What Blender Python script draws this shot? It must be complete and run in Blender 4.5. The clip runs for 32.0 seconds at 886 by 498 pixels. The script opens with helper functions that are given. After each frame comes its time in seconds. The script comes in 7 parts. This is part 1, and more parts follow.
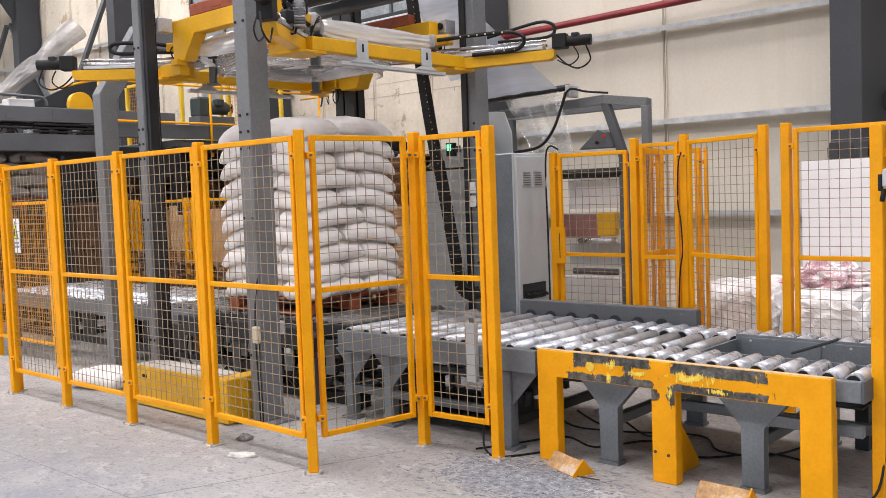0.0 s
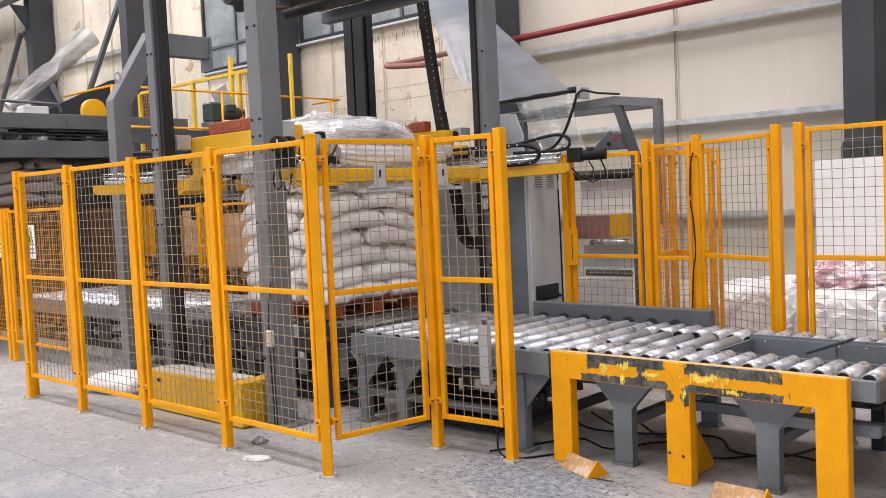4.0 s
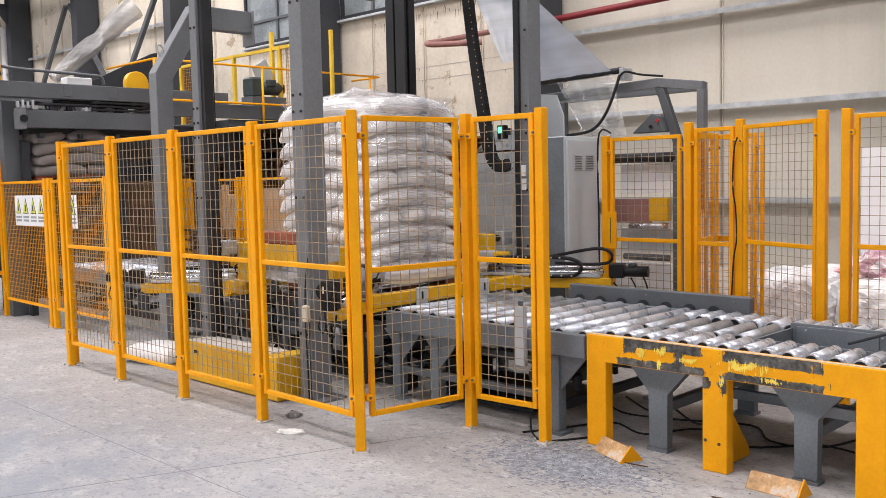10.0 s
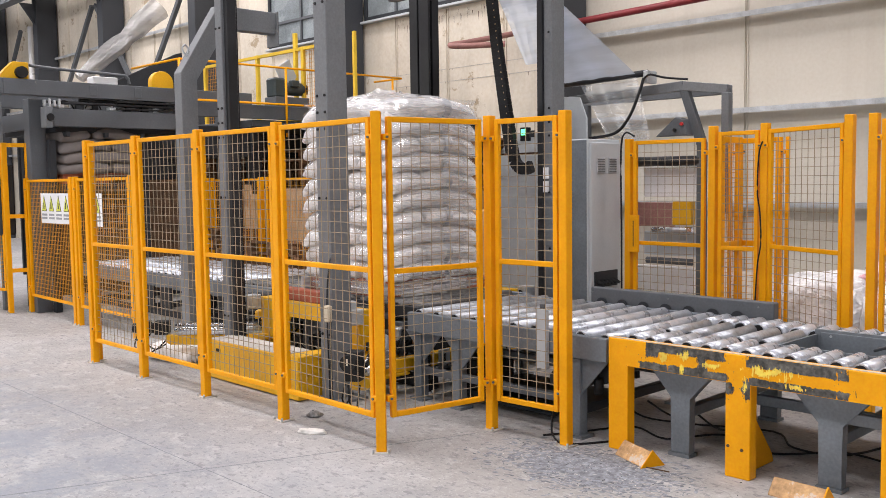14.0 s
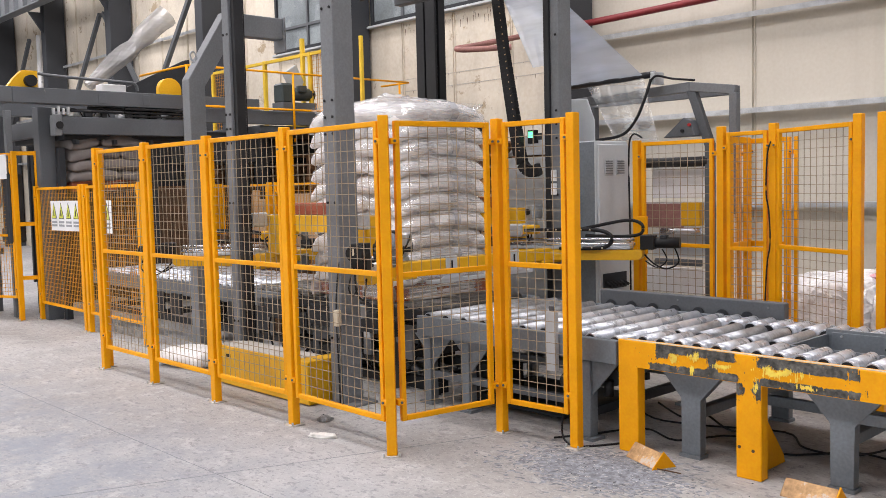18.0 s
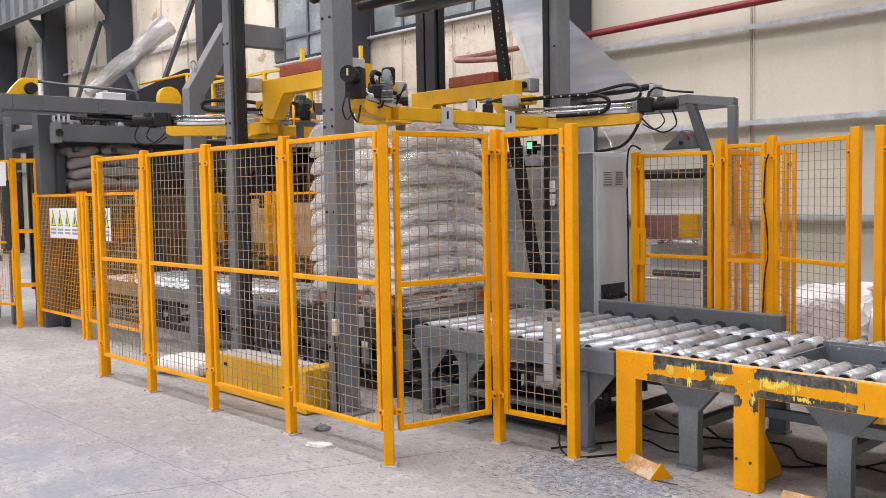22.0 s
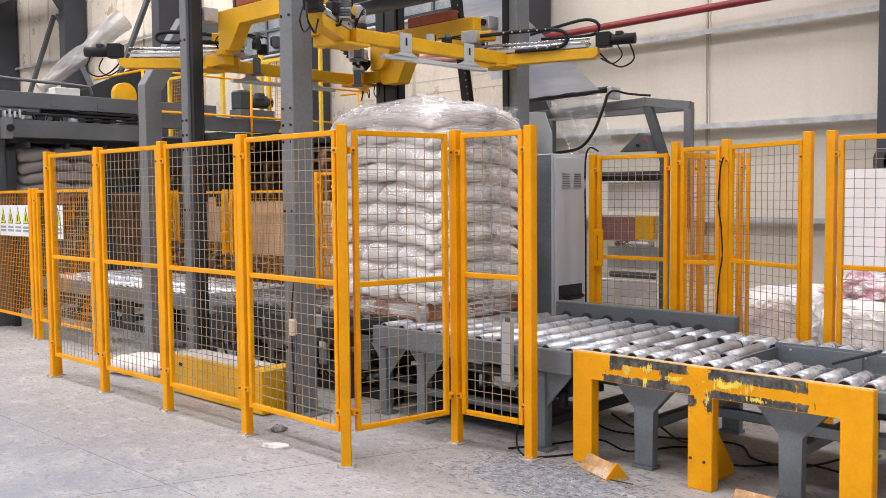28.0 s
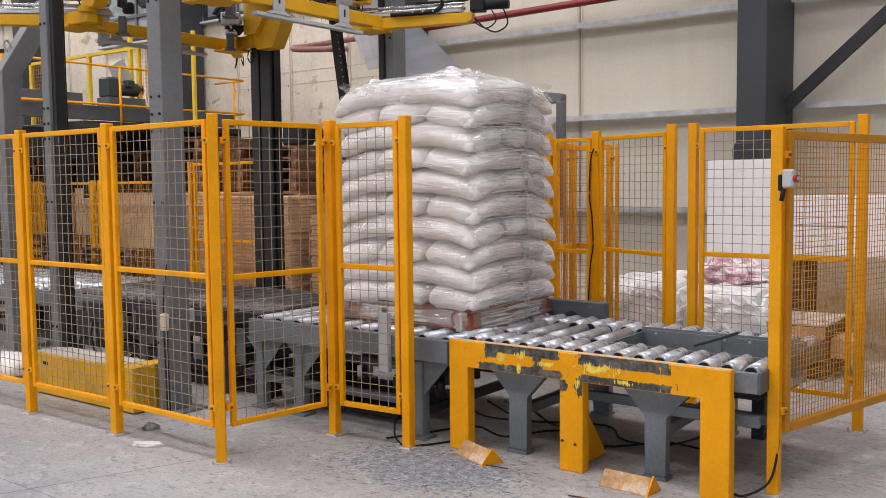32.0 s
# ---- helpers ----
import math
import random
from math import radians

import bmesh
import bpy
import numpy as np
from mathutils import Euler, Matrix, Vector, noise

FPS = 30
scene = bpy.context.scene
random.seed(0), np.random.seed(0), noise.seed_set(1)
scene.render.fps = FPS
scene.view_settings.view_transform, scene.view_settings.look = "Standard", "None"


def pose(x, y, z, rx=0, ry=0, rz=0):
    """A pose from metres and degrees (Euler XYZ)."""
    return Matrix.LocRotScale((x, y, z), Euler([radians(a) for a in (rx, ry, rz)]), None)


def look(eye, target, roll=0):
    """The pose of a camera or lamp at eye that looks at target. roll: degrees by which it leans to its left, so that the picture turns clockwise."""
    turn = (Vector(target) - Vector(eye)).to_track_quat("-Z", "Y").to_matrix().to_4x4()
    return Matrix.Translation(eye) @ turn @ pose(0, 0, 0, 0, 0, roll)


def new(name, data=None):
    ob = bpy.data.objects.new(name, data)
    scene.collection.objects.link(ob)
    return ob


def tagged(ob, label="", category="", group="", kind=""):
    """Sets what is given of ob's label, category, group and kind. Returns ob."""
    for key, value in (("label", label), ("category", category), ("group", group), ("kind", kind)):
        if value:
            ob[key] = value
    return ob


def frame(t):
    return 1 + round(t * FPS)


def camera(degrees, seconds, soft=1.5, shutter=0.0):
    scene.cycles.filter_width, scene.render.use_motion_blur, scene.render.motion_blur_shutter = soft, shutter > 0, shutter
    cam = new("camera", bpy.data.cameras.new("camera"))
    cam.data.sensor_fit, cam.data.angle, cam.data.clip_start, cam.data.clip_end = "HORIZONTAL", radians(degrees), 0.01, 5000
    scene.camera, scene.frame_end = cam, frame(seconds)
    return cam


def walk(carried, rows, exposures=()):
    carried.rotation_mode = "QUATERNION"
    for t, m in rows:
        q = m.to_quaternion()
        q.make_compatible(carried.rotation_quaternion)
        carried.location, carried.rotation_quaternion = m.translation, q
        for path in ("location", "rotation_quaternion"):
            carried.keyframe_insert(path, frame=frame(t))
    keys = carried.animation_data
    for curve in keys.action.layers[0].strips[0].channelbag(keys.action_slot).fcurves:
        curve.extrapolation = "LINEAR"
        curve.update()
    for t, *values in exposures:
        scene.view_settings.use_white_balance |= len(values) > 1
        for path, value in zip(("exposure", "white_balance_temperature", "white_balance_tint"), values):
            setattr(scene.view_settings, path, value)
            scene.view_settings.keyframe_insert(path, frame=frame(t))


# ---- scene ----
PATH = [
    (0, (4.182, -3.462, 1.62), (2.851, -1.973, 1.501), -2.1),
    (0.5, (4.182, -3.461, 1.622), (2.851, -1.972, 1.505), -2.2),
    (1, (4.182, -3.468, 1.625), (2.852, -1.979, 1.51), -2.3),
    (1.5, (4.183, -3.466, 1.623), (2.851, -1.978, 1.513), -2.4),
    (2, (4.179, -3.461, 1.62), (2.845, -1.975, 1.511), -2.5),
    (2.5, (4.183, -3.464, 1.623), (2.847, -1.98, 1.514), -2.6),
    (3, (4.192, -3.463, 1.622), (2.851, -1.982, 1.514), -2.6),
    (3.5, (4.188, -3.458, 1.621), (2.843, -1.982, 1.511), -2.6),
    (4, (4.187, -3.467, 1.616), (2.836, -1.996, 1.505), -2.6),
    (4.5, (4.185, -3.472, 1.624), (2.83, -2.006, 1.508), -2.6),
    (6.5, (4.176, -3.472, 1.621), (2.805, -2.021, 1.492), -2.3),
    (7, (4.173, -3.475, 1.615), (2.797, -2.029, 1.486), -2.0),
    (7.5, (4.171, -3.472, 1.615), (2.787, -2.034, 1.486), -1.7),
    (8, (4.167, -3.476, 1.617), (2.776, -2.045, 1.486), -1.4),
    (8.5, (4.167, -3.475, 1.617), (2.771, -2.049, 1.483), -1.3),
    (9, (4.166, -3.475, 1.614), (2.767, -2.052, 1.475), -1.3),
    (9.5, (4.159, -3.471, 1.61), (2.759, -2.05, 1.465), -1.3),
    (10, (4.158, -3.467, 1.611), (2.754, -2.051, 1.459), -1.3),
    (10.5, (4.158, -3.467, 1.61), (2.749, -2.057, 1.458), -1.3),
    (11, (4.162, -3.476, 1.61), (2.748, -2.07, 1.462), -1.3),
    (11.5, (4.162, -3.475, 1.609), (2.743, -2.073, 1.464), -1.2),
    (12, (4.158, -3.477, 1.615), (2.735, -2.079, 1.472), -1.1),
    (12.5, (4.158, -3.483, 1.612), (2.731, -2.088, 1.472), -1.0),
    (13, (4.152, -3.485, 1.615), (2.724, -2.092, 1.473), -0.9),
    (13.5, (4.155, -3.477, 1.614), (2.722, -2.089, 1.47), -0.8),
    (14, (4.148, -3.48, 1.613), (2.714, -2.095, 1.465), -0.8),
    (14.5, (4.147, -3.491, 1.611), (2.711, -2.107, 1.461), -0.8),
    (16.5, (4.151, -3.477, 1.613), (2.709, -2.1, 1.458), -1.6),
    (17, (4.154, -3.482, 1.612), (2.71, -2.107, 1.462), -1.6),
    (17.5, (4.154, -3.485, 1.611), (2.707, -2.111, 1.467), -1.5),
    (18, (4.151, -3.484, 1.612), (2.703, -2.111, 1.472), -1.4),
    (18.5, (4.148, -3.484, 1.607), (2.701, -2.11, 1.471), -1.3),
    (19, (4.154, -3.486, 1.61), (2.71, -2.108, 1.474), -1.2),
    (19.5, (4.147, -3.488, 1.616), (2.709, -2.104, 1.479), -1.0),
    (20, (4.149, -3.484, 1.618), (2.714, -2.098, 1.48), -0.8),
    (20.5, (4.146, -3.482, 1.611), (2.71, -2.097, 1.476), -0.7),
    (21, (4.146, -3.486, 1.612), (2.707, -2.103, 1.481), -0.7),
    (21.5, (4.147, -3.492, 1.615), (2.705, -2.112, 1.489), -0.9),
    (22, (4.158, -3.493, 1.611), (2.712, -2.116, 1.493), -1.0),
    (22.5, (4.154, -3.494, 1.607), (2.706, -2.12, 1.495), -1.0),
    (23, (4.153, -3.492, 1.616), (2.701, -2.121, 1.503), -1.1),
    (23.5, (4.152, -3.502, 1.611), (2.697, -2.135, 1.497), -0.9),
    (24, (4.147, -3.5, 1.608), (2.688, -2.137, 1.49), -0.8),
    (24.5, (4.143, -3.5, 1.605), (2.682, -2.141, 1.485), -0.7),
    (25, (4.144, -3.5, 1.607), (2.681, -2.142, 1.486), -0.6),
    (25.5, (4.141, -3.503, 1.621), (2.682, -2.14, 1.499), -0.7),
    (27.5, (4.151, -3.491, 1.617), (2.748, -2.072, 1.5), -0.7),
    (28, (4.154, -3.491, 1.612), (2.772, -2.05, 1.493), -0.5),
    (28.5, (4.159, -3.485, 1.608), (2.799, -2.024, 1.487), -0.4),
    (29, (4.158, -3.488, 1.613), (2.818, -2.008, 1.487), -0.3),
    (29.5, (4.166, -3.489, 1.612), (2.842, -1.996, 1.485), -0.3),
    (30, (4.169, -3.499, 1.61), (2.859, -1.993, 1.483), -0.3),
    (30.5, (4.182, -3.497, 1.618), (2.888, -1.977, 1.488), -0.4),
    (31, (4.179, -3.484, 1.618), (2.91, -1.944, 1.484), -0.5),
    (31.5, (4.178, -3.473, 1.612), (2.946, -1.904, 1.475), -0.5),
    (32, (4.191, -3.47, 1.612), (3.005, -1.866, 1.47), -0.6),
]
EXPOSURES = [(t, e, 6550, 16.5) for t, e in ((0, 0.17), (8, 0.13), (13, 0.12), (17, 0.11), (25, 0.16), (28, 0.18), (30, 0.12), (31, 0.0), (32, -0.17))]
cam = camera(51.6, 32.0, soft=0.6)
walk(cam, [(t, look(eye, target, roll)) for t, eye, target, roll in PATH], EXPOSURES)

# ---- light ----
world = bpy.data.worlds.new("sky")
scene.world = world
world.use_nodes = True
sky = world.node_tree.nodes.new("ShaderNodeTexSky")
sky.sky_type, sky.sun_disc = "NISHITA", False
sky.sun_elevation, sky.sun_rotation = radians(48), radians(200)
back = world.node_tree.nodes["Background"]
back.inputs[1].default_value = 0.12
world.node_tree.links.new(sky.outputs[0], back.inputs[0])
sun = new("sun", bpy.data.lights.new("sun", "SUN"))
sun.data.energy, sun.data.angle, sun.data.color = 0.7, radians(14), (1.0, 0.95, 0.88)
sun.matrix_world = look((0, 0, 0), (0.25, 0.63, -0.74))


def daylight(name, m, sx, sy, watts, colour):
    lamp = new(name, bpy.data.lights.new(name, "AREA"))
    lamp.data.shape, lamp.data.size, lamp.data.size_y = "RECTANGLE", sx, sy
    lamp.data.energy, lamp.data.color = watts, colour
    lamp.matrix_world = m
    return lamp


# area lamps stand in for daylight through assumed, unseen roof slots and open sides
for ry in (-7.0, -1.2, 4.2):
    daylight("roof_light", look((-8.5, ry, 8.9), (-8.5, ry, 0)), 33, 1.5, 1210, (1.0, 0.985, 0.96))
daylight("side_light", look((-6, -14.7, 3.0), (-6, 0, 1.2)), 34, 5.0, 500, (1.0, 0.985, 0.96))
daylight("end_light", look((17.7, -5, 3.2), (0, -1, 1.0)), 5, 13, 110, (1.0, 0.985, 0.96))

# ---- materials ----


def material(name, colour, rough=0.5, metal=0.0, spots=None, grain=0.08, scale=3.0, fine=60.0, bump=0.15, tint=0.0, coord="Object", gloss=0.4):
    """A surface with two scales of variation: broad stains and fine grain. spots: (colour, amount, scale)."""
    m = bpy.data.materials.new(name)
    m.use_nodes = True
    n, l = m.node_tree.nodes, m.node_tree.links
    b = n["Principled BSDF"]
    at = n.new("ShaderNodeTexCoord")
    broad, small = n.new("ShaderNodeTexNoise"), n.new("ShaderNodeTexNoise")
    for tex, s, d in ((broad, scale, 5), (small, fine, 3)):
        tex.inputs["Scale"].default_value, tex.inputs["Detail"].default_value = s, d
        l.new(at.outputs[coord], tex.inputs["Vector"])
    ramp = n.new("ShaderNodeValToRGB")
    ramp.color_ramp.elements[0].position, ramp.color_ramp.elements[1].position = 0.3, 0.72
    dark = [c * (1 - 2.2 * grain) for c in colour]
    light = [min(1, c * (1 + 1.4 * grain)) for c in colour]
    ramp.color_ramp.elements[0].color, ramp.color_ramp.elements[1].color = (*dark, 1), (*light, 1)
    l.new(broad.outputs[0], ramp.inputs[0])
    mix = n.new("ShaderNodeMixRGB")
    mix.blend_type, mix.inputs[0].default_value = "OVERLAY", min(1, 2.5 * grain)
    l.new(ramp.outputs[0], mix.inputs[1])
    l.new(small.outputs[0], mix.inputs[2])
    out = mix.outputs[0]
    if tint:
        info, bright = n.new("ShaderNodeObjectInfo"), n.new("ShaderNodeMixRGB")
        bright.blend_type = "MULTIPLY"
        bright.inputs[0].default_value = tint
        l.new(info.outputs["Random"], bright.inputs[2])
        l.new(out, bright.inputs[1])
        out = bright.outputs[0]
    if spots:
        colour2, amount, s2 = spots
        t3, r3, mix2 = n.new("ShaderNodeTexNoise"), n.new("ShaderNodeValToRGB"), n.new("ShaderNodeMixRGB")
        t3.inputs["Scale"].default_value, t3.inputs["Detail"].default_value, t3.inputs["Roughness"].default_value = s2, 9, 0.7
        r3.color_ramp.elements[0].position, r3.color_ramp.elements[1].position = 1 - amount, min(1, 1.04 - amount)
        l.new(at.outputs[coord], t3.inputs["Vector"])
        l.new(t3.outputs[0], r3.inputs[0])
        l.new(r3.outputs[0], mix2.inputs[0])
        l.new(out, mix2.inputs[1])
        mix2.inputs[2].default_value = (*colour2, 1)
        out = mix2.outputs[0]
    l.new(out, b.inputs["Base Color"])
    rr = n.new("ShaderNodeMapRange")
    rr.inputs["To Min"].default_value, rr.inputs["To Max"].default_value = max(0.04, rough - 0.12), min(1, rough + 0.15)
    l.new(broad.outputs[0], rr.inputs[0])
    l.new(rr.outputs[0], b.inputs["Roughness"])
    b.inputs["Metallic"].default_value = metal
    b.inputs["Specular IOR Level"].default_value = gloss
    if bump:
        bp = n.new("ShaderNodeBump")
        bp.inputs["Strength"].default_value, bp.inputs["Distance"].default_value = bump, 0.004
        l.new(small.outputs[0], bp.inputs["Height"])
        l.new(bp.outputs[0], b.inputs["Normal"])
    return m


YELLOW = material("yellow_paint", (0.88, 0.375, 0.001), 0.42, grain=0.07, spots=((0.33, 0.17, 0.03), 0.30, 22), bump=0.06, gloss=0.22)
BRIGHT = material("machine_yellow_paint", (0.76, 0.41, 0.008), 0.4, grain=0.07, spots=((0.25, 0.17, 0.06), 0.3, 12), bump=0.05)
SCUFF = material("scraped_bare_steel", (0.10, 0.095, 0.085), 0.6, grain=0.35, scale=22, spots=((0.24, 0.20, 0.12), 0.36, 40), bump=0.4)
FRESH = material("fresh_yellow_scratch", (0.98, 0.68, 0.09), 0.45, grain=0.1, scale=20, spots=((0.90, 0.45, 0.01), 0.36, 45), bump=0.3)
GREY = material("grey_machine_paint", (0.104, 0.113, 0.124), 0.5, grain=0.09, scale=2.0, spots=((0.24, 0.235, 0.22), 0.33, 5), bump=0.06)
HALLGREY = material("hall_steel_paint", (0.052, 0.056, 0.064), 0.55, grain=0.12, scale=0.8, spots=((0.09, 0.09, 0.092), 0.34, 2.5), bump=0.05, gloss=0.3)
LEGGREY = material("blue_grey_leg_paint", (0.165, 0.187, 0.207), 0.5, grain=0.1, scale=3.0, spots=((0.26, 0.255, 0.24), 0.32, 8), bump=0.06)
COLUMN = material("light_grey_machine_paint", (0.175, 0.186, 0.198), 0.5, grain=0.09, scale=2.0, spots=((0.28, 0.275, 0.26), 0.33, 5), bump=0.06)
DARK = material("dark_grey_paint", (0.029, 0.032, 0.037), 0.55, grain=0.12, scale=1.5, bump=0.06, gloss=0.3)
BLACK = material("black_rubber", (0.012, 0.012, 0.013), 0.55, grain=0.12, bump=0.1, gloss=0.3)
RAIL = material("oiled_black_steel", (0.02, 0.021, 0.024), 0.35, grain=0.15, bump=0.05)
ROLLER = material("zinc_roller_steel", (0.60, 0.63, 0.68), 0.27, metal=0.4, grain=0.16, scale=9, spots=((0.86, 0.87, 0.88), 0.40, 6), bump=0.08)
DARKROLLER = material("dark_roller_steel", (0.15, 0.145, 0.14), 0.4, metal=0.4, grain=0.25, scale=9, spots=((0.34, 0.33, 0.32), 0.38, 9), bump=0.1)
MIDROLLER = material("mid_grey_roller_steel", (0.46, 0.48, 0.51), 0.34, metal=0.5, grain=0.2, scale=9, spots=((0.55, 0.56, 0.57), 0.38, 9), bump=0.1)
CHROME = material("bright_steel", (0.7, 0.71, 0.73), 0.25, metal=0.9, grain=0.06, bump=0.03)
ZINC = material("galvanised_steel", (0.55, 0.57, 0.59), 0.45, metal=0.5, grain=0.1, scale=8, bump=0.05)
WIRE = material("mesh_wire", (0.37, 0.295, 0.20), 0.5, metal=0.2, grain=0.12, bump=0.0)
YWIRE = material("painted_mesh_wire", (0.66, 0.30, 0.02), 0.5, grain=0.12, bump=0.0)
CREAM = material("cream_wall_sheet", (0.63, 0.585, 0.50), 0.6, grain=0.05, scale=0.5, fine=25, spots=((0.58, 0.53, 0.45), 0.30, 1.3), bump=0.03)
SHELL = material("dark_unseen_shell", (0.20, 0.195, 0.19), 0.7, grain=0.1, scale=0.5, bump=0.05)
STAINED = material("stained_cream_sheet", (0.70, 0.635, 0.53), 0.6, grain=0.1, scale=0.9, fine=18, spots=((0.42, 0.33, 0.22), 0.40, 1.9), bump=0.05)


def streaked(m, colour, amount, across, down):
    """Adds rain-washed dirt that runs down the sheet."""
    n, l = m.node_tree.nodes, m.node_tree.links
    b = n["Principled BSDF"]
    base = b.inputs["Base Color"].links[0].from_socket
    at, turn, tex, r, x = n.new("ShaderNodeTexCoord"), n.new("ShaderNodeMapping"), n.new("ShaderNodeTexNoise"), n.new("ShaderNodeMapRange"), n.new("ShaderNodeMixRGB")
    turn.inputs["Scale"].default_value = (across, across, down)
    tex.inputs["Scale"].default_value, tex.inputs["Detail"].default_value, tex.inputs["Roughness"].default_value = 1.0, 8, 0.68
    r.inputs["From Min"].default_value, r.inputs["From Max"].default_value, r.inputs["To Max"].default_value = 0.50, 0.72, amount
    l.new(at.outputs["Object"], turn.inputs[0])
    l.new(turn.outputs[0], tex.inputs["Vector"])
    l.new(tex.outputs[0], r.inputs[0])
    l.new(r.outputs[0], x.inputs[0])
    l.new(base, x.inputs[1])
    x.inputs[2].default_value = (*colour, 1)
    l.new(x.outputs[0], b.inputs["Base Color"])


streaked(STAINED, (0.40, 0.33, 0.24), 0.35, 3.0, 1.0)
streaked(CREAM, (0.50, 0.45, 0.37), 0.35, 2.2, 0.12)
CABINET = material("pale_grey_enamel", (0.50, 0.53, 0.55), 0.35, grain=0.03, bump=0.02)
WHITE = material("white_board", (0.86, 0.86, 0.87), 0.5, grain=0.03, bump=0.03)
PALLET = material("red_brown_pallet", (0.33, 0.095, 0.045), 0.55, grain=0.16, scale=7, spots=((0.45, 0.2, 0.12), 0.38, 10), bump=0.2)
BROWN = material("brown_board", (0.66, 0.42, 0.24), 0.7, grain=0.14, scale=4, spots=((0.3, 0.14, 0.06), 0.36, 5), bump=0.2)
CRINKLE = material("crinkled_white_film", (0.88, 0.86, 0.86), 0.22, grain=0.12, scale=7, fine=22, spots=((0.62, 0.57, 0.55), 0.40, 9), bump=0.9, gloss=0.6)
SILVER = material("silvery_film_scrap", (0.30, 0.295, 0.29), 0.3, metal=0.3, grain=0.25, scale=14, bump=0.8)
ORANGE = material("orange_motor_paint", (0.70, 0.17, 0.02), 0.45, grain=0.1, scale=8, bump=0.05)
# Fence yellow darkened to brown, standing for the door seen against the light.
DOORSHADE = material("shaded_yellow_paint", (0.60, 0.26, 0.02), 0.5, grain=0.09, spots=((0.3, 0.15, 0.04), 0.3, 20), bump=0.06, gloss=0.2)
TAN = material("scuffed_tan_paint", (0.60, 0.36, 0.17), 0.7, grain=0.2, scale=9, spots=((0.62, 0.52, 0.42), 0.45, 11), bump=0.3)
SCUFFBLUE = material("blue_grey_scuffed_concrete", (0.25, 0.265, 0.295), 0.8, grain=0.25, scale=20, bump=0.2)
REDBAR = material("red_rubber_bar", (0.36, 0.085, 0.04), 0.55, grain=0.12, scale=6, bump=0.1)
REDPIPE = material("red_pipe_paint", (0.24, 0.03, 0.035), 0.4, grain=0.1, scale=4, bump=0.05)
PINKPIPE = material("faded_red_pipe", (0.33, 0.16, 0.14), 0.55, grain=0.12, scale=4, bump=0.05)
PUTTY = material("beige_plastic", (0.62, 0.55, 0.42), 0.5, grain=0.06, bump=0.05)
GREEN = material("green_motor_paint", (0.045, 0.06, 0.062), 0.45, grain=0.1, bump=0.05)
REDKNOB = material("red_plastic", (0.5, 0.02, 0.02), 0.4, bump=0.0)
SIGNYEL = material("sign_yellow", (0.68, 0.70, 0.10), 0.5, grain=0.04, bump=0.0)
INK = material("black_ink", (0.03, 0.03, 0.03), 0.6, bump=0.0)
GREYINK = material("grey_ink", (0.35, 0.36, 0.38), 0.6, bump=0.0)
TIMBER = material("dark_old_timber", (0.12, 0.068, 0.038), 0.8, grain=0.25, scale=5, spots=((0.19, 0.105, 0.055), 0.4, 7), bump=0.3)
RAILYEL = material("pale_yellow_paint", (0.82, 0.55, 0.05), 0.45, grain=0.08, spots=((0.5, 0.36, 0.1), 0.3, 20), bump=0.04, gloss=0.25)
DUSTY = material("dusty_top", (0.50, 0.47, 0.43), 0.85, grain=0.1, scale=6, bump=0.2)
DUST = material("crumpled_paper", (0.72, 0.70, 0.66), 0.8, grain=0.1, scale=12, bump=0.4)


def sack_material(name, colour, rough=0.5):
    m = material(name, colour, rough, grain=0.06, scale=5, fine=90, spots=((0.60, 0.46, 0.43), 0.36, 3.5), bump=0.12)
    return m


SACK = sack_material("white_woven_sack", (0.89, 0.865, 0.855), 0.5)


def creased(m, strength):
    """Fine level wrinkles where the film pulls across the woven skin."""
    n, l = m.node_tree.nodes, m.node_tree.links
    b = n["Principled BSDF"]
    at, turn, tex, bp = n.new("ShaderNodeTexCoord"), n.new("ShaderNodeMapping"), n.new("ShaderNodeTexNoise"), n.new("ShaderNodeBump")
    turn.inputs["Scale"].default_value, turn.inputs["Rotation"].default_value = (3.0, 3.0, 46), (0.05, 0.08, 0.3)
    tex.inputs["Scale"].default_value, tex.inputs["Detail"].default_value = 1.0, 4
    bp.inputs["Strength"].default_value, bp.inputs["Distance"].default_value = strength, 0.012
    l.new(at.outputs["Object"], turn.inputs[0])
    l.new(turn.outputs[0], tex.inputs["Vector"])
    l.new(tex.outputs[0], bp.inputs["Height"])
    l.new(b.inputs["Normal"].links[0].from_socket, bp.inputs["Normal"])
    l.new(bp.outputs[0], b.inputs["Normal"])


creased(SACK, 0.6)
# Dark copy of the sack cloth; the palletiser's shade is in the colour.
SHADEDSACK = sack_material("shaded_sack", (0.18, 0.16, 0.152), 0.7)


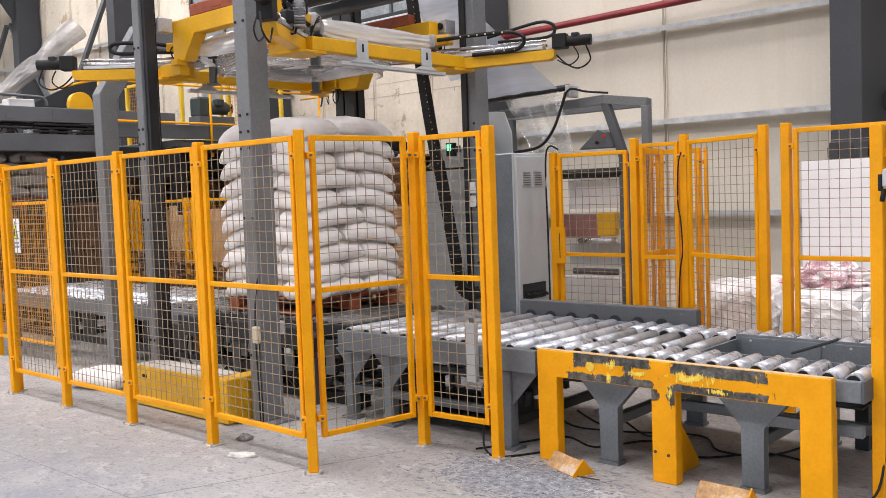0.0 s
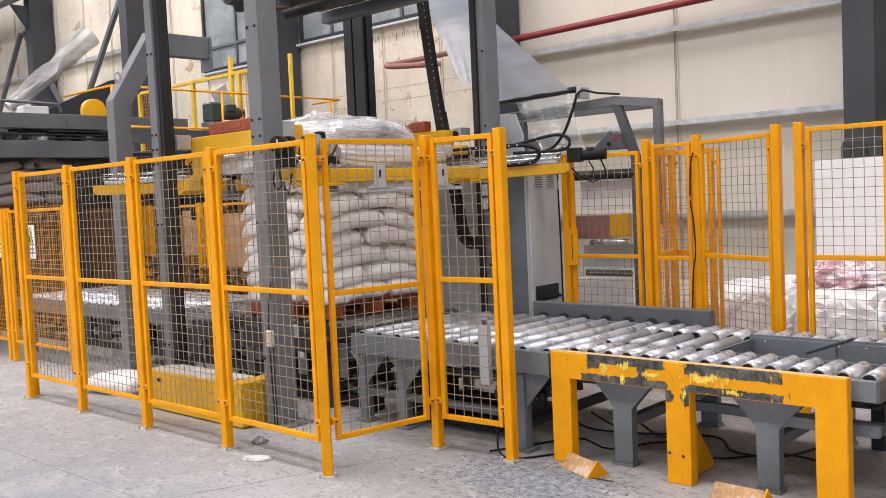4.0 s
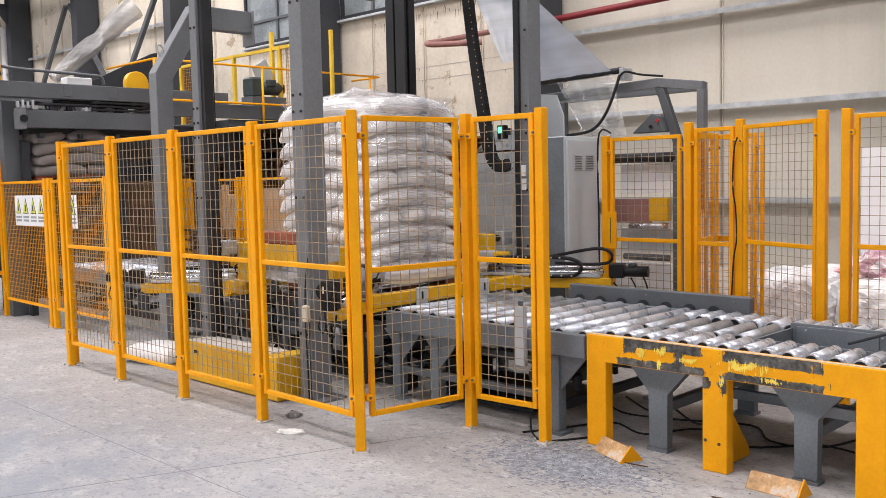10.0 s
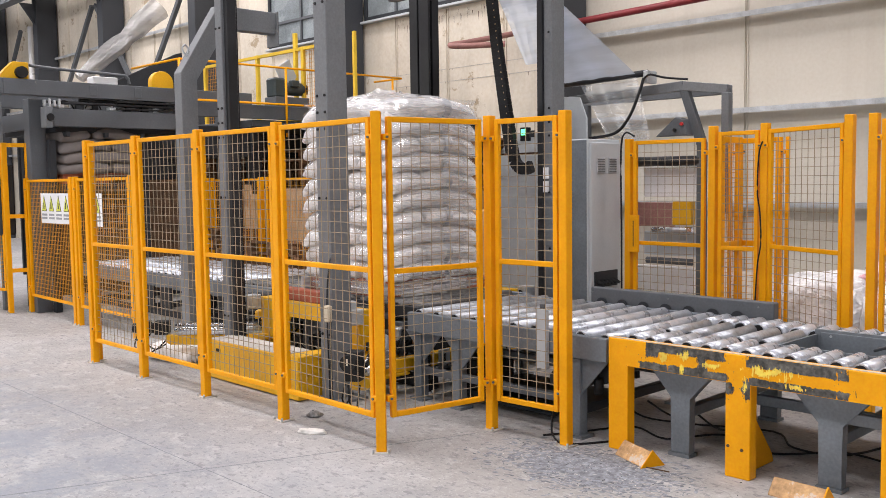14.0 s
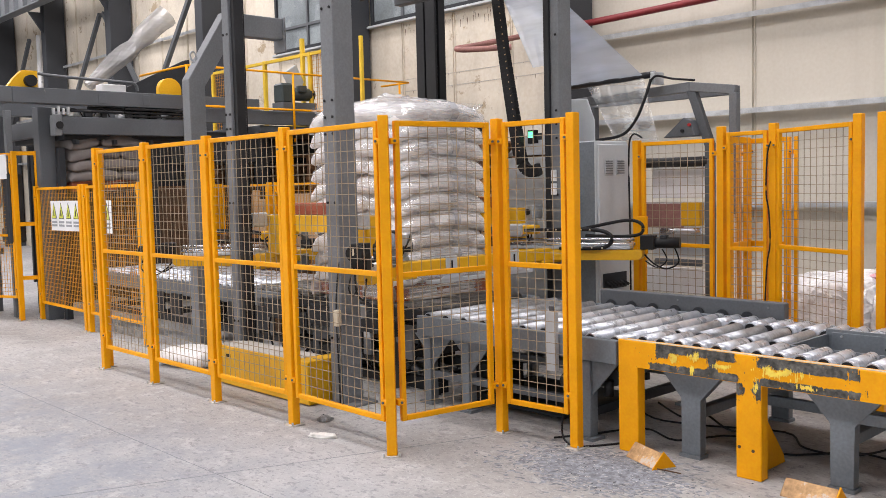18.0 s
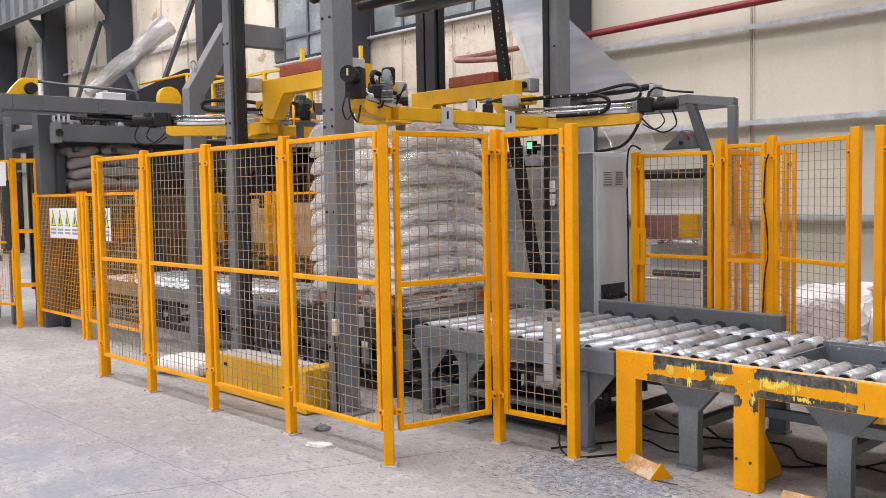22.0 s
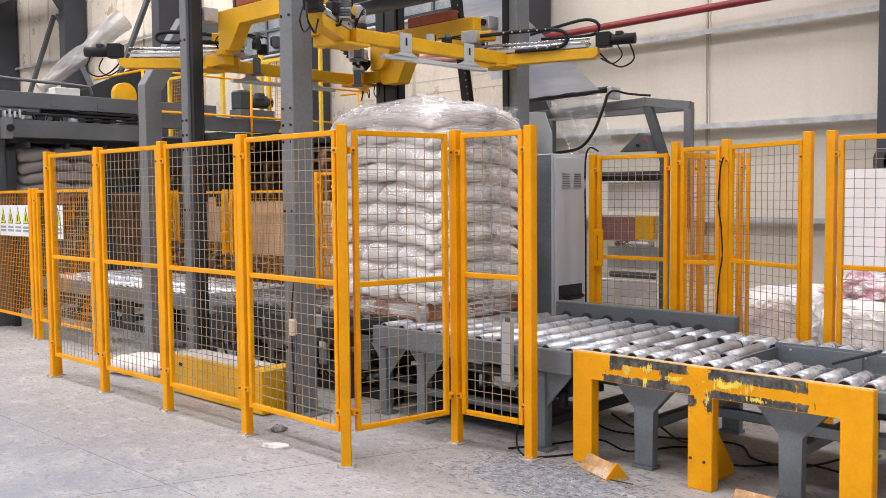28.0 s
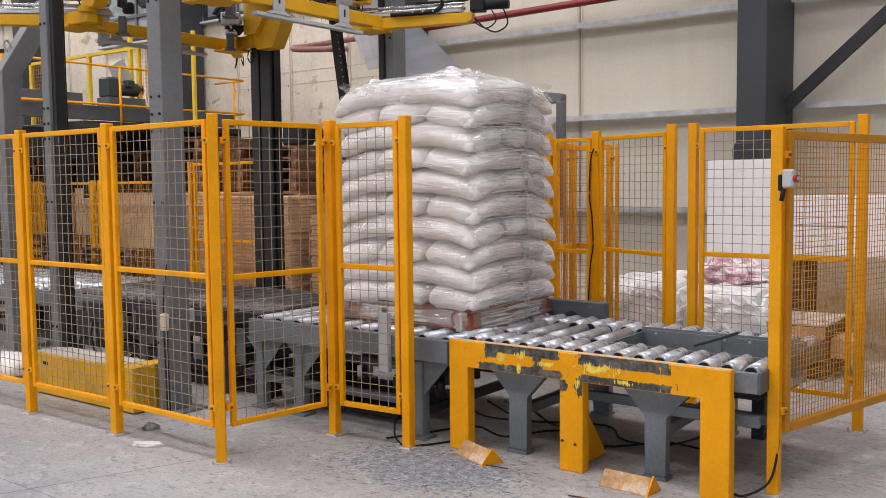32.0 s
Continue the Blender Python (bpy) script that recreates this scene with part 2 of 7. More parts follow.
def film_material(name, body, rough, crease, tone=(0.86, 0.87, 0.89), pleats=0.0, shine=0.2, haze=0.26):
    """Thin clear stretch film: mostly see-through, with creased glossy highlights."""
    m = bpy.data.materials.new(name)
    m.use_nodes = True
    n, l = m.node_tree.nodes, m.node_tree.links
    n.remove(n["Principled BSDF"])
    at, wave = n.new("ShaderNodeTexCoord"), n.new("ShaderNodeTexNoise")
    stretch = n.new("ShaderNodeMapping")
    stretch.inputs["Scale"].default_value = (3, 3, 22)
    l.new(at.outputs["Object"], stretch.inputs[0])
    l.new(stretch.outputs[0], wave.inputs["Vector"])
    wave.inputs["Scale"].default_value, wave.inputs["Detail"].default_value = crease, 4
    bp = n.new("ShaderNodeBump")
    bp.inputs["Strength"].default_value, bp.inputs["Distance"].default_value = 0.8, 0.012
    l.new(wave.outputs[0], bp.inputs["Height"])
    clear, gloss, milky = n.new("ShaderNodeBsdfTransparent"), n.new("ShaderNodeBsdfGlossy"), n.new("ShaderNodeBsdfDiffuse")
    gloss.inputs["Roughness"].default_value = rough
    milky.inputs["Color"].default_value = (*tone, 1)
    l.new(bp.outputs[0], gloss.inputs["Normal"])
    ramp = n.new("ShaderNodeMapRange")
    ramp.inputs["From Min"].default_value, ramp.inputs["From Max"].default_value = 0.42, 0.66
    ramp.inputs["To Min"].default_value, ramp.inputs["To Max"].default_value = body, min(0.95, body + haze)
    l.new(wave.outputs[0], ramp.inputs[0])
    # Thin milky lines painted in for the glints along the pleats.
    pleat, long = n.new("ShaderNodeTexNoise"), n.new("ShaderNodeMapping")
    long.inputs["Scale"].default_value = (1.6, 1.6, 62)
    long.inputs["Rotation"].default_value = (0.06, -0.05, 0)
    l.new(at.outputs["Object"], long.inputs[0])
    l.new(long.outputs[0], pleat.inputs["Vector"])
    pleat.inputs["Scale"].default_value, pleat.inputs["Detail"].default_value = 1.0, 3
    thin = n.new("ShaderNodeMapRange")
    thin.inputs["From Min"].default_value, thin.inputs["From Max"].default_value, thin.inputs["To Max"].default_value = 0.53, 0.66, pleats
    l.new(pleat.outputs[0], thin.inputs[0])
    # the pleats gather on the two ends of the load
    split, side, gather, most = n.new("ShaderNodeSeparateXYZ"), n.new("ShaderNodeMath"), n.new("ShaderNodeMapRange"), n.new("ShaderNodeMath")
    l.new(at.outputs["Object"], split.inputs[0])
    side.operation, most.operation = "ABSOLUTE", "MULTIPLY"
    l.new(split.outputs[0], side.inputs[0])
    gather.inputs["From Min"].default_value, gather.inputs["From Max"].default_value, gather.inputs["To Min"].default_value = 0.48, 0.56, 0.2
    l.new(side.outputs[0], gather.inputs[0])
    l.new(thin.outputs[0], most.inputs[0])
    l.new(gather.outputs[0], most.inputs[1])
    cloudy, sum_up = n.new("ShaderNodeMapRange"), n.new("ShaderNodeMath")
    cloudy.inputs["From Min"].default_value, cloudy.inputs["From Max"].default_value, cloudy.inputs["To Max"].default_value = 0.50, 0.57, 0.03 if pleats else 0.0
    l.new(side.outputs[0], cloudy.inputs[0])
    l.new(most.outputs[0], sum_up.inputs[0])
    l.new(cloudy.outputs[0], sum_up.inputs[1])
    thin = sum_up
    both = n.new("ShaderNodeMath")
    both.operation = "ADD"
    l.new(ramp.outputs[0], both.inputs[0])
    l.new(thin.outputs[0], both.inputs[1])
    ramp = both
    one, two = n.new("ShaderNodeMixShader"), n.new("ShaderNodeMixShader")
    l.new(ramp.outputs[0], one.inputs[0])
    l.new(clear.outputs[0], one.inputs[1])
    l.new(milky.outputs[0], one.inputs[2])
    two.inputs[0].default_value = shine
    l.new(one.outputs[0], two.inputs[1])
    l.new(gloss.outputs[0], two.inputs[2])
    l.new(two.outputs[0], n["Material Output"].inputs[0])
    return m


FILM = film_material("clear_stretch_film", 0.08, 0.2, 1.8, (0.99, 0.99, 1.0), 0.2, 0.12, 0.08)
CAPFILM = film_material("puffed_film_cap", 0.16, 0.10, 1.4, (0.97, 0.97, 0.99), 0.3, 0.2, 0.3)
PLEAT = film_material("gathered_film_pleats", 0.52, 0.16, 0.6, (0.98, 0.98, 1.0), 0.0, 0.22, 0.25)
HEM = film_material("gathered_film_hem", 0.45, 0.12, 0.5, (0.93, 0.94, 0.97), 0.0, 0.42, 0.3)
# Grey tone covers the film seam and the shaded valley between two sacks.
SEAMFILM = film_material("grey_seam_and_gap_film", 0.52, 0.2, 0.8, (0.50, 0.52, 0.56), 0.0, 0.2, 0.3)
SHEET = film_material("hazy_film_tube", 0.62, 0.22, 0.35, (0.70, 0.78, 0.91), 0.0, 0.24)
CLEAR = film_material("thin_clear_film", 0.14, 0.2, 0.5, (0.8, 0.84, 0.88))
WRAP = film_material("grimy_plastic_film", 0.5, 0.3, 0.6, (0.30, 0.295, 0.29), 0.0, 0.16)


def concrete():
    m = material("worn_concrete", (0.40, 0.385, 0.37), 0.72, grain=0.1, scale=0.45, fine=14, bump=0.25)
    n, l = m.node_tree.nodes, m.node_tree.links
    b = n["Principled BSDF"]
    base = b.inputs["Base Color"].links[0].from_socket
    at = n.new("ShaderNodeTexCoord")
    out = base
    # pale worn patches, dark scuffs and short chips in the top layer
    layers = (
        (0.22, 0.44, 0.62, (0.30, 0.315, 0.345), 0.7, 6, (1, 1, 1)),
        (0.6, 0.47, 0.68, (0.55, 0.54, 0.53), 0.6, 10, (1, 1, 1)),
        (2.2, 0.54, 0.68, (0.27, 0.264, 0.255), 0.45, 10, (0.85, 1, 1)),
        (7.0, 0.55, 0.61, (0.56, 0.555, 0.55), 0.4, 9, (0.8, 1, 1)),
        (15.0, 0.575, 0.62, (0.20, 0.20, 0.205), 0.6, 8, (0.75, 1, 1)),
        (40.0, 0.55, 0.62, (0.21, 0.212, 0.22), 0.6, 5, (0.7, 1, 1)),
        (70.0, 0.58, 0.66, (0.62, 0.61, 0.60), 0.45, 3, (0.7, 1, 1)),
    )
    for s, lo, hi, colour, amount, d, squeeze in layers:
        t, r, x = n.new("ShaderNodeTexNoise"), n.new("ShaderNodeMapRange"), n.new("ShaderNodeMixRGB")
        stretch = n.new("ShaderNodeMapping")
        stretch.inputs["Scale"].default_value = squeeze
        stretch.inputs["Rotation"].default_value = (0, 0, 0.25)
        t.inputs["Scale"].default_value, t.inputs["Detail"].default_value, t.inputs["Roughness"].default_value = s, d, 0.62
        r.inputs["From Min"].default_value, r.inputs["From Max"].default_value, r.inputs["To Max"].default_value = lo, hi, amount
        l.new(at.outputs["Object"], stretch.inputs[0])
        l.new(stretch.outputs[0], t.inputs["Vector"])
        l.new(t.outputs[0], r.inputs[0])
        l.new(r.outputs[0], x.inputs[0])
        l.new(out, x.inputs[1])
        x.inputs[2].default_value = (*colour, 1)
        out = x.outputs[0]
    # the lane where trucks pass is worn to a blue-grey
    split, lane, tex, rough, cut, x = n.new("ShaderNodeSeparateXYZ"), n.new("ShaderNodeMapRange"), n.new("ShaderNodeTexNoise"), n.new("ShaderNodeMapRange"), n.new("ShaderNodeMath"), n.new("ShaderNodeMixRGB")
    l.new(at.outputs["Object"], split.inputs[0])
    l.new(split.outputs[1], lane.inputs[0])
    lane.inputs["From Min"].default_value, lane.inputs["From Max"].default_value = -0.2, -1.6
    tex.inputs["Scale"].default_value, tex.inputs["Detail"].default_value, tex.inputs["Roughness"].default_value = 1.3, 12, 0.78
    l.new(at.outputs["Object"], tex.inputs["Vector"])
    rough.inputs["From Min"].default_value, rough.inputs["From Max"].default_value, rough.inputs["To Max"].default_value = 0.42, 0.56, 0.85
    l.new(tex.outputs[0], rough.inputs[0])
    cut.operation = "MULTIPLY"
    l.new(lane.outputs[0], cut.inputs[0])
    l.new(rough.outputs[0], cut.inputs[1])
    l.new(cut.outputs[0], x.inputs[0])
    l.new(out, x.inputs[1])
    x.inputs[2].default_value = (0.25, 0.275, 0.315, 1)
    out = x.outputs[0]
    l.new(out, b.inputs["Base Color"])
    return m


CONCRETE = concrete()


def glow(name, colour, strength):
    m = bpy.data.materials.new(name)
    m.use_nodes = True
    b = m.node_tree.nodes["Principled BSDF"]
    b.inputs["Base Color"].default_value = (*colour, 1)
    b.inputs["Emission Color"].default_value, b.inputs["Emission Strength"].default_value = (*colour, 1), strength
    return m


GREENLAMP = glow("green_indicator", (0.1, 0.9, 0.35), 2.0)


def glass():
    m = material("dusty_window_glass", (0.25, 0.285, 0.30), 0.25, grain=0.2, scale=1.2, bump=0.02)
    return m


PANE = glass()

# ---- mesh helpers ----


def box(bm, x0, x1, y0, y1, z0, z1, m=None):
    vs = [Vector((x, y, z)) for z in (z0, z1) for x, y in ((x0, y0), (x1, y0), (x1, y1), (x0, y1))]
    if m is not None:
        vs = [m @ v for v in vs]
    v = [bm.verts.new(p) for p in vs]
    for f in ((3, 2, 1, 0), (4, 5, 6, 7), (0, 1, 5, 4), (1, 2, 6, 5), (2, 3, 7, 6), (3, 0, 4, 7)):
        bm.faces.new([v[i] for i in f])
    return bm


def tube(bm, p, q, r, n=10, r2=None, caps=True):
    p, q = Vector(p), Vector(q)
    turn = (q - p).to_track_quat("Z", "Y").to_matrix()
    rings = []
    for at, rad in ((p, r), (q, r if r2 is None else r2)):
        rings.append([bm.verts.new(at + turn @ Vector((rad * math.cos(2 * math.pi * k / n), rad * math.sin(2 * math.pi * k / n), 0))) for k in range(n)])
    for k in range(n):
        f = bm.faces.new((rings[0][k], rings[0][(k + 1) % n], rings[1][(k + 1) % n], rings[1][k]))
        f.smooth = True
    if caps:
        bm.faces.new(rings[0][::-1])
        bm.faces.new(rings[1])
    return bm


def hose(bm, points, r, n=7):
    """A bent tube through the points, rounded between them."""
    pts = [Vector(p) for p in points]
    fine = []
    for i in range(len(pts) - 1):
        a, b, c, d = pts[max(0, i - 1)], pts[i], pts[i + 1], pts[min(len(pts) - 1, i + 2)]
        for k in range(5):
            t = k / 5
            fine.append(0.5 * ((2 * b) + (c - a) * t + (2 * a - 5 * b + 4 * c - d) * t * t + (3 * b - a - 3 * c + d) * t ** 3))
    fine.append(pts[-1])
    last = None
    for i, p in enumerate(fine):
        way = fine[min(i + 1, len(fine) - 1)] - fine[max(i - 1, 0)]
        turn = way.to_track_quat("Z", "Y").to_matrix()
        ring = [bm.verts.new(p + turn @ Vector((r * math.cos(2 * math.pi * k / n), r * math.sin(2 * math.pi * k / n), 0))) for k in range(n)]
        if last:
            for k in range(n):
                bm.faces.new((last[k], last[(k + 1) % n], ring[(k + 1) % n], ring[k])).smooth = True
        last = ring
    return bm


def prism(bm, outline, m, depth):
    """An outline of (u, v) points pushed out by depth; m lays u, v, depth into space."""
    a = [bm.verts.new(m @ Vector((u, v, 0))) for u, v in outline]
    b = [bm.verts.new(m @ Vector((u, v, depth))) for u, v in outline]
    bm.faces.new(a[::-1])
    bm.faces.new(b)
    for k in range(len(a)):
        bm.faces.new((a[k], a[(k + 1) % len(a)], b[(k + 1) % len(a)], b[k]))
    return bm


def bar(bm, p, q, w, h):
    """A square bar from p to q, w wide level with the ground and h high."""
    p, q = Vector(p), Vector(q)
    way = (q - p).normalized()
    side = way.cross(Vector((0, 0, 1)))
    side = side.normalized() if side.length > 1e-4 else Vector((1, 0, 0))
    up = side.cross(way)
    v = [bm.verts.new(at + side * sx * w / 2 + up * sz * h / 2) for at in (p, q) for sx, sz in ((-1, -1), (1, -1), (1, 1), (-1, 1))]
    for f in ((3, 2, 1, 0), (4, 5, 6, 7), (0, 1, 5, 4), (1, 2, 6, 5), (2, 3, 7, 6), (3, 0, 4, 7)):
        bm.faces.new([v[i] for i in f])
    return bm


def soften(bm, w):
    bmesh.ops.bevel(bm, geom=list(bm.edges), offset=w, segments=1, affect="EDGES", clamp_overlap=True)
    return bm


def shape():
    return bmesh.new()


def mesh_of(name, bm, mat):
    bmesh.ops.recalc_face_normals(bm, faces=list(bm.faces))
    me = bpy.data.meshes.new(name)
    bm.to_mesh(me)
    bm.free()
    me.materials.append(mat)
    return me


def part(name, bm, mat, parent, label=""):
    ob = new(name, bm if isinstance(bm, bpy.types.Mesh) else mesh_of(name, bm, mat))
    ob.parent = parent
    return tagged(ob, label)


def thing(name, m, label, category, group="", kind=""):
    ob = new(name)
    ob.empty_display_size = 0.1
    ob.matrix_world = m
    return tagged(ob, label, category, group, kind)


def solid(name, bm, mat, label, category="", group="", kind=""):
    return tagged(new(name, mesh_of(name, bm, mat)), label, category, group, kind)


def at(x, y, z=0.0, turn=0.0):
    return pose(x, y, z, 0, 0, turn)

# ---- the hall ----
bm = shape()
box(bm, -45, 18, -15, 7.0, -0.2, 0)
FLOOR = solid("floor", bm, CONCRETE, "worn grey concrete factory floor with pale patches", "floor", kind="structure")

for (xa, ya), (xb, yb) in (((-1.2, -2.8), (0.14, 0.66)), ((-9.0, -0.90), (3.5, -0.93))):
    part("saw_joint", bar(shape(), (xa, ya, 0.0005), (xb, yb, 0.0005), 0.003, 0.001), LEGGREY, FLOOR, "thin dark joint sawn in the concrete")

WALL_Y = 7.0
wall = solid("wall_north", box(shape(), -45, 18, WALL_Y + 0.03, WALL_Y + 0.25, 0, 9), CREAM, "cream metal-clad factory wall", "wall", kind="structure")
# Unseen walls and roof added round the hall, dark to cut bounced light.
bm = box(shape(), -45, 18, -15.2, -15, 0, 0.5)
box(bm, -45, 18, -15.2, -15, 5.5, 9)
solid("wall_south", bm, SHELL, "unseen grey wall with an open side, added to shape the light", "wall", kind="structure")
solid("wall_west", box(shape(), -45.2, -45, -15, 7.25, 0, 9), SHELL, "unseen grey end wall added to close the hall", "wall", kind="structure")
bm = box(shape(), 18, 18.2, -15, -11.6, 0, 9)
box(bm, 18, 18.2, 1.6, 7.25, 0, 9)
box(bm, 18, 18.2, -11.6, 1.6, 5.8, 9)
solid("wall_east", bm, SHELL, "unseen grey end wall with a gap, added for the light", "wall", kind="structure")
bm = shape()
for y0, y1 in ((-15.2, -7.8), (-6.2, -2.0), (-0.4, 3.4), (5.0, 7.25)):
    box(bm, -45.2, 18.2, y0, y1, 9, 9.15)
solid("ceiling", bm, SHELL, "unseen roof with long slots, added to shape the light", "ceiling", kind="structure")

# wall sheets: plain near the wrapping machine, stained further down the hall
BAYS = [0.93 - 4.97 * k for k in range(8)]
COLUMNS = [(1.12, 0.95)] + [(x, 0.55) for x in (-3.88, -8.75, -13.62, -18.1, -22.3, -26.3, -30.5)]


def wall_bay(x0, x1, mat, splits):
    w = (x1 - x0) / splits
    for k in range(splits):
        a = x0 + k * w
        part("wall_sheet", soften(box(shape(), a + 0.006, a + w - 0.006, WALL_Y, WALL_Y + 0.03, 0.02, 8.9), 0.004), mat, wall)
        bm = box(shape(), a - 0.028, a - 0.016, WALL_Y - 0.02, WALL_Y, 0.02, 8.9)
        box(bm, a + 0.016, a + 0.028, WALL_Y - 0.02, WALL_Y, 0.02, 8.9)
        part("joint_strip", bm, mat, wall)


wall_bay(0.9, 13, CREAM, 4)
wall_bay(-1.36, 0.9, CREAM, 1)
wall_bay(-4.2, -1.36, CREAM, 1)
for k in range(1, 7):
    x1, x0 = BAYS[k], BAYS[k + 1]
    wall_bay(x0, x1, STAINED, 4)

solid("wall_plinth", box(shape(), -45, 18, WALL_Y - 0.025, WALL_Y - 0.001, 0, 0.45), STAINED, "cream plinth along the wall foot", "plinth", kind="structure")
# girts along the plain bays
for gz in (1.30, 2.43, 3.57, 4.70, 5.83):
    bm = box(shape(), -4.0, 17.9, WALL_Y - 0.16, WALL_Y - 0.03, gz, gz + 0.012)
    box(bm, -4.0, 17.9, WALL_Y - 0.165, WALL_Y - 0.153, gz - 0.05, gz + 0.012)
    solid("wall_girt", bm, ZINC, "long galvanised steel girt along the cream wall", "girt", "wall girts", "structure")


def hall_column(x, deep):
    t = thing("hall_column", at(x, 6.95 - deep), "dark grey deep steel column of the hall", "column", "hall columns", "structure")
    part("front_flange", soften(box(shape(), -0.15, 0.15, 0, 0.018, 0, 9), 0.003), HALLGREY, t)
    part("rear_flange", soften(box(shape(), -0.15, 0.15, deep - 0.018, deep, 0, 9), 0.003), HALLGREY, t)
    part("web", box(shape(), -0.007, 0.007, 0.018, deep - 0.018, 0, 9), HALLGREY, t)
    part("stiffener_plate", soften(box(shape(), 0.007, 0.142, 0.02, deep - 0.02, 3.9, 3.915), 0.002), HALLGREY, t)
    part("cover_plate", box(shape(), 0.143, 0.149, 0.018, deep - 0.018, 0, 9), HALLGREY, t)
    return t


for x, deep in COLUMNS:
    hall_column(x, deep)
solid("wall_brace", bar(shape(), (1.15, 6.72, 2.3), (4.6, 6.72, 5.4), 0.09, 0.12), DARK, "dark grey diagonal wall brace", "brace", kind="structure")
for x0, x1 in ((-14.2, -17.2), (-19.2, -22.2), (-19.0, -16.0), (-24.2, -27.0)):
    solid("wall_brace", bar(shape(), (x0, 6.7, 6.2), (x1, 6.7, 2.9), 0.09, 0.10), GREY, "dark grey diagonal wall brace", "brace", kind="structure")
crane = thing("crane_beam", at(0, 0), "grey crane runway girder with upright stiffeners", "beam", kind="structure")
part("bottom_flange", box(shape(), -45, -17.5, 5.72, 6.02, 6.66, 6.69), COLUMN, crane)
part("web", box(shape(), -45, -17.5, 5.86, 5.88, 6.69, 7.55), COLUMN, crane)
part("top_flange", box(shape(), -45, -17.5, 5.70, 6.04, 7.55, 7.58), COLUMN, crane)
for k in range(20):
    part("stiffener", box(shape(), -31.0 + 0.7 * k, -30.98 + 0.7 * k, 5.74, 5.86, 6.69, 7.55), COLUMN, crane)
for x in (-22.3, -26.3, -18.1):
    part("bracket", prism(shape(), [(6.02, 6.66), (6.4, 6.66), (6.4, 6.1)], Matrix(((0, 0, 1, x - 0.05), (1, 0, 0, 0), (0, 1, 0, 0), (0, 0, 0, 1))), 0.1), HALLGREY, crane)
rain = thing("rain_pipe", at(-23.9, 6.86), "white plastic rain pipe down the wall", "pipe", kind="structure")
part("pipe", tube(shape(), (0, 0, 0), (0, 0, 6.3), 0.075, 12), WHITE, rain)
for z in (1.5, 3.2, 4.9):
    part("pipe_clip", box(shape(), -0.1, 0.1, -0.02, 0.14, z, z + 0.05), ZINC, rain)
for gz in (2.6, 3.9, 5.2):
    bm = box(shape(), -31, -13.9, WALL_Y - 0.14, WALL_Y - 0.03, gz, gz + 0.012)
    box(bm, -31, -13.9, WALL_Y - 0.15, WALL_Y - 0.138, gz - 0.05, gz + 0.012)
    solid("wall_girt", bm, ZINC, "long galvanised steel girt along the stained wall", "girt", "wall girts", "structure")


def window(x0, x1, z0, z1, cols, low=0.42):
    w = thing("window_1", at(x0, WALL_Y - 0.02, z0), "grey-framed factory window with dusty panes", "window", "hall windows", "structure")
    width, high = x1 - x0, z1 - z0
    for a, b, c, d in ((0, width, 0, 0.07), (0, width, high - 0.07, high), (0, 0.07, 0.07, high - 0.07), (width - 0.07, width, 0.07, high - 0.07)):
        part("window_frame", soften(box(shape(), a, b, -0.05, 0.02, c, d), 0.006), DARK, w)
    step = width / cols
    for k in range(cols):
        if k:
            part("mullion", box(shape(), k * step - 0.025, k * step + 0.025, -0.045, 0.01, 0.07, high - 0.07), GREY, w)
        for a, b in ((0.07, high * low), (high * low + 0.05, high - 0.07)):
            part("pane", box(shape(), k * step + 0.03, (k + 1) * step - 0.03, -0.01, 0.004, a, b), PANE, w)
        part("transom", box(shape(), k * step + 0.025, (k + 1) * step - 0.025, -0.045, 0.01, high * low, high * low + 0.05), GREY, w)
    part("window_sill", soften(box(shape(), -0.05, width + 0.05, -0.1, 0.02, -0.04, 0), 0.006), CABINET, w)


window(-8.55, -5.2, 4.42, 6.6, 4)
window(-11.55, -9.37, 4.27, 6.6, 2, 0.19)

# panel seams and dirt that has run down below the window
for z in (3.41, 3.21, 2.2):
    part("sheet_seam", box(shape(), -7.9, -3.8, WALL_Y - 0.004, WALL_Y - 0.0005, z, z + 0.010), DUSTY, wall)
bm = shape()
r = random.Random(5)
for k in range(120):
    x = r.uniform(-7.8, -4.1)
    top = r.uniform(4.22, 4.34) if k % 3 else r.choice((3.41, 3.21, 2.2))
    drop = r.uniform(0.02, 0.14) * (1.0 if k % 3 else 0.4)
    w = r.uniform(0.003, 0.008)
    y = WALL_Y - 0.002
    v = [bm.verts.new(p) for p in ((x - w, y, top), (x + w, y, top), (x + w * 0.3, y, top - drop), (x - w * 0.3, y, top - drop))]
    bm.faces.new(v)
tagged(part("dirt_runs", bm, TIMBER, wall, "brown runs of dirt below the window"), kind="stuff")

bm = hose(shape(), [(-4.3, 6.72, 3.75), (-3.0, 6.72, 3.77), (0, 6.72, 3.83), (4, 6.72, 3.9), (9, 6.72, 3.98)], 0.045, 10)
solid("red_pipe", bm, REDPIPE, "dark red fire-water pipe along the wall", "pipe", kind="structure")
bm = hose(shape(), [(-5.05, 6.9, 3.78), (-5.3, 6.2, 3.62), (-5.40, 5.95, 3.57), (-5.2, 5.95, 3.53), (-4.75, 6.4, 3.55)], 0.042, 10)
solid("faded_pipe", bm, PINKPIPE, "faded red bent pipe stub on the wall", "pipe", kind="structure")

# ---- safety fence ----
post_meshes = {}


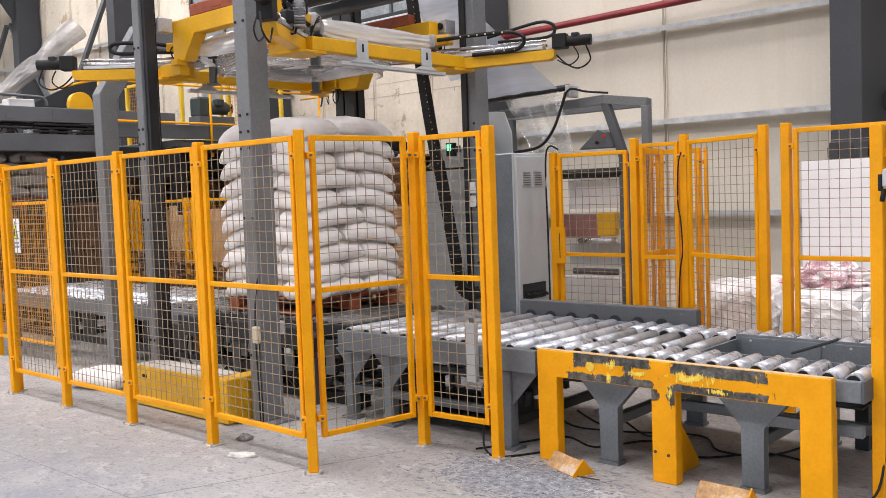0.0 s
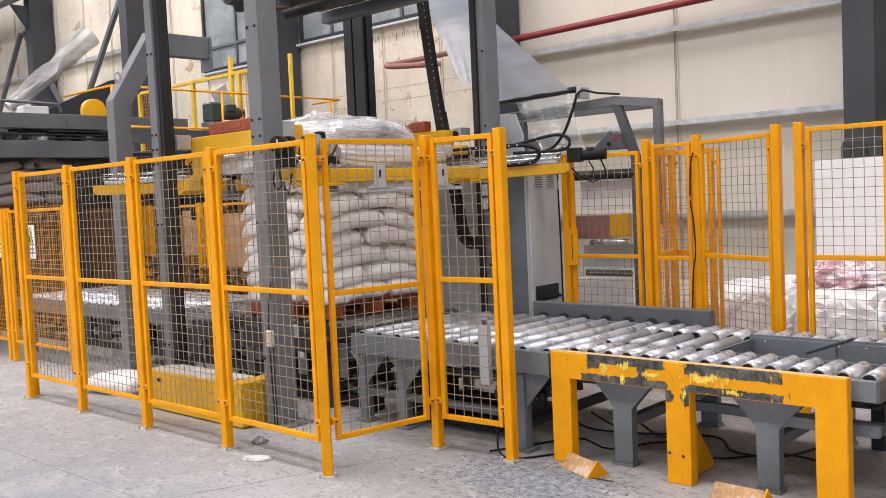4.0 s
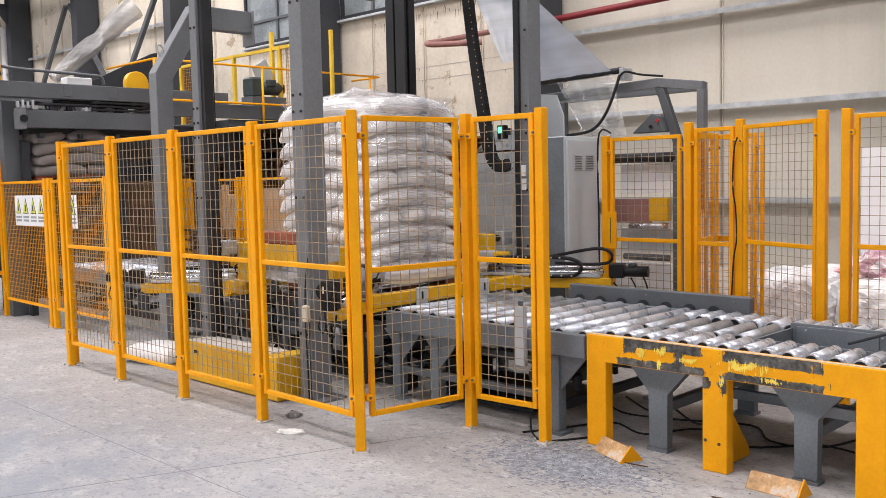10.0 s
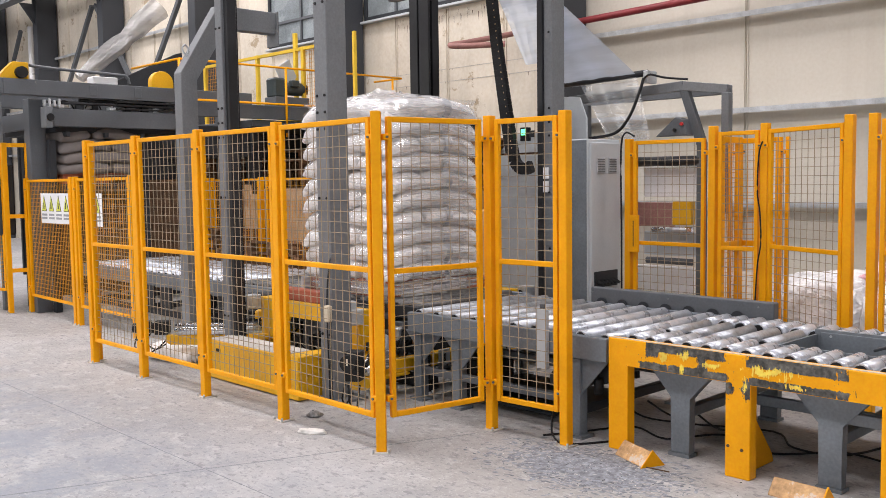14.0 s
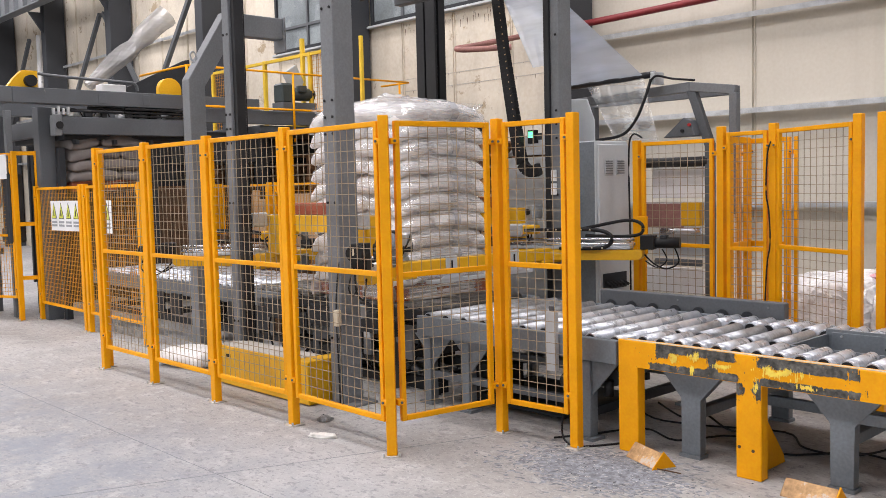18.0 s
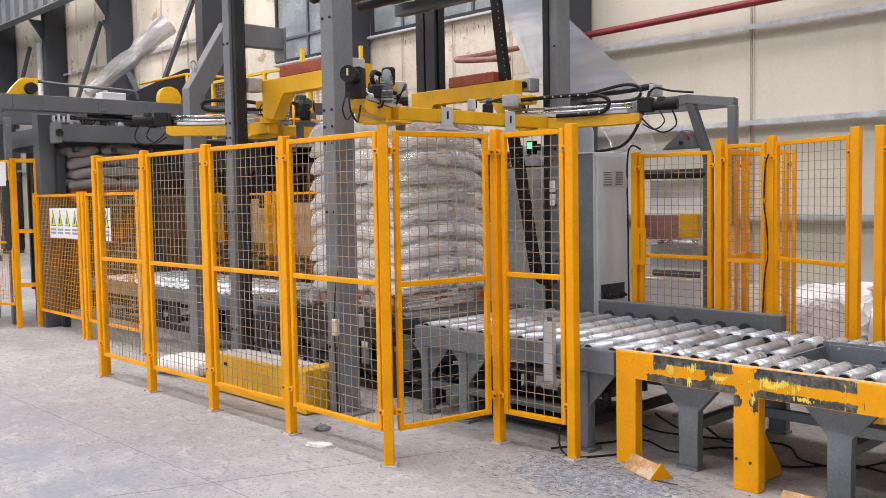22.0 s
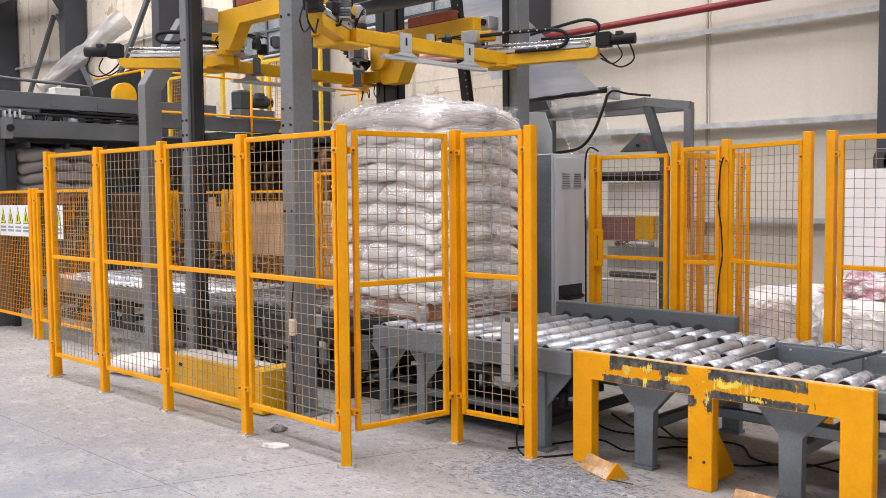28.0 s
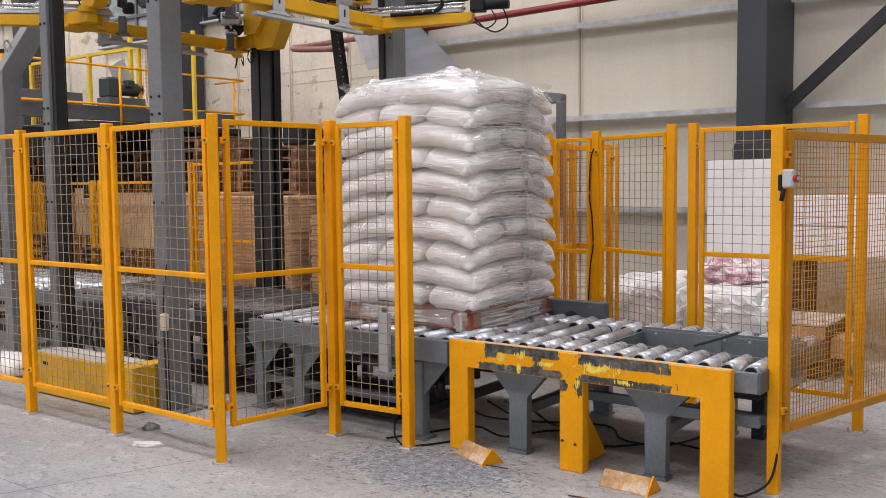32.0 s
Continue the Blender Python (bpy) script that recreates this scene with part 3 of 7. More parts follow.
def post_mesh(high):
    if high not in post_meshes:
        post_meshes[high] = mesh_of("fence_post", soften(box(shape(), -0.03, 0.03, -0.03, 0.03, 0.008, high), 0.004), YELLOW)
    return post_meshes[high]


plate_mesh = mesh_of("base_plate", box(shape(), -0.052, 0.052, -0.052, 0.052, 0, 0.008), DUSTY)
anchor_mesh = mesh_of("anchor_bolt", tube(shape(), (0, 0, 0.008), (0, 0, 0.03), 0.007, 6), ZINC)
clip_mesh = mesh_of("clip", soften(box(shape(), -0.022, 0.022, -0.027, 0.027, -0.018, 0.018), 0.003), YELLOW)
bolt_mesh = mesh_of("bolt", tube(shape(), (0, -0.027, 0), (0, -0.036, 0), 0.008, 6), GREY)


def fence(label, category="fence"):
    return thing("safety_fence", at(0, 0), label, category, "safety fences")


def fence_post(t, x, y, high=2.02, turn=0):
    ob = part("fence_post", post_mesh(high), None, t)
    ob.matrix_local = at(x, y, 0, turn)
    part("base_plate", plate_mesh, None, ob)
    for sx in (-1, 1):
        part("anchor_bolt", anchor_mesh, None, ob).location = (sx * 0.045, -0.045, 0)
    return ob


def fence_panel(t, p, q, z0, z1, mids, gap=0.05, cell=0.066, wire=0.0038, stile=0.032, mesh=WIRE, clips=True, paint=YELLOW):
    p, q = Vector((*p, 0)), Vector((*q, 0))
    way = q - p
    length = way.length - 2 * gap
    org = p + way.normalized() * gap
    d = stile / 2
    bm = shape()
    for a in (0, length - stile):
        soft_box(bm, a, a + stile, -d, d, z0, z1)
    levels = [z0 + d, *mids, z1 - d]
    for z in levels:
        soft_box(bm, stile + 0.001, length - stile - 0.001, -d + 0.001, d - 0.001, z - d, z + d)
    ob = part("panel_frame", bm, paint, t)
    ob.matrix_local = at(org.x, org.y, 0, math.degrees(math.atan2(way.y, way.x)))
    h = wire / 2
    for lo, hi in zip(levels, levels[1:]):
        bm = shape()
        lo, hi = lo + d, hi - d
        nx = max(2, round((length - 2 * stile) / cell))
        for k in range(1, nx):
            x = stile + (length - 2 * stile) * k / nx + random.uniform(-0.0015, 0.0015)
            box(bm, x - h, x + h, -h, h, lo, hi)
        nz = max(2, round((hi - lo) / cell))
        for k in range(1, nz):
            z = lo + (hi - lo) * k / nz
            box(bm, stile, length - stile, -h + wire, h + wire, z - h, z + h)
        tagged(part("wire_mesh", bm, mesh, ob, "thin welded wire mesh"), kind="stuff")
    if clips:
        for a in (-0.012, length + 0.012):
            for z in (z0 + 0.12, z1 - 0.12):
                part("clip", clip_mesh, None, ob).location = (a, 0, z)
                part("bolt", bolt_mesh, None, ob).location = (a, 0, z)
    return ob


def soft_box(bm, x0, x1, y0, y1, z0, z1):
    piece = soften(box(shape(), x0, x1, y0, y1, z0, z1), 0.003)
    me = bpy.data.meshes.new("piece")
    piece.to_mesh(me)
    piece.free()
    bm.from_mesh(me)
    bpy.data.meshes.remove(me)


POSTS = [(0.012, -0.018), (-1.04, 0), (-2.06, -0.01), (-3.07, -0.015), (-4.03, -0.02), (0.153, 0.80), (0.73, 0.838)]
front = fence("orange-yellow safety fence of mesh panels round the wrapping machine")
fence_post(front, *POSTS[0], 2.025, 45)
for x, y in POSTS[1:]:
    fence_post(front, x, y)
fence_post(front, -4.12, 0.05)
for k in range(4):
    fence_panel(front, POSTS[k + 1], POSTS[k], 0.2, 1.995, [1.09])
fence_panel(front, POSTS[0], POSTS[5], 0.2, 1.995, [1.08], gap=0.07)
fence_panel(front, POSTS[5], POSTS[6], 0.2, 1.995, [1.10])

# far side of the outfeed: fence and gates
rear = fence("orange-yellow mesh fence behind the outfeed conveyor")
for x, y in ((1.60, 2.80), (1.76, 2.80), (2.88, 2.76), (0.36, 3.2), (0.80, 3.2)):
    fence_post(rear, x, y)
fence_panel(rear, (1.76, 2.80), (2.88, 2.76), 0.2, 1.98, [1.10])
fence_panel(rear, (0.80, 3.2), (1.60, 2.80), 0.2, 1.97, [1.08])
fence_panel(rear, (0.39, 3.24), (0.36, 3.64), 0.25, 1.94, [1.06], gap=0.01, cell=0.04, stile=0.05, mesh=YWIRE)
fence_panel(rear, (0.36, 3.2), (0.80, 3.2), 0.25, 1.97, [1.05])
gate = fence("orange-yellow wire-mesh gate beside the control cabinet", "gate")
fence_post(gate, -0.44, 3.2, 1.95)
fence_panel(gate, (-0.44, 3.2), (0.34, 3.2), 0.25, 1.93, [1.06])
leaf = fence("orange-yellow mesh gate leaf standing ajar", "gate")
part("closing_plate", soften(box(shape(), 0.245, 0.268, 3.64, 3.68, 0.0, 1.95), 0.004), YELLOW, leaf)
fence_panel(leaf, (0.27, 3.66), (0.76, 3.66), 0.25, 1.93, [1.06], cell=0.05, stile=0.045, mesh=YWIRE)
part("hinge_stile", soften(box(shape(), 0.745, 0.775, 3.645, 3.675, 0.0, 1.93), 0.004), YELLOW, leaf)
g = thing("gate_switch", at(-0.36, 3.165, 1.0), "orange-yellow gate interlock plate", "switch")
part("plate", soften(box(shape(), -0.05, 0.05, -0.02, 0, -0.02, 0.3), 0.004), YELLOW, g)
part("slot", box(shape(), -0.003, 0.003, -0.024, -0.0205, 0.03, 0.25), TIMBER, g)
solid("gate_cable", hose(shape(), [(0.80, 3.15, 1.88), (0.775, 3.145, 1.78), (0.765, 3.145, 1.5), (0.79, 3.14, 1.34), (0.80, 3.14, 1.1), (0.77, 3.145, 0.9), (0.74, 3.15, 0.3)], 0.006), BLACK, "black cable tied down a fence post", "cable")
solid("gate_cable", hose(shape(), [(-0.49, 3.16, 0.5), (-0.485, 3.15, 1.2), (-0.49, 3.15, 1.85), (-0.44, 3.14, 2.0), (-0.36, 3.16, 1.97)], 0.008), BLACK, "black cable looping over the gate post", "cable")

# door beside the outfeed end
door = fence("orange-yellow mesh door standing open at the conveyor end", "gate")
fence_post(door, 2.805, 1.24, 1.88)
fence_panel(door, (2.825, 1.24), (3.17, 2.55), 0.32, 1.86, [], cell=0.031, wire=0.0032, mesh=DOORSHADE, gap=0.03, stile=0.045, paint=DOORSHADE)
fence_post(door, 3.18, 2.60, 1.88)
lk = thing("door_lock", at(2.825, 1.21, 1.62), "steel door lock with a red knob", "lock")
part("lock_case", soften(box(shape(), 0.02, 0.075, -0.05, -0.0, -0.045, 0.045), 0.008), CABINET, lk)
part("lock_tongue", soften(box(shape(), 0.0, 0.018, -0.045, -0.02, -0.06, 0.02), 0.004), BLACK, lk)
part("cable_plug", tube(shape(), (0.025, -0.03, -0.05), (0.015, -0.03, -0.11), 0.012, 8), BLACK, lk)
part("red_knob", tube(shape(), (0.076, -0.03, 0.0), (0.095, -0.038, 0.0), 0.017, 14), REDKNOB, lk)
part("knob_cap", tube(shape(), (0.095, -0.038, 0.0), (0.102, -0.041, 0.0), 0.010, 12), ZINC, lk)

# fence of the palletising area
side = fence("lower orange-yellow mesh fence carrying warning signs")
for x, y in ((-7.94, 0.84), (-6.42, 0.80), (-6.32, 0.80), (-4.9, 0.80)):
    fence_post(side, x, y, 1.72)
fence_panel(side, (-7.94, 0.84), (-6.42, 0.80), 0.22, 1.70, [], mesh=YWIRE, cell=0.05)
fence_panel(side, (-6.32, 0.80), (-4.9, 0.80), 0.22, 1.70, [], mesh=YWIRE, cell=0.05)
far = fence("tall orange-yellow fence beside the palletiser")
for x, y in ((-8.05, 0.62), (-7.97, 0.88), (-8.9, 0.3), (-10.2, 0.3)):
    fence_post(far, x, y, 2.17)
fence_panel(far, (-8.9, 0.3), (-8.05, 0.62), 0.29, 2.15, [1.10], mesh=YWIRE, cell=0.05)
fence_panel(far, (-10.2, 0.3), (-8.9, 0.3), 0.29, 2.15, [1.1], mesh=YWIRE, cell=0.05)
for z in (0.55, 1.24, 2.14):
    part("frame_rail", bar(shape(), (-8.04, 0.65, z), (-7.98, 0.85, z), 0.035, 0.05), YELLOW, far)
board = thing("notice_board", at(-8.9, 0.27, 1.82, 20.6), "plain pale notice board wired to the fence", "sign")
part("panel", soften(box(shape(), 0.06, 0.83, -0.012, 0, 0, 0.31), 0.003), WHITE, board)
for k in range(2):
    part("print_bar", box(shape(), 0.15, 0.7 - 0.12 * k, -0.016, -0.0125, 0.17 - 0.08 * k, 0.20 - 0.08 * k), GREYINK, board)


def warning_sign(x, y, z, n):
    t = thing("warning_sign", at(x, y, z), "white board with yellow warning triangles and small print", "sign", "warning signs")
    part("board", soften(box(shape(), 0, 0.22 * n, -0.006, 0, 0, 0.36), 0.002), WHITE, t)
    for k in range(n):
        m = Matrix(((1, 0, 0, 0.22 * k + 0.11), (0, 0, -1, -0.0065), (0, 1, 0, 0.22), (0, 0, 0, 1)))
        tri = part("warning_triangle", prism(shape(), [(-0.075, -0.075), (0.075, -0.075), (0, 0.115)], m, 0.003), INK, t)
        part("triangle_face", prism(shape(), [(-0.064, -0.068), (0.064, -0.068), (0, 0.098)], m, 0.005), SIGNYEL, tri)
        part("symbol", prism(shape(), [(-0.014, -0.045), (0.016, -0.045), (0.01, 0.03), (-0.006, 0.03)], m, 0.007), INK, tri)
        for j in range(2):
            part("print_bar", box(shape(), 0.22 * k + 0.03, 0.22 * k + 0.19, -0.009, -0.0065, 0.05 + 0.04 * j, 0.075 + 0.04 * j), GREYINK, t)
    return t


warning_sign(-7.36, 0.80, 1.17, 4)
warning_sign(-5.75, 0.76, 1.17, 1)

# ---- conveyors ----
roller_meshes = {}


def roller_mesh(length, r=0.044):
    key = (round(length, 2), r)
    if key not in roller_meshes:
        bm = tube(shape(), (0, 0, 0), (0, length, 0), r, 18)
        old = len(bm.faces)
        tube(bm, (0, -0.004, 0), (0, length + 0.004, 0), r * 0.82, 14)
        tube(bm, (0, -0.02, 0), (0, length + 0.02, 0), 0.013, 8)
        bm.faces.ensure_lookup_table()
        for f in bm.faces[old:]:
            f.material_index = 1
        roller_meshes[key] = mesh_of("roller", bm, ROLLER)
        roller_meshes[key].materials.append(BLACK)
    return roller_meshes[key]


def add_roller(t, x, y0, y1, z, r=0.044):
    ob = part("roller", roller_mesh(y1 - y0, r), None, t)
    ob.location = (x, y0, z)
    ob.rotation_euler = (0, random.uniform(0, 6), 0)
    return ob


def splay_leg(t, x, y, top):
    """A grey leg with a wide triangular head."""
    m = Matrix(((1, 0, 0, x), (0, 0, 1, y - 0.03), (0, 1, 0, 0), (0, 0, 0, 1)))
    bm = prism(shape(), [(-0.06, 0.02), (0.06, 0.02), (0.06, top - 0.2), (0.2, top - 0.05), (0.2, top), (-0.2, top), (-0.2, top - 0.05), (-0.06, top - 0.2)], m, 0.06)
    part("leg", soften(bm, 0.003), LEGGREY, t)
    part("foot_plate", box(shape(), x - 0.068, x + 0.068, y - 0.045, y + 0.045, 0, 0.02), LEGGREY, t)


def channel(t, name, x0, x1, y0, y1, z0, z1, mat=LEGGREY):
    part(name, soften(box(shape(), x0, x1, y0, y1, z0, z1), 0.004), mat, t)


# long outfeed conveyor
c1 = thing("roller_conveyor", at(0, 0), "grey roller conveyor with fat zinc rollers", "conveyor", "pallet conveyors")
channel(c1, "side_beam", -0.86, 0.92, 0.98, 1.03, 0.512, 0.655)
channel(c1, "side_beam", -0.86, 1.31, 2.27, 2.31, 0.50, 0.655)
part("side_guard", soften(box(shape(), -0.20, 1.31, 2.33, 2.40, 0.60, 0.766), 0.006), GREY, c1)
for x in (-0.18, 0.5, 1.2):
    part("guard_bolt", tube(shape(), (x, 2.33, 0.73), (x, 2.322, 0.73), 0.007, 6), COLUMN, c1)
for k in range(7):
    part("bearing_cap", tube(shape(), (0.10 + 0.19 * k - 0.19, 2.328, 0.645), (0.10 + 0.19 * k - 0.19, 2.316, 0.645), 0.048, 14), DARK, c1, "dark round bearing seat")
# Black sheet added below the rollers so the gaps turn dark.
part("shade_pan", box(shape(), -0.84, 0.9, 1.04, 2.26, 0.525, 0.535), BLACK, c1)
# Dark tray, box and case added to stand for the deep shadow below.
part("shade_tray", soften(box(shape(), -0.7, 0.3, 1.25, 2.1, 0.02, 0.05), 0.01), DARK, c1)
part("shade_box", soften(box(shape(), -0.70, -0.35, 1.35, 1.6, 0.05, 0.30), 0.02), BLACK, c1)
part("shade_case", soften(box(shape(), -0.75, 0.35, 1.9, 2.0, 0.3, 0.5), 0.01), DARK, c1)
# The first five rollers are darker than the next five.
for k in range(5):
    add_roller(c1, -0.79 + 0.185 * k, 1.035, 2.265, 0.632, 0.0442).data.materials[0] = MIDROLLER
    add_roller(c1, 0.135 + 0.185 * k, 1.035, 2.265, 0.632)
for x in (-0.80, -0.40, 0.66):
    for y in (1.06, 2.2):
        part("leg", soften(box(shape(), x - 0.035, x + 0.035, y - 0.04, y + 0.04, 0.02, 0.50), 0.004), LEGGREY, c1)
        part("foot_plate", box(shape(), x - 0.07, x + 0.07, y - 0.06, y + 0.06, 0, 0.02), LEGGREY, c1)
        m = Matrix(((1, 0, 0, x), (0, 0, 1, y - 0.02), (0, 1, 0, 0), (0, 0, 0, 1)))
        part("gusset", prism(shape(), [(0.035, 0.51), (0.24, 0.51), (0.035, 0.28)], m, 0.012), LEGGREY, c1)
        part("gusset", prism(shape(), [(-0.035, 0.51), (-0.15, 0.51), (-0.035, 0.40)], m, 0.012), LEGGREY, c1)
for y in (1.06, 2.2):
    channel(c1, "lower_rail", -0.765, 0.62, y - 0.025, y + 0.025, 0.20, 0.25, GREY)
# Cross rails coloured dark to stand for the shade under the bed.
for x in (-0.80, 0.66):
    channel(c1, "cross_rail", x - 0.025, x + 0.025, 1.1, 2.16, 0.14, 0.2, DARK)
part("underframe_bar", soften(box(shape(), -0.7, 0.6, 1.5, 1.54, 0.30, 0.36), 0.004), GREY, c1)
part("underframe_bar", soften(box(shape(), -0.7, 0.6, 1.78, 1.82, 0.24, 0.29), 0.004), DARK, c1)
part("pump_motor", tube(shape(), (0.78, 1.12, 0.40), (0.78, 1.34, 0.40), 0.065, 14), DARK, c1)
part("pump_head", tube(shape(), (0.78, 1.10, 0.38), (0.78, 1.10, 0.28), 0.03, 10), BLACK, c1)
part("drive_motor", soften(box(shape(), 0.42, 0.56, 1.25, 1.45, 0.26, 0.42), 0.02), DARK, c1, "dark gear motor under the rollers")
part("motor_body", tube(shape(), (0.49, 1.25, 0.34), (0.49, 1.05, 0.34), 0.06, 12), DARK, c1)
ph = thing("sensor_post", at(0.45, 1.0, 0), "grey sensor column beside the conveyor", "sensor")
part("upright", soften(box(shape(), -0.04, 0.04, -0.06, -0.025, 0.42, 0.80), 0.004), CABINET, ph)
part("sensor", soften(box(shape(), -0.02, 0.02, -0.05, -0.03, 0.80, 0.83), 0.004), GREY, ph)

# end conveyor with its split roller bed
c2 = thing("roller_conveyor", at(0, 0), "grey end conveyor with a split zinc roller bed", "conveyor", "pallet conveyors")
channel(c2, "side_beam", 0.95, 2.77, 1.075, 1.115, 0.545, 0.65)
channel(c2, "side_beam", 1.33, 2.77, 2.27, 2.31, 0.545, 0.655)
for k in range(15):
    x = 1.01 + 0.122 * k
    add_roller(c2, x, 1.13, 1.44, 0.634)
    add_roller(c2, x, 1.98, 2.26, 0.634)
for k in range(5):
    add_roller(c2, 1.03 + 0.158 * k, 1.475, 1.945, 0.630, 0.0441).data.materials[0] = MIDROLLER
bm = box(shape(), 1.76, 2.77, 1.45, 1.465, 0.46, 0.66)
box(bm, 1.76, 2.77, 1.945, 1.965, 0.46, 0.69)
box(bm, 1.76, 1.775, 1.465, 1.945, 0.46, 0.66)
box(bm, 1.775, 2.77, 1.465, 1.945, 0.46, 0.475)
# Same added black sheets here, to darken the gaps between rollers.
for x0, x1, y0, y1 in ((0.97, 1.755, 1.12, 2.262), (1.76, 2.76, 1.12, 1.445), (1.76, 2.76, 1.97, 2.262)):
    part("shade_pan", box(shape(), x0, x1, y0, y1, 0.505, 0.515), BLACK, c2)
part("centre_trough", bm, LEGGREY, c2, "blue-grey sheet-steel trough between the rollers")
for x0, x1 in ((1.80, 2.28), (2.36, 2.75)):
    part("trough_plate", soften(box(shape(), x0, x1, 1.936, 1.944, 0.52, 0.675), 0.002), LEGGREY, c2)
for x in (1.86, 2.3, 2.45):
    part("plate_bolt", tube(shape(), (x, 1.936, 0.655), (x, 1.929, 0.655), 0.008, 6), ZINC, c2)
part("end_plate", soften(box(shape(), 2.77, 2.785, 1.075, 2.31, 0.545, 0.655), 0.003), GREY, c2)
part("tilt_flap", soften(box(shape(), -0.12, 0.12, -0.07, 0.07, -0.008, 0.008, pose(2.33, 1.70, 0.695, -4, -20, 8)), 0.004), DARK, c2, "hinged grey steel flap")
for x in (1.34, 2.21):
    splay_leg(c2, x, 1.15, 0.545)
    splay_leg(c2, x, 2.24, 0.545)
    channel(c2, "cross_rail", x - 0.03, x + 0.03, 1.2, 2.2, 0.22, 0.28)
channel(c2, "lower_rail", 1.36, 2.74, 1.62, 1.66, 0.25, 0.31)
channel(c2, "lower_rail", 2.24, 2.76, 1.13, 1.17, 0.36, 0.42)
part("leg", soften(box(shape(), 2.38, 2.46, 2.2, 2.28, 0, 0.545), 0.004), DARK, c2)

# yellow impact frame at the conveyor end
gd = thing("impact_guard", at(0, 0), "orange-yellow steel crash frame, scraped to bare metal", "guard frame")


def soft_ends(bm, z, w):
    """Bevels all edges but those in the level z, where two welded pieces meet."""
    bmesh.ops.bevel(bm, geom=[e for e in bm.edges if any(abs(v.co.z - z) > 1e-5 for v in e.verts)], offset=w, segments=1, affect="EDGES", clamp_overlap=True)
    return bm


part("top_beam", soft_ends(box(shape(), 0.937, 2.665, 0.98, 1.04, 0.515, 0.672), 0.515, 0.005), YELLOW, gd)
part("edge_strip", box(shape(), 0.94, 2.662, 0.985, 1.008, 0.672, 0.675), PUTTY, gd, "thin pale strip on the top edge")
for x0, x1 in ((0.937, 1.075), (1.70, 1.845), (2.51, 2.665)):
    part("leg", soft_ends(box(shape(), x0, x1, 0.98, 1.055, 0.0, 0.515), 0.515, 0.005), YELLOW, gd)
m = Matrix(((0, 0, 1, 1.75), (1, 0, 0, 1.066), (0, 1, 0, 0), (0, 0, 0, 1)))
part("gusset", soften(prism(shape(), [(0, 0.005), (0.32, 0.005), (0.30, 0.06), (0, 0.42)], m, 0.03), 0.003), YELLOW, gd)
for x, z in ((1.72, 0.17), (1.80, 0.16), (1.73, 0.49)):
    part("bolt_head", tube(shape(), (x, 0.98, z), (x, 0.974, z), 0.009, 6), TIMBER, gd)


def near_box(x, z, spans):
    """1 inside one of the spans, falling to 0 within some centimetres outside."""
    best = 0.0
    for x0, x1, z0, z1 in spans:
        dx, dz = max(x0 - x, 0, x - x1), max(z0 - z, 0, z - z1)
        best = max(best, 1 - math.hypot(dx / 0.03, dz / 0.014))
    return best


def in_blot(x, z, spans):
    """1 in the middle of a lens-shaped blot, falling to 0 well past its ends."""
    return max(1.05 - 0.55 * math.hypot((2 * x - x0 - x1) / (x1 - x0), (2 * z - z0 - z1) / (z1 - z0)) for x0, x1, z0, z1 in spans)


SCRAPED = ((1.215, 1.27, 0.60, 0.672), (1.22, 1.68, 0.628, 0.672), (1.535, 1.575, 0.53, 0.65), (1.17, 1.70, 0.515, 0.551), (1.84, 2.33, 0.618, 0.672), (1.85, 2.34, 0.515, 0.548), (1.703, 1.726, 0.455, 0.51), (1.815, 1.843, 0.445, 0.53))
KEPT = ((1.31, 1.50, 0.575, 0.612), (1.61, 1.70, 0.575, 0.605), (1.88, 2.24, 0.57, 0.60))
TORN = ((1.29, 1.335, 0.572, 0.615), (1.42, 1.47, 0.60, 0.642), (1.425, 1.445, 0.52, 0.565), (1.58, 1.645, 0.578, 0.602), (1.86, 2.03, 0.575, 0.612), (2.06, 2.14, 0.53, 0.552), (1.805, 1.825, 0.48, 0.54))


def torn_paint(x0, x1, near, spans, others, seed, y, thick, rough):
    """Ragged paint damage on the face of the guard: upright runs of dark or torn paint."""
    bm = shape()
    x, step = x0, 0.0019
    while x < x1:
        z, start = 0.42, None
        comb = noise.noise(Vector((x * 210, seed, 0.5)))
        while z < 0.674:
            v = near(x, z, spans) - 0.9 * max(0, near_box(x, z, others))
            v += rough * (0.62 * noise.noise(Vector((x * 22, z * 30, seed))) + 0.42 * comb + 0.5 * noise.noise(Vector((x * 150, z * 36, seed + 5))) + 0.25 * noise.noise(Vector((x * 330, z * 110, seed + 9))))
            if v > 0.5 and z < 0.670 and (z > 0.517 or 1.702 < x < 1.842):
                start = z if start is None else start
            elif start is not None:
                if z - start > 0.0025:
                    box(bm, x, x + step, y - thick, y, start, z)
                start = None
            z += 0.0016
        x += step
    return bm


for k, (x0, x1) in enumerate(((1.06, 1.66), (1.66, 2.40))):
    tagged(part("scraped_patch", torn_paint(x0, x1, near_box, SCRAPED, KEPT, 2, 0.9795, 0.0012, 0.85), SCUFF, gd, "paint scraped off to dark steel"), kind="stuff")
    tagged(part("fresh_scratch", torn_paint(x0, x1, in_blot, TORN, (), 7, 0.9782, 0.0012, 1.15), FRESH, gd, "bright torn yellow paint"), kind="stuff")

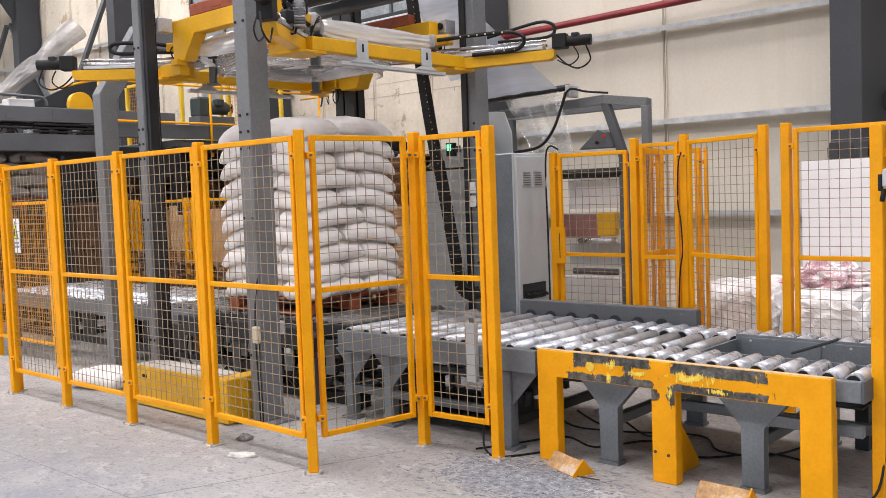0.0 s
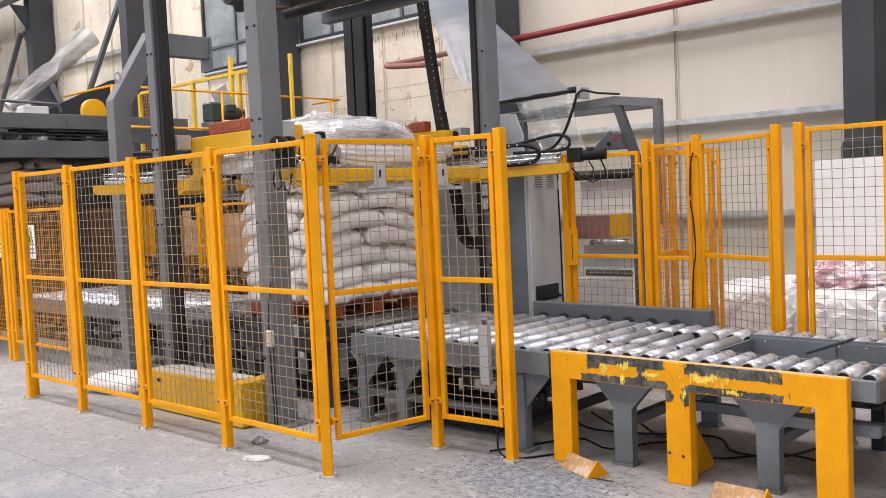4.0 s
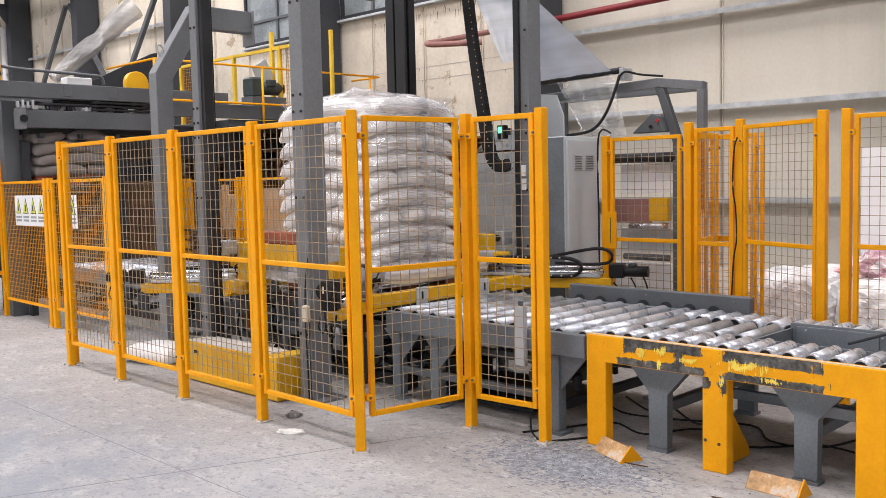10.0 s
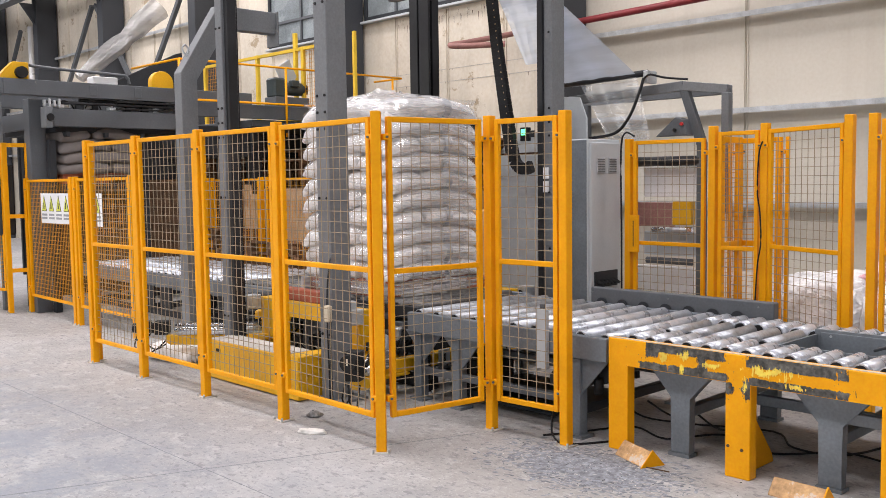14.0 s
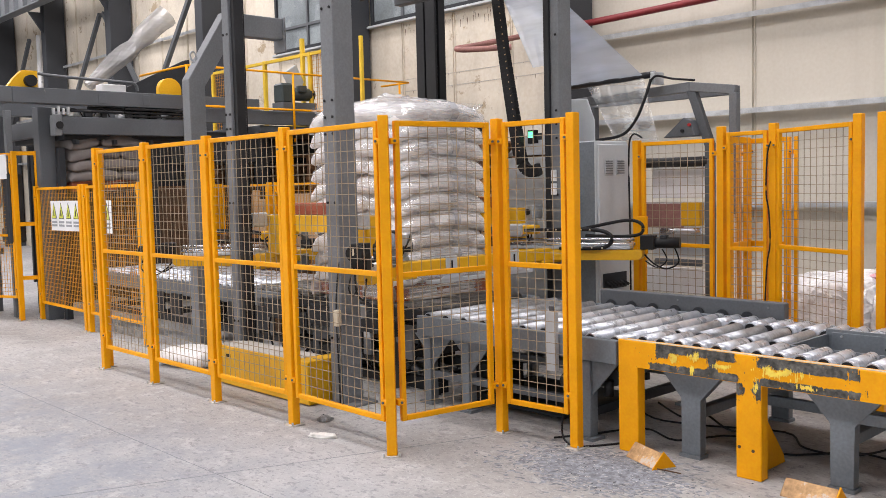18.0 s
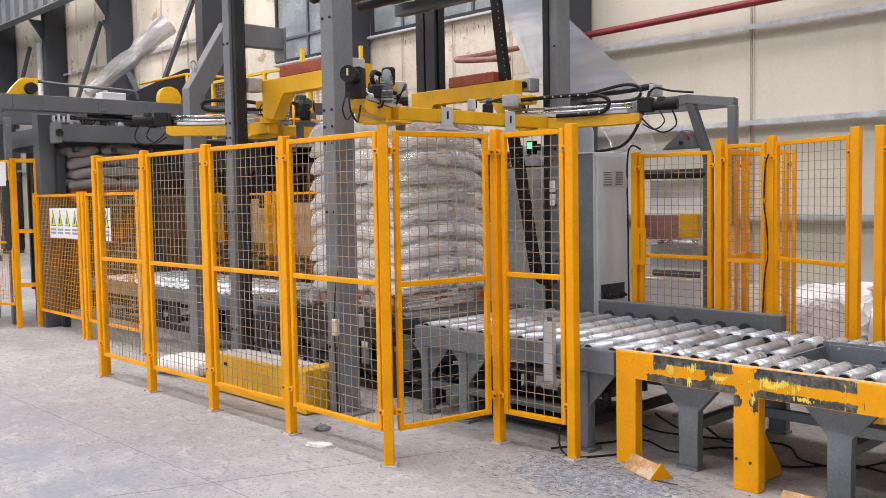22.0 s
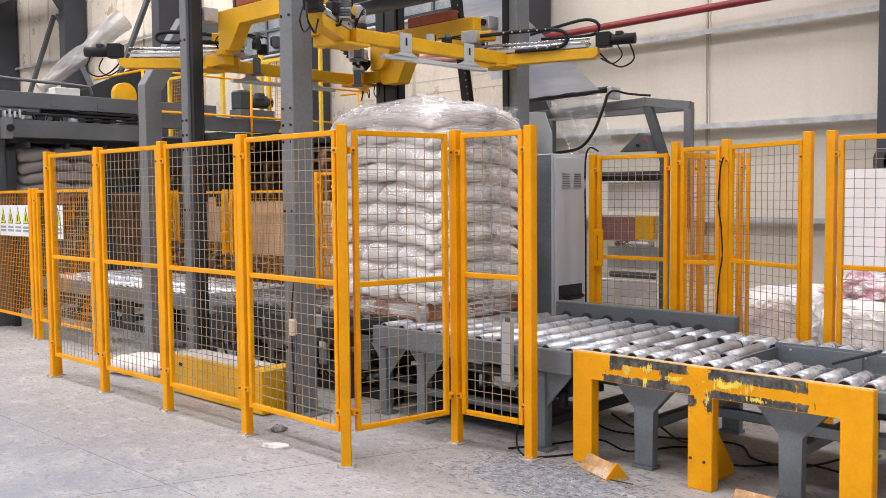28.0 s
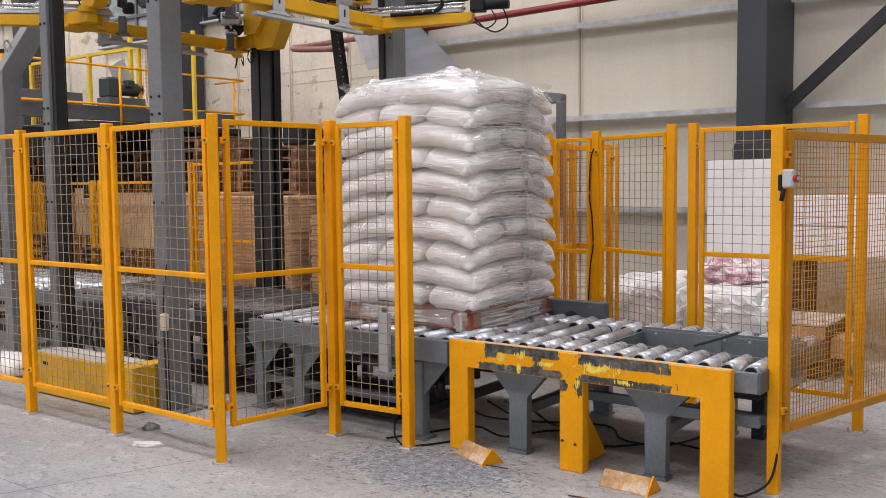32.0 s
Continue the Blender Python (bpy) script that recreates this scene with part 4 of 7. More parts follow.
for x, y, a in ((1.20, 0.90, -22), (2.15, 0.91, -3)):
    b = thing("floor_wedge", at(x, y, 0, a), "scuffed tan floor chock with a yellow end", "chock", "floor chocks")
    part("wedge", soften(prism(shape(), [(-0.07, 0), (0.07, 0), (0.0, 0.085)], Matrix(((0, 0, 1, -0.14), (1, 0, 0, 0), (0, 1, 0, 0), (0, 0, 0, 1))), 0.28), 0.006), TAN, b)
    part("end_plate", prism(shape(), [(-0.08, 0), (0.08, 0), (0.0, 0.095)], Matrix(((0, 0, 1, 0.142), (1, 0, 0, 0), (0, 1, 0, 0), (0, 0, 0, 1))), 0.008), YELLOW, b)
CABLES = (
    [(0.5, 0.9, 0.009), (0.62, 1.12, 0.009), (0.8, 1.45, 0.009), (1.1, 1.35, 0.009), (1.35, 1.6, 0.03), (1.7, 1.5, 0.009), (2.0, 1.8, 0.009), (2.3, 1.75, 0.009)],
    [(0.55, 1.6, 0.25), (0.7, 1.62, 0.05), (1.0, 1.75, 0.009), (1.5, 1.95, 0.009), (1.75, 1.7, 0.009), (2.1, 1.65, 0.05), (2.5, 1.7, 0.24)],
    [(0.66, 0.88, 0.4), (0.60, 0.86, 0.12), (0.65, 0.84, 0.02), (0.76, 0.87, 0.009), (0.95, 1.2, 0.009)],
    [(2.62, 1.12, 0.012), (2.70, 1.1, 0.012), (2.80, 1.18, 0.08), (2.83, 1.22, 0.25), (2.82, 1.24, 0.4)],
    [(1.0, 1.3, 0.24), (1.15, 1.35, 0.16), (1.3, 1.32, 0.22), (1.5, 1.3, 0.15), (1.75, 1.25, 0.24)],
)
for pts in CABLES:
    solid("floor_cable", hose(shape(), pts, 0.0065), BLACK, "black cable trailing under the conveyor", "cable", "floor cables")
# sweepings and paint flakes on the floor before the guard
r = random.Random(17)
for name, mat, label, n, size, high in (
    ("floor_scuffs", SCUFFBLUE, "blue-grey scuff marks worn into the concrete", 3200, 0.036, 0.0006),
    ("paint_flakes", DUST, "scattered pale paint flakes and dust crumbs on the floor", 260, 0.009, 0.0012),
    ("dark_crumbs", DARK, "scattered dark crumbs of dirt on the floor", 130, 0.009, 0.004),
):
    bm = shape()
    for k in range(n):
        if k % 6 or name == "floor_scuffs":
            x, y = r.gauss(1.08, 0.26), r.gauss(0.58, 0.16)
        else:
            x, y = r.uniform(-0.4, 2.6), r.uniform(0.2, 1.9)
        s1, s2 = r.uniform(0.002, size), r.uniform(0.002, size * 0.4)
        m = pose(x, y, 0.0004, 0, 0, r.gauss(20, 40))
        low = [bm.verts.new(m @ Vector((s1 * math.cos(a), s2 * math.sin(a), 0))) for a in (0.3, 1.4, 2.6, 3.7, 5.2)]
        top = bm.verts.new(m @ Vector((0, 0, r.uniform(0.3, 1) * high)))
        for i in range(5):
            bm.faces.new((low[i], low[(i + 1) % 5], top))
    solid(name, bm, mat, label, "debris", kind="stuff")
for x0, y0, x1, y1 in ((1.30, 0.80, 1.46, 0.82), (1.95, 0.62, 2.35, 0.68)):
    solid("steel_offcut", soften(bar(shape(), (x0, y0, 0.005), (x1, y1, 0.004), 0.008, 0.006), 0.002), TIMBER, "thin rusty steel strip lying on the floor", "offcut", "steel offcuts")

# infeed conveyor under the wrapping ring
c3 = thing("roller_conveyor", at(0, 0), "dark grey infeed roller conveyor behind the fence", "conveyor", "pallet conveyors")
channel(c3, "side_beam", -7.2, -2.95, 1.18, 1.22, 0.50, 0.655)
# This stretch of side beam is darker than the rest.
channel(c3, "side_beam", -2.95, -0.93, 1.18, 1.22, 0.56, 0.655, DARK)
channel(c3, "side_beam", -7.2, -0.93, 2.38, 2.42, 0.50, 0.655)
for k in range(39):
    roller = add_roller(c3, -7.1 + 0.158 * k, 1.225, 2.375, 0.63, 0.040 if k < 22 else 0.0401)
    # Rollers towards this end are darker.
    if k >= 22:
        roller.data.materials[0] = DARKROLLER
for x in (-6.8, -5.6, -4.4, -3.4, -2.4, -1.4):
    for y in (1.2, 2.4):
        part("leg", soften(box(shape(), x - 0.045, x + 0.045, y - 0.035, y + 0.035, 0.0, 0.5), 0.004), GREY, c3)
    # Cross and lower rails get a dark colour for the shade beneath.
    channel(c3, "cross_rail", x - 0.03, x + 0.03, 1.24, 2.36, 0.2, 0.27, DARK)
for y in (1.2, 2.4):
    channel(c3, "lower_rail", -6.8, -1.4, y - 0.02, y + 0.02, 0.2, 0.26, DARK)
# Added dark sheet that hides the bright floor behind the conveyor.
part("dark_backing", soften(box(shape(), -6.0, -1.3, 2.44, 2.46, 0.06, 0.5), 0.004), DARK, c3)
# Plates, blocks and boxes added to deepen the dark under the rollers.
for x in (-5.3, -4.9, -4.1, -3.7, -3.2, -2.0):
    part("hanging_plate", soften(box(shape(), x - 0.12, x + 0.12, 1.13, 1.16, 0.30, 0.52), 0.004), DARK, c3)
for x in (-4.7, -3.0, -2.5, -1.75):
    part("drive_block", soften(box(shape(), x - 0.15, x + 0.15, 1.45, 2.1, 0.1, 0.48), 0.015), BLACK, c3)
    part("drive_hose", hose(shape(), [(x, 1.3, 0.45), (x + 0.1, 1.2, 0.25), (x + 0.3, 1.22, 0.12), (x + 0.5, 1.3, 0.3), (x + 0.55, 1.4, 0.45)], 0.012), BLACK, c3)
for x in (-3.0, -2.6, -1.9, -1.5):
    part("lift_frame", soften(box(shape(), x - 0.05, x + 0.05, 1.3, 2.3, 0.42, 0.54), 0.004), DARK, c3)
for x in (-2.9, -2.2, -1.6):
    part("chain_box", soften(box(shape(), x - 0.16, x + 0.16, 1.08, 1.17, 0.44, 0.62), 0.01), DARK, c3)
    part("lift_cylinder", tube(shape(), (x, 1.28, 0.05), (x, 1.28, 0.45), 0.04, 10), ZINC, c3)
part("drive_motor", tube(shape(), (-1.22, 1.1, 0.55), (-1.12, 1.0, 0.52), 0.06, 10), BLACK, c3)
part("terminal_box", soften(box(shape(), -1.33, -1.25, 0.76, 0.82, 0.62, 0.72), 0.008), CABINET, c3)

r = random.Random(31)
for k in range(26):
    x = -3.45 + 0.1 * k + r.uniform(-0.02, 0.02)
    w, z0 = r.uniform(0.02, 0.05), r.uniform(0.22, 0.42)
    part("bracket", soften(box(shape(), x - w, x + w, 1.12 + r.uniform(0, 0.04), 1.175, z0, r.uniform(0.5, 0.6)), 0.003), r.choice((GREY, COLUMN, DARK, TIMBER)), c3)
for k in range(14):
    x, y = r.uniform(-3.3, -1.1), r.uniform(1.26, 1.7)
    part("lift_bar", soften(bar(shape(), (x - r.uniform(0.1, 0.35), y, r.uniform(0.1, 0.42)), (x + r.uniform(0.1, 0.35), y + 0.02, r.uniform(0.1, 0.42)), 0.03, 0.035), 0.003), r.choice((GREY, COLUMN, ZINC, DARK)), c3)
for k in range(10):
    x = -3.3 + 0.22 * k
    part("sprocket", tube(shape(), (x, 1.24, 0.57), (x, 1.27, 0.57), r.uniform(0.035, 0.055), 14), r.choice((ZINC, TIMBER, DARK)), c3)
for k in range(9):
    x, y = r.uniform(-3.3, -1.2), r.uniform(1.05, 1.3)
    part("cable", hose(shape(), [(x, y, 0.5), (x + r.uniform(-0.1, 0.1), y - 0.03, 0.3), (x + r.uniform(0, 0.25), y, r.uniform(0.05, 0.2)), (x + r.uniform(0.2, 0.5), y + 0.1, r.uniform(0.1, 0.4))], 0.009), BLACK, c3)
part("terminal_box", soften(box(shape(), -1.62, -1.54, 1.08, 1.118, 0.40, 0.45), 0.006), CABINET, c3)
part("floor_beam", soften(box(shape(), -3.4, -0.95, 1.3, 1.38, 0.0, 0.09), 0.004), DARK, c3)
part("floor_beam", soften(box(shape(), -3.4, -0.95, 2.1, 2.18, 0.0, 0.09), 0.004), GREY, c3)
# Legs of this stretch are darker than the other legs.
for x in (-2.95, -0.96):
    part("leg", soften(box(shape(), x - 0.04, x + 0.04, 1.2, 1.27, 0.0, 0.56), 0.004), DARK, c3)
for y in (1.32, 1.62, 1.98, 2.28):
    part("chain_rail", soften(box(shape(), -2.9, -0.97, y - 0.02, y + 0.02, 0.54, 0.60), 0.003), TIMBER if y < 1.5 else GREY, c3)

# yellow cable duct on the floor
dk = thing("cable_duct_cover", at(0, 0), "yellow folded-steel duct cover on the floor", "duct cover")
part("long_cover", soften(box(shape(), -2.66, -1.56, 0.36, 0.62, 0.01, 0.33), 0.006), BRIGHT, dk)
part("end_cover", soften(box(shape(), -1.545, -1.38, 0.36, 0.80, 0.01, 0.335), 0.006), BRIGHT, dk)
part("dust_layer", box(shape(), -2.655, -1.565, 0.365, 0.615, 0.3305, 0.334), DUSTY, dk, "dusty pale top")
for x in (-2.5, -1.5):
    part("hand_slot", box(shape(), x - 0.03, x + 0.03, 0.3555, 0.36, 0.24, 0.265), BLACK, dk)

# ---- wrapping machine: four columns and head ----
MX, MY = -1.98, 1.80


def machine_column(x, y, w, d, label, rail, strip):
    """rail: the side of its guide rail; strip: the span of a black strip on the front face."""
    t = thing("machine_column", at(x, y), label, "machine column", "wrapper columns")
    part("shaft", soften(box(shape(), -w / 2, w / 2, -d / 2, d / 2, 0.02, 5.2), 0.005), COLUMN, t)
    part("foot_plate", soften(box(shape(), -0.16, 0.16, -0.16, 0.16, 0, 0.02), 0.003), COLUMN, t)
    part("guide_rail", soften(box(shape(), *sorted((rail * w / 2, rail * (w / 2 + 0.05))), -0.05, 0.04, 0.25, 5.1), 0.004), RAIL, t, "oiled black guide rail")
    part("drive_chain", box(shape(), *sorted((rail * (w / 2 + 0.002), rail * (w / 2 + 0.022))), 0.05, 0.066, 0.25, 5.1), BLACK, t)
    if strip:
        part("front_strip", soften(box(shape(), *strip, -d / 2 - 0.03, -d / 2, 0.25, 5.1), 0.004), RAIL, t, "oiled black rail strip")
    for z in (0.5, 1.0, 1.5, 2.0, 2.12, 2.24, 2.9, 3.4):
        for dx in (-0.3 * w, 0.3 * w):
            if not strip or not strip[0] - 0.01 < dx < strip[1] + 0.01:
                part("bolt", tube(shape(), (dx, -d / 2, z), (dx, -d / 2 - 0.008, z), 0.011, 6), BLACK, t)
    return t


CA, CB, CC, CD = (-1.26, 0.63), (-2.68, 0.63), (-2.68, 2.95), (-1.09, 2.95)
machine_column(*CA, 0.15, 0.18, "thick grey steel column of the wrapping machine", -1, None)
side = thing("cable_conduit", at(CA[0] + 0.03, CA[1] - 0.094), "black cable conduit and pale box strapped to the column", "conduit")
part("conduit", hose(shape(), [(0, 0, 0.02), (0.005, -0.008, 0.3), (-0.004, -0.008, 0.6), (0.01, -0.01, 0.85), (0.03, 0.0, 1.02), (0.035, 0.012, 1.08)], 0.006), DARK, side)
part("conduit", hose(shape(), [(0.03, 0, 0.02), (0.028, -0.006, 0.4), (0.034, -0.006, 0.62)], 0.006), DARK, side)
part("junction_box", soften(box(shape(), 0.0, 0.06, -0.045, -0.004, 0.60, 0.72), 0.008), PUTTY, side, "pale plastic junction box")
machine_column(*CB, 0.10, 0.15, "grey machine column with a black guide rail", 1, None)
machine_column(*CC, 0.12, 0.16, "grey machine column with an oily black rail", 1, (-0.05, 0.055))
machine_column(*CD, 0.15, 0.18, "grey machine column beside the control cabinet", -1, (-0.07, -0.01))
cc = thing("rail_cover", at(-2.68, 2.95), "black bellows cover on a machine column", "cover")
part("left_leaf", soften(box(shape(), -0.13, -0.012, -0.14, -0.112, 0.3, 5.0), 0.004), RAIL, cc)
part("right_leaf", soften(box(shape(), 0.006, 0.15, -0.14, -0.112, 0.3, 5.0), 0.004), RAIL, cc)

hd = thing("machine_head", at(MX, MY, 3.30), "grey overhead head of the wrapping machine with rollers", "machine head")
for y in (0.63, 2.95):
    part("top_beam", soften(box(shape(), -0.9, 0.9, y - MY - 0.09, y - MY + 0.09, 1.70, 1.90), 0.006), GREY, hd)
for x in (-0.72, 0.72):
    part("cross_beam", soften(box(shape(), x - 0.08, x + 0.08, -1.06, 1.06, 1.70, 1.90), 0.006), GREY, hd)
part("feed_case", soften(box(shape(), -0.5, 0.5, -0.35, 0.45, 0.25, 0.6), 0.02), GREY, hd, "dull steel feed box")
for y in (-0.3, -0.05, 0.25):
    part("feed_roller", tube(shape(), (-0.75, y, 0.12), (0.75, y, 0.12), 0.06, 14), RAIL, hd)
for x in (-0.55, -0.2, 0.35):
    part("motor", tube(shape(), (x, -0.55, 0.15), (x, -0.3, 0.15), 0.085, 14), DARK, hd)
    part("gear_case", soften(box(shape(), x - 0.07, x + 0.07, -0.34, -0.2, 0.02, 0.3), 0.015), GREY, hd)
for x in (-0.62, 0.62):
    part("hanger", soften(box(shape(), x - 0.04, x + 0.04, -0.1, 0.1, 0.1, 1.70), 0.004), GREY, hd)
part("hanger_beam", soften(box(shape(), -0.66, 0.66, 0.5, 0.58, 0.15, 0.3), 0.005), DARK, hd)
part("sealing_bar", soften(box(shape(), -0.7, 0.7, 0.62, 0.72, 0.05, 0.16), 0.005), GREY, hd)

# portal frame over the infeed
pf = thing("portal_frame", at(-3.85, 0), "grey steel portal frame with chamfered corners", "portal frame")
m = Matrix(((0, 0, 1, -0.07), (1, 0, 0, 0), (0, 1, 0, 0), (0, 0, 0, 1)))
part("upright", soften(prism(shape(), [(0.80, 0.0), (0.96, 0.0), (0.96, 2.60), (1.30, 3.12), (1.87, 3.12), (1.87, 3.33), (1.22, 3.33), (0.80, 2.66)], m, 0.14), 0.005), COLUMN, pf)
part("end_plate", soften(box(shape(), -0.1, 0.1, 1.87, 1.885, 3.0, 3.34), 0.003), COLUMN, pf)
part("foot_plate", soften(box(shape(), -0.14, 0.14, 0.78, 1.07, 0, 0.02), 0.003), COLUMN, pf)
part("lifting_eye", hose(shape(), [(0, 0.90, 2.83), (0, 0.87, 2.86), (0, 0.86, 2.90), (0, 0.89, 2.93), (0, 0.92, 2.90), (0, 0.92, 2.86)], 0.009), ZINC, pf)

# ---- the lifting ring ----
ring = thing("wrapping_ring", at(MX, MY, 2.75), "yellow lifting ring with four diagonal film-gripping arms", "machine carriage")
for sx in (-1, 1):
    part("side_beam", soften(box(shape(), sx * 0.98 - 0.045, sx * 0.98 + 0.045, -0.85, 0.85, -0.05, 0.05), 0.005), BRIGHT, ring)
    for y in (-0.36, 0.36):
        br = part("clamp_plate", soften(box(shape(), sx * 1.03 - 0.006, sx * 1.03 + 0.006, y - 0.06, y + 0.06, -0.075, 0.07), 0.003), CABINET, ring, "pale grey clamp plate")
        part("slot", box(shape(), sx * 1.038 - 0.002, sx * 1.038 + 0.002, y - 0.008, y + 0.008, -0.025, 0.035), BLACK, br)
        m = Matrix(((0, 0, 1, sx * 1.03 - 0.006), (1, 0, 0, y), (0, 1, 0, 0), (0, 0, 0, 1)))
        part("clamp_foot", prism(shape(), [(-0.13, -0.105), (0.13, -0.105), (0.06, -0.075), (-0.06, -0.075)], m, 0.012), CABINET, br)
    part("lower_bar", soften(box(shape(), sx * 1.0 - 0.03, sx * 1.0 + 0.03, -0.58, 0.60, -0.135, -0.105), 0.004), CABINET, ring)
for sy in (-1, 1):
    for sx in (-1, 1):
        part("corner_stub", soften(box(shape(), *sorted((sx * 0.60, sx * 0.93)), sy * 0.87 - 0.05, sy * 0.87 + 0.05, -0.05, 0.055), 0.005), BRIGHT, ring)
    # raised carrier with sloping legs, red buffers on top
    m = Matrix(((1, 0, 0, 0), (0, 0, 1, sy * 0.86 - 0.06), (0, 1, 0, 0), (0, 0, 0, 1)))
    part("carrier", soften(prism(shape(), [(-0.68, 0.06), (-0.52, 0.06), (-0.36, 0.27), (0.36, 0.27), (0.52, 0.06), (0.68, 0.06), (0.68, 0.40), (-0.68, 0.40)], m, 0.12), 0.006), BRIGHT, ring)
    bf = part("buffer_bar", soften(box(shape(), -0.42 if sy < 0 else -0.16, 0.42, sy * 0.86 - 0.05, sy * 0.86 + 0.05, 0.402, 0.50), 0.008), REDBAR, ring, "red-brown buffer bar")
    for x in (-0.12, 0.12):
        part("buffer_pocket", soften(box(shape(), x, x + 0.16, sy * 0.86 - 0.055, sy * 0.86 - 0.0505, 0.43, 0.475), 0.002), REDBAR, bf)
    for sx in (-1, 1):
        gb = part("guide_block", soften(box(shape(), sx * 0.70 - 0.05, sx * 0.70 + 0.05, sy * 1.0 - 0.07, sy * 1.0 + 0.07, 0.30, 0.42), 0.006), ZINC, ring, "steel guide block")
        part("guide_wheel", tube(shape(), (sx * 0.70, sy * 1.0 - 0.075, 0.36), (sx * 0.70, sy * 1.0 - 0.09, 0.36), 0.03, 12), BLACK, gb)
        part("carrier_leg", soften(box(shape(), sx * 0.63 - 0.05, sx * 0.63 + 0.05, sy * 0.90 - 0.05, sy * 0.90 + 0.05, 0.03, 0.08), 0.004), BRIGHT, ring)


# direction of each arm and how far it reaches past the common length
ARMS = {(1, 1): (20, 0.21), (1, -1): (-56, 0.0), (-1, -1): (225, 0.08), (-1, 1): (135, 0.0)}


def ring_arm(sx, sy):
    """One diagonal arm: yellow girder, twin slide bars, cable chain and motor."""
    turn, e = ARMS[sx, sy]
    r = Matrix.Translation((sx * 0.90, sy * 0.86, 0)) @ Matrix.Rotation(radians(turn), 4, "Z")
    m = r @ Matrix(((1, 0, 0, 0), (0, 0, 1, -0.05), (0, 1, 0, 0), (0, 0, 0, 1)))
    arm = part("arm", soften(prism(shape(), [(-0.25, -0.06), (0.66 + e, -0.045), (0.70 + e, -0.02), (0.70 + e, 0.04), (-0.25, 0.04)], m, 0.10), 0.004), BRIGHT, ring, "yellow diagonal arm")
    bm = shape()
    for dy, z, rad in ((-0.035, 0.085, 0.014), (0.035, 0.085, 0.014), (0.0, 0.125, 0.012)):
        tube(bm, r @ Vector((-0.3, dy, z)), r @ Vector((0.62 + e, dy, z)), rad, 10)
    part("slide_bar", bm, CHROME, arm, "bright steel slide bars")
    part("slide_bed", soften(box(shape(), -0.32, 0.60 + e, -0.055, 0.055, 0.045, 0.072, r), 0.003), ZINC, arm)
    near = sx > 0 > sy
    up = 0.08 if near else 0.0
    part("motor", tube(shape(), r @ Vector((0.70 + e, 0, 0.10 + up)), r @ Vector((0.9 if near else 1.0 + e, 0, 0.10 + 1.1 * up)), 0.055 if near else 0.045, 16), BLACK, arm, "black servo motor")
    part("gear_head", soften(box(shape(), 0.68 + e, 0.80 + e, -0.055, 0.055, 0.045, 0.165 + up, r), 0.006), BLACK, arm)
    part("motor_plug", soften(box(shape(), 0.84 + e, 0.90 + e, -0.035, 0.035, 0.13, 0.165, r), 0.006), DARK, arm) if not near else part("motor_badge", box(shape(), 0.9005, 0.903, -0.008, 0.004, 0.175, 0.22, r), PUTTY, arm)
    for pts, rad in ((((0.95, 0.02, 0.06), (0.98, 0.04, -0.06), (0.88, 0.05, -0.12), (0.78, 0.03, -0.08), (0.70, 0.02, 0.0)), 0.007), (((0.86, -0.03, 0.05), (0.9, -0.04, -0.04), (0.82, -0.04, -0.1), (0.72, -0.03, -0.05)), 0.006)):
        part("motor_cable", hose(shape(), [r @ Vector((u + e, v, w)) for u, v, w in pts], rad), BLACK, arm)
    side = -0.075 if sx > 0 and sy > 0 else 0.03
    if sx > 0 and sy > 0:
        loop = [(-0.12, 0.205), (0.25, 0.215), (0.52, 0.21), (0.63, 0.18), (0.66, 0.135), (0.63, 0.08), (0.53, 0.055), (0.2, 0.05)]
        part("supply_hose", hose(shape(), [r @ Vector((u, 0.03, v)) for u, v in ((0.3, 0.20), (0.5, 0.24), (0.75, 0.285), (0.86, 0.27), (0.90, 0.22), (0.86, 0.165), (0.7, 0.15), (0.4, 0.155))], 0.014), BLACK, arm, "black ribbed supply hose")
    else:
        loop = [(-0.15, 0.17), (0.1, 0.175), (0.36, 0.17), (0.45, 0.20), (0.44, 0.245), (0.36, 0.26), (0.1, 0.25), (-0.1, 0.215)]
    chain = part("cable_chain", hose(shape(), [r @ Vector((u, side, v)) for u, v in loop], 0.018, 6), BLACK, arm, "black cable chain")
    pins = shape()
    for k in range(9):
        if side < 0:
            u, v = (0.1 + 0.075 * k, 0.213) if k < 6 else (0.58 - 0.09 * (k - 6), 0.06)
        else:
            u = -0.08 + 0.055 * k
            v = 0.222 + 0.033 * min(1, (u + 0.1) / 0.25)
        box(pins, u - 0.006, u + 0.006, side - 0.022, side - 0.016, v - 0.006, v + 0.006, r)
    tagged(part("chain_pins", pins, PUTTY, chain), kind="stuff")
    part("jaw_block", soften(box(shape(), -0.30, -0.14, -0.09, 0.09, 0.15, 0.26, r), 0.01), ZINC, arm)
    part("jaw_cover", soften(box(shape(), -0.16, -0.02, -0.07, 0.05, 0.17, 0.25, r), 0.01), BRIGHT, arm)
    if sx > 0 and sy > 0:
        return
    part("hanging_jaw", soften(box(shape(), -0.43, -0.37, -0.035, 0.035, -0.10, 0.04, r), 0.008), GREY, arm, "grey film gripper")
    part("gripper_plate", soften(box(shape(), -0.455, -0.35, -0.05, 0.05, -0.115, -0.102, r), 0.004), GREY, arm)


for sx in (-1, 1):
    for sy in (-1, 1):
        ring_arm(sx, sy)
